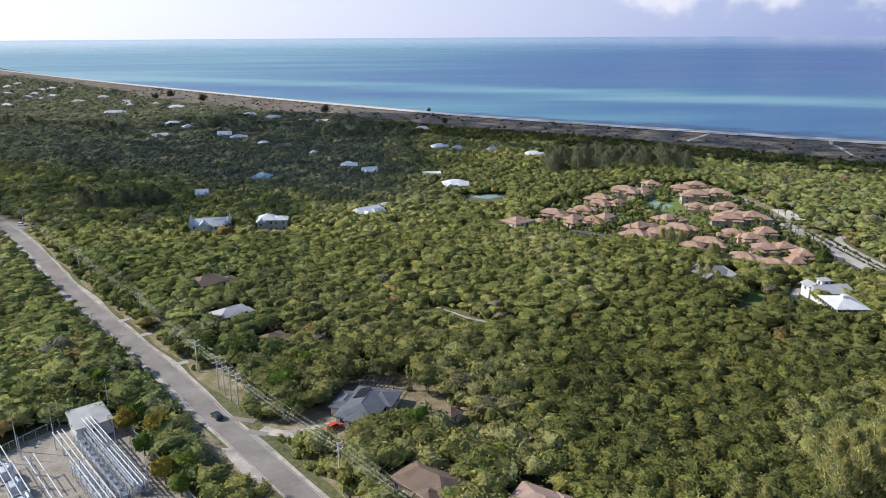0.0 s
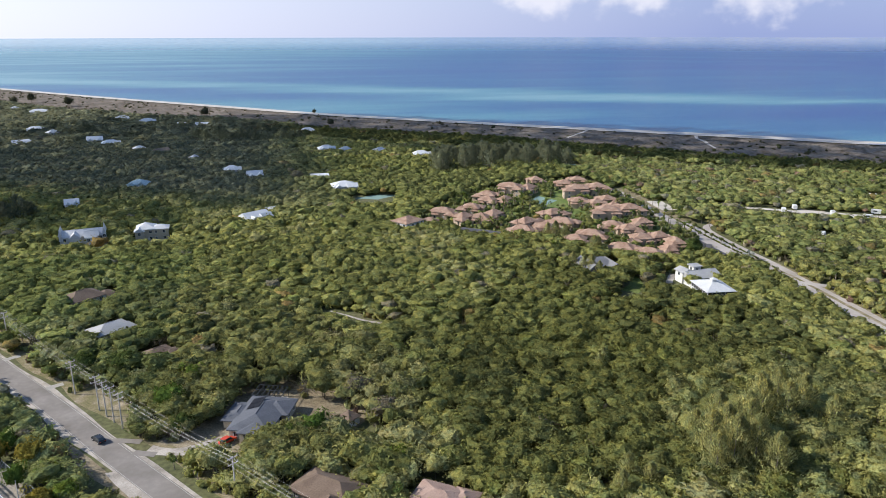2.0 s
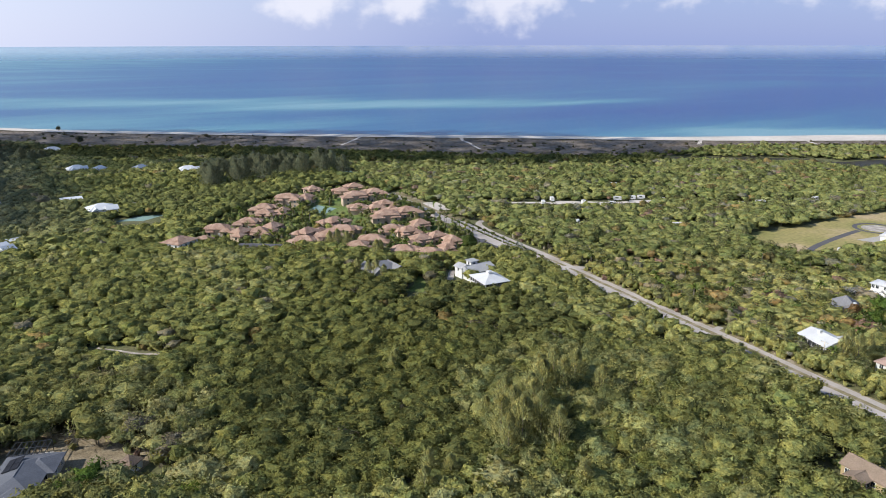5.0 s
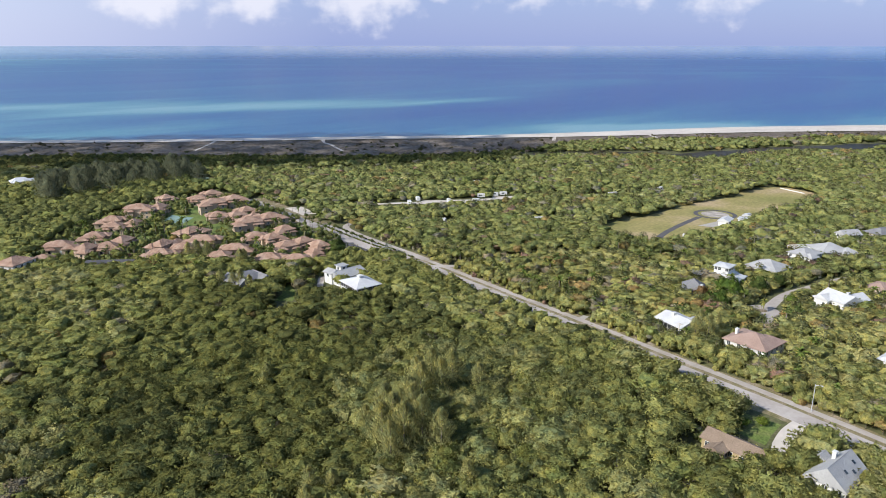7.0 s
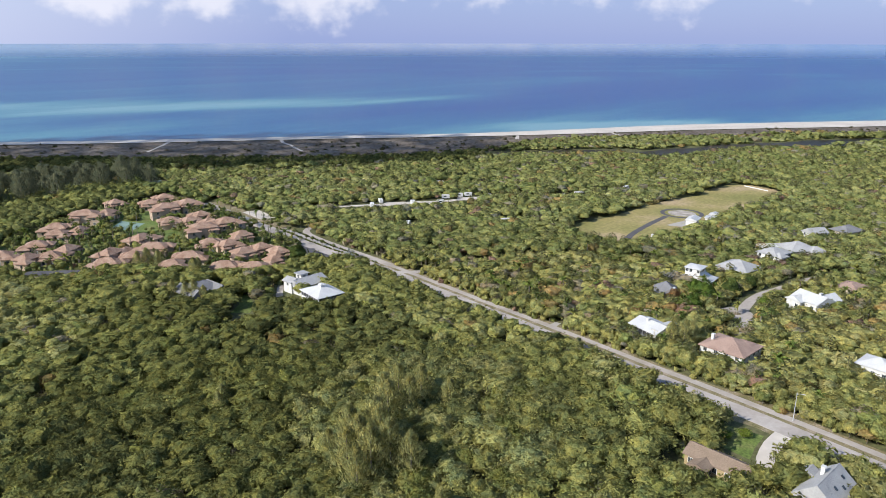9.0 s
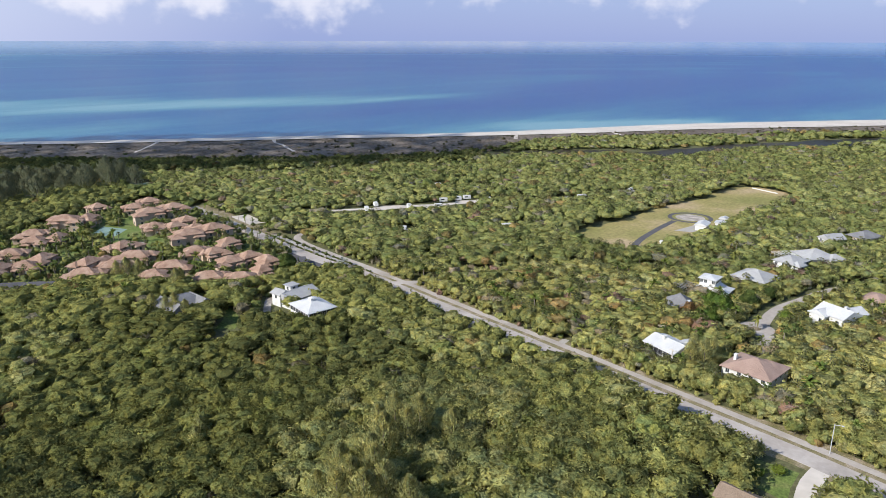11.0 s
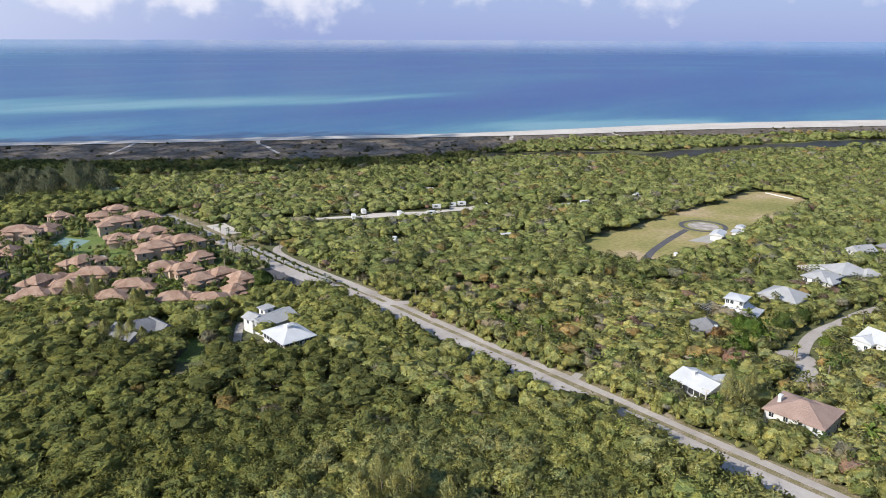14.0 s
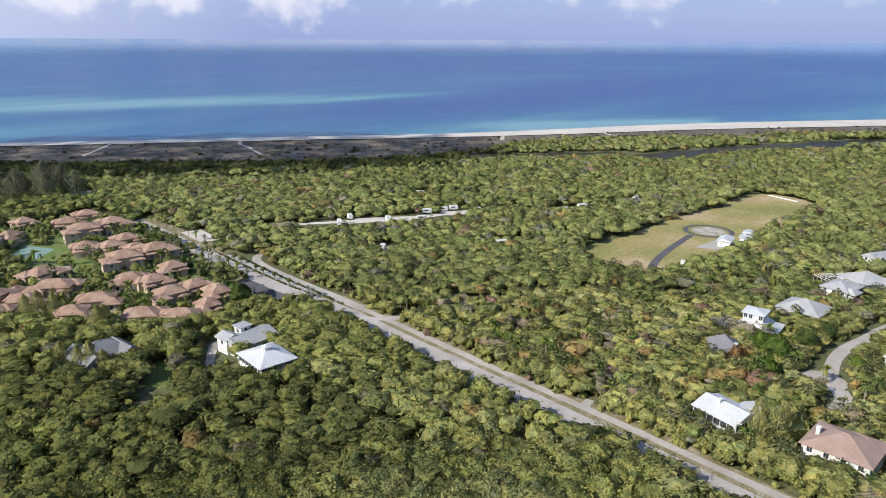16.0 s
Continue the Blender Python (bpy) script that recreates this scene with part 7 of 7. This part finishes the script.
# she-oaks
PINES_HOUSES = [(126.5, 267.5, 10), (124.0, 269.5, 9), (128.5, 263.5, 8), (122, 277, 8.5), (218.8, 109.6, 12), (222.4, 114.7, 11), (215.5, 112.5, 11), (226, 110, 10), (130.6, 319.9, 11), (138.6, 291.6, 11), (134.5, 317, 10), (141.5, 293.5, 10)]
PINES_NEAR = PINES_HOUSES + [(99, 126, 16), (96, 131, 15), (104, 125, 16), (101, 133, 15), (107, 132, 16), (103, 139, 15), (110, 137, 15), (94, 125, 13), (106, 120, 14), (118, 142, 15), (124, 140, 15), (131, 143, 14.5), (134, 135, 12), (121, 147, 14), (128, 149, 14), (98, 141, 9.5), (72, 126, 10), (76, 123, 9), (68, 121, 9.5), (100, 104, 10), (89, 178, 8.5), (92, 182, 8.5), (127, 321, 10)]
PINES_FAR = [(78, 535), (90, 533), (104, 532), (116, 536), (129, 530), (142, 524), (155, 527), (166, 531), (177, 525), (190, 530), (202, 523), (211, 522), (110, 545), (124, 540),
             (138, 519), (153, 506), (171, 516), (194, 535), (216, 534), (98, 520), (84, 515), (146, 538), (185, 545), (205, 538), (120, 512), (160, 545), (66, 520), (92, 548), (134, 552), (72, 548), (112, 524), (170, 540), (182, 512), (198, 508), (148, 514), (60, 540)]

g = np.random.default_rng(61)
PINES_FAR = [p for p in PINES_FAR if p[0] > 112] + [(float(g.uniform(112, 218)), float(g.uniform(500, 552))) for _ in range(36)]
PINES_WEST = []                        # stands of she-oak scattered through the western woods
for x0, y0, x1, y1, k in ((-395, 815, -455, 860, 9), (-330, 785, -290, 765, 10), (-80, 715, 20, 700, 22), (-190, 425, -135, 420, 14), (-260, 850, -150, 760, 10)):
    for _ in range(k):
        t = g.random()
        PINES_WEST.append((x0 + (x1 - x0) * t + g.uniform(-12, 12), y0 + (y1 - y0) * t + g.uniform(-12, 12)))


def she_oak(k, dark):
    g = np.random.default_rng(300 + k)
    ob = empty("she_oak", Matrix(), "tall feathery olive-green she-oak in a dense stand" if dark else "tall feathery olive-gold she-oak above the woods", "tree", "she-oaks")
    q = pine_crown(g, 2000 if not dark else 760, 0.03 if not dark else 0.05, 1.4 if not dark else 2.3)
    tint = np.array((0.27, 0.3, 0.2)) if dark else np.array((0.6, 0.6, 0.27))
    cr = new("crown", quad_mesh("crown", q, tint * g.uniform(0.75, 1.25, (len(q), 1)), M["leaf"]))
    cr.parent = ob
    bm = bmesh.new()
    rod(bm, (0, 0, -0.02), (0, 0, 0.92), 0.018, 0.004, n=6)
    part("trunk", bm, M["bark"], ob)
    return ob


oak_protos = [she_oak(0, False), she_oak(1, False), she_oak(2, False), she_oak(3, True), she_oak(4, True)]
used = set()
for i, row in enumerate(PINES_NEAR + [(x, y, (14.5 if i < len(PINES_FAR) else 11.5) + (i * 5) % 4) for i, (x, y) in enumerate(PINES_FAR + PINES_WEST)]):
    x, y, h = row
    k = i % 3 if i < len(PINES_NEAR) else 3 + i % 2
    m = Matrix.Translation((x, y, 0)) @ Matrix.Rotation(i * 2.1, 4, "Z") @ Matrix.Diagonal((h * 1.0, h * 1.0, h, 1))
    if k in used:
        copy_thing(oak_protos[k], Matrix()).matrix_basis = m
    else:
        oak_protos[k].matrix_world = m
        used.add(k)

# palms
palm_protos = []
for k in range(6):
    g = np.random.default_rng(500 + k)
    fan = k < 4
    ob = empty("palm", Matrix(), "cabbage palm with a round green fan-leaf head" if fan else "coconut palm with arching green fronds", "palm", "palms")
    q = palm_crown(g, fan) * (1.7 if fan else 2.6) + (0, 0, 5.4)
    tint = np.array([(0.09, 0.125, 0.04), (0.12, 0.14, 0.05), (0.085, 0.115, 0.038), (0.14, 0.145, 0.06), (0.12, 0.16, 0.04), (0.16, 0.175, 0.05)][k])
    cr = new("crown", quad_mesh("crown", q, tint * g.uniform(0.7, 1.35, (len(q), 1)), M["frond"]))
    cr.parent = ob
    bm = bmesh.new()
    rod(bm, (0, 0, -0.2), (0.1, 0.05, 5.3), 0.19, 0.15, n=8)
    part("trunk", bm, M["bark"], ob)
    palm_protos.append([ob, False])
g = np.random.default_rng(77)
spots = []
for t in np.linspace(0, 1, 40):                       # beside the east road
    y = 60 + t * 220
    spots.append((201 + 0.06 * y + g.uniform(3, 9), y + g.uniform(-2, 2), g.uniform(0.7, 1.0)))
for y in np.arange(268, 420, 7.5):                     # along the resort lane
    spots.append((222.5 if y < 345 else 217.5, y, 0.75))
    if y > 300:
        spots.append((203.0 + (y - 300) * 0.05, y + 2, 0.7))
while len(spots) < 330:                                # among the eastern houses and the resort
    if g.random() < 0.4:
        x, y = g.uniform(210, 370), g.uniform(70, 200)
    else:
        x, y = g.uniform(95, 205), g.uniform(285, 440)
    if not blocked(np.array([x]), np.array([y]), 0.6)[0]:
        spots.append((x, y, g.uniform(0.75, 1.15)))
spots += [(-93, 184, 1.35), (-90.5, 183, 1.3), (-97, 184, 1.25), (-86, 182.5, 1.35), (-101, 179, 1.3), (-83.5, 184, 1.2), (-95, 181, 1.2), (266, 112.3, 0.8), (265.2, 111.2, 0.7), (-48, 240, 1.0), (-40, 236, 0.9), (-64, 260, 1.0), (-30, 158, 0.6), (-24, 152, 0.6), (20, 132, 0.9)]
for i, (x, y, s) in enumerate(spots):
    p = palm_protos[(i * 5 + int(x)) % 6]
    m = Matrix.Translation((x, y, 0)) @ Matrix.Rotation(g.uniform(0, 6.28), 4, "Z") @ Matrix.Diagonal((s, s, s * g.uniform(0.85, 1.2), 1))
    if p[1]:
        copy_thing(p[0], Matrix()).matrix_basis = m
    else:
        p[0].matrix_world = m
        p[1] = True
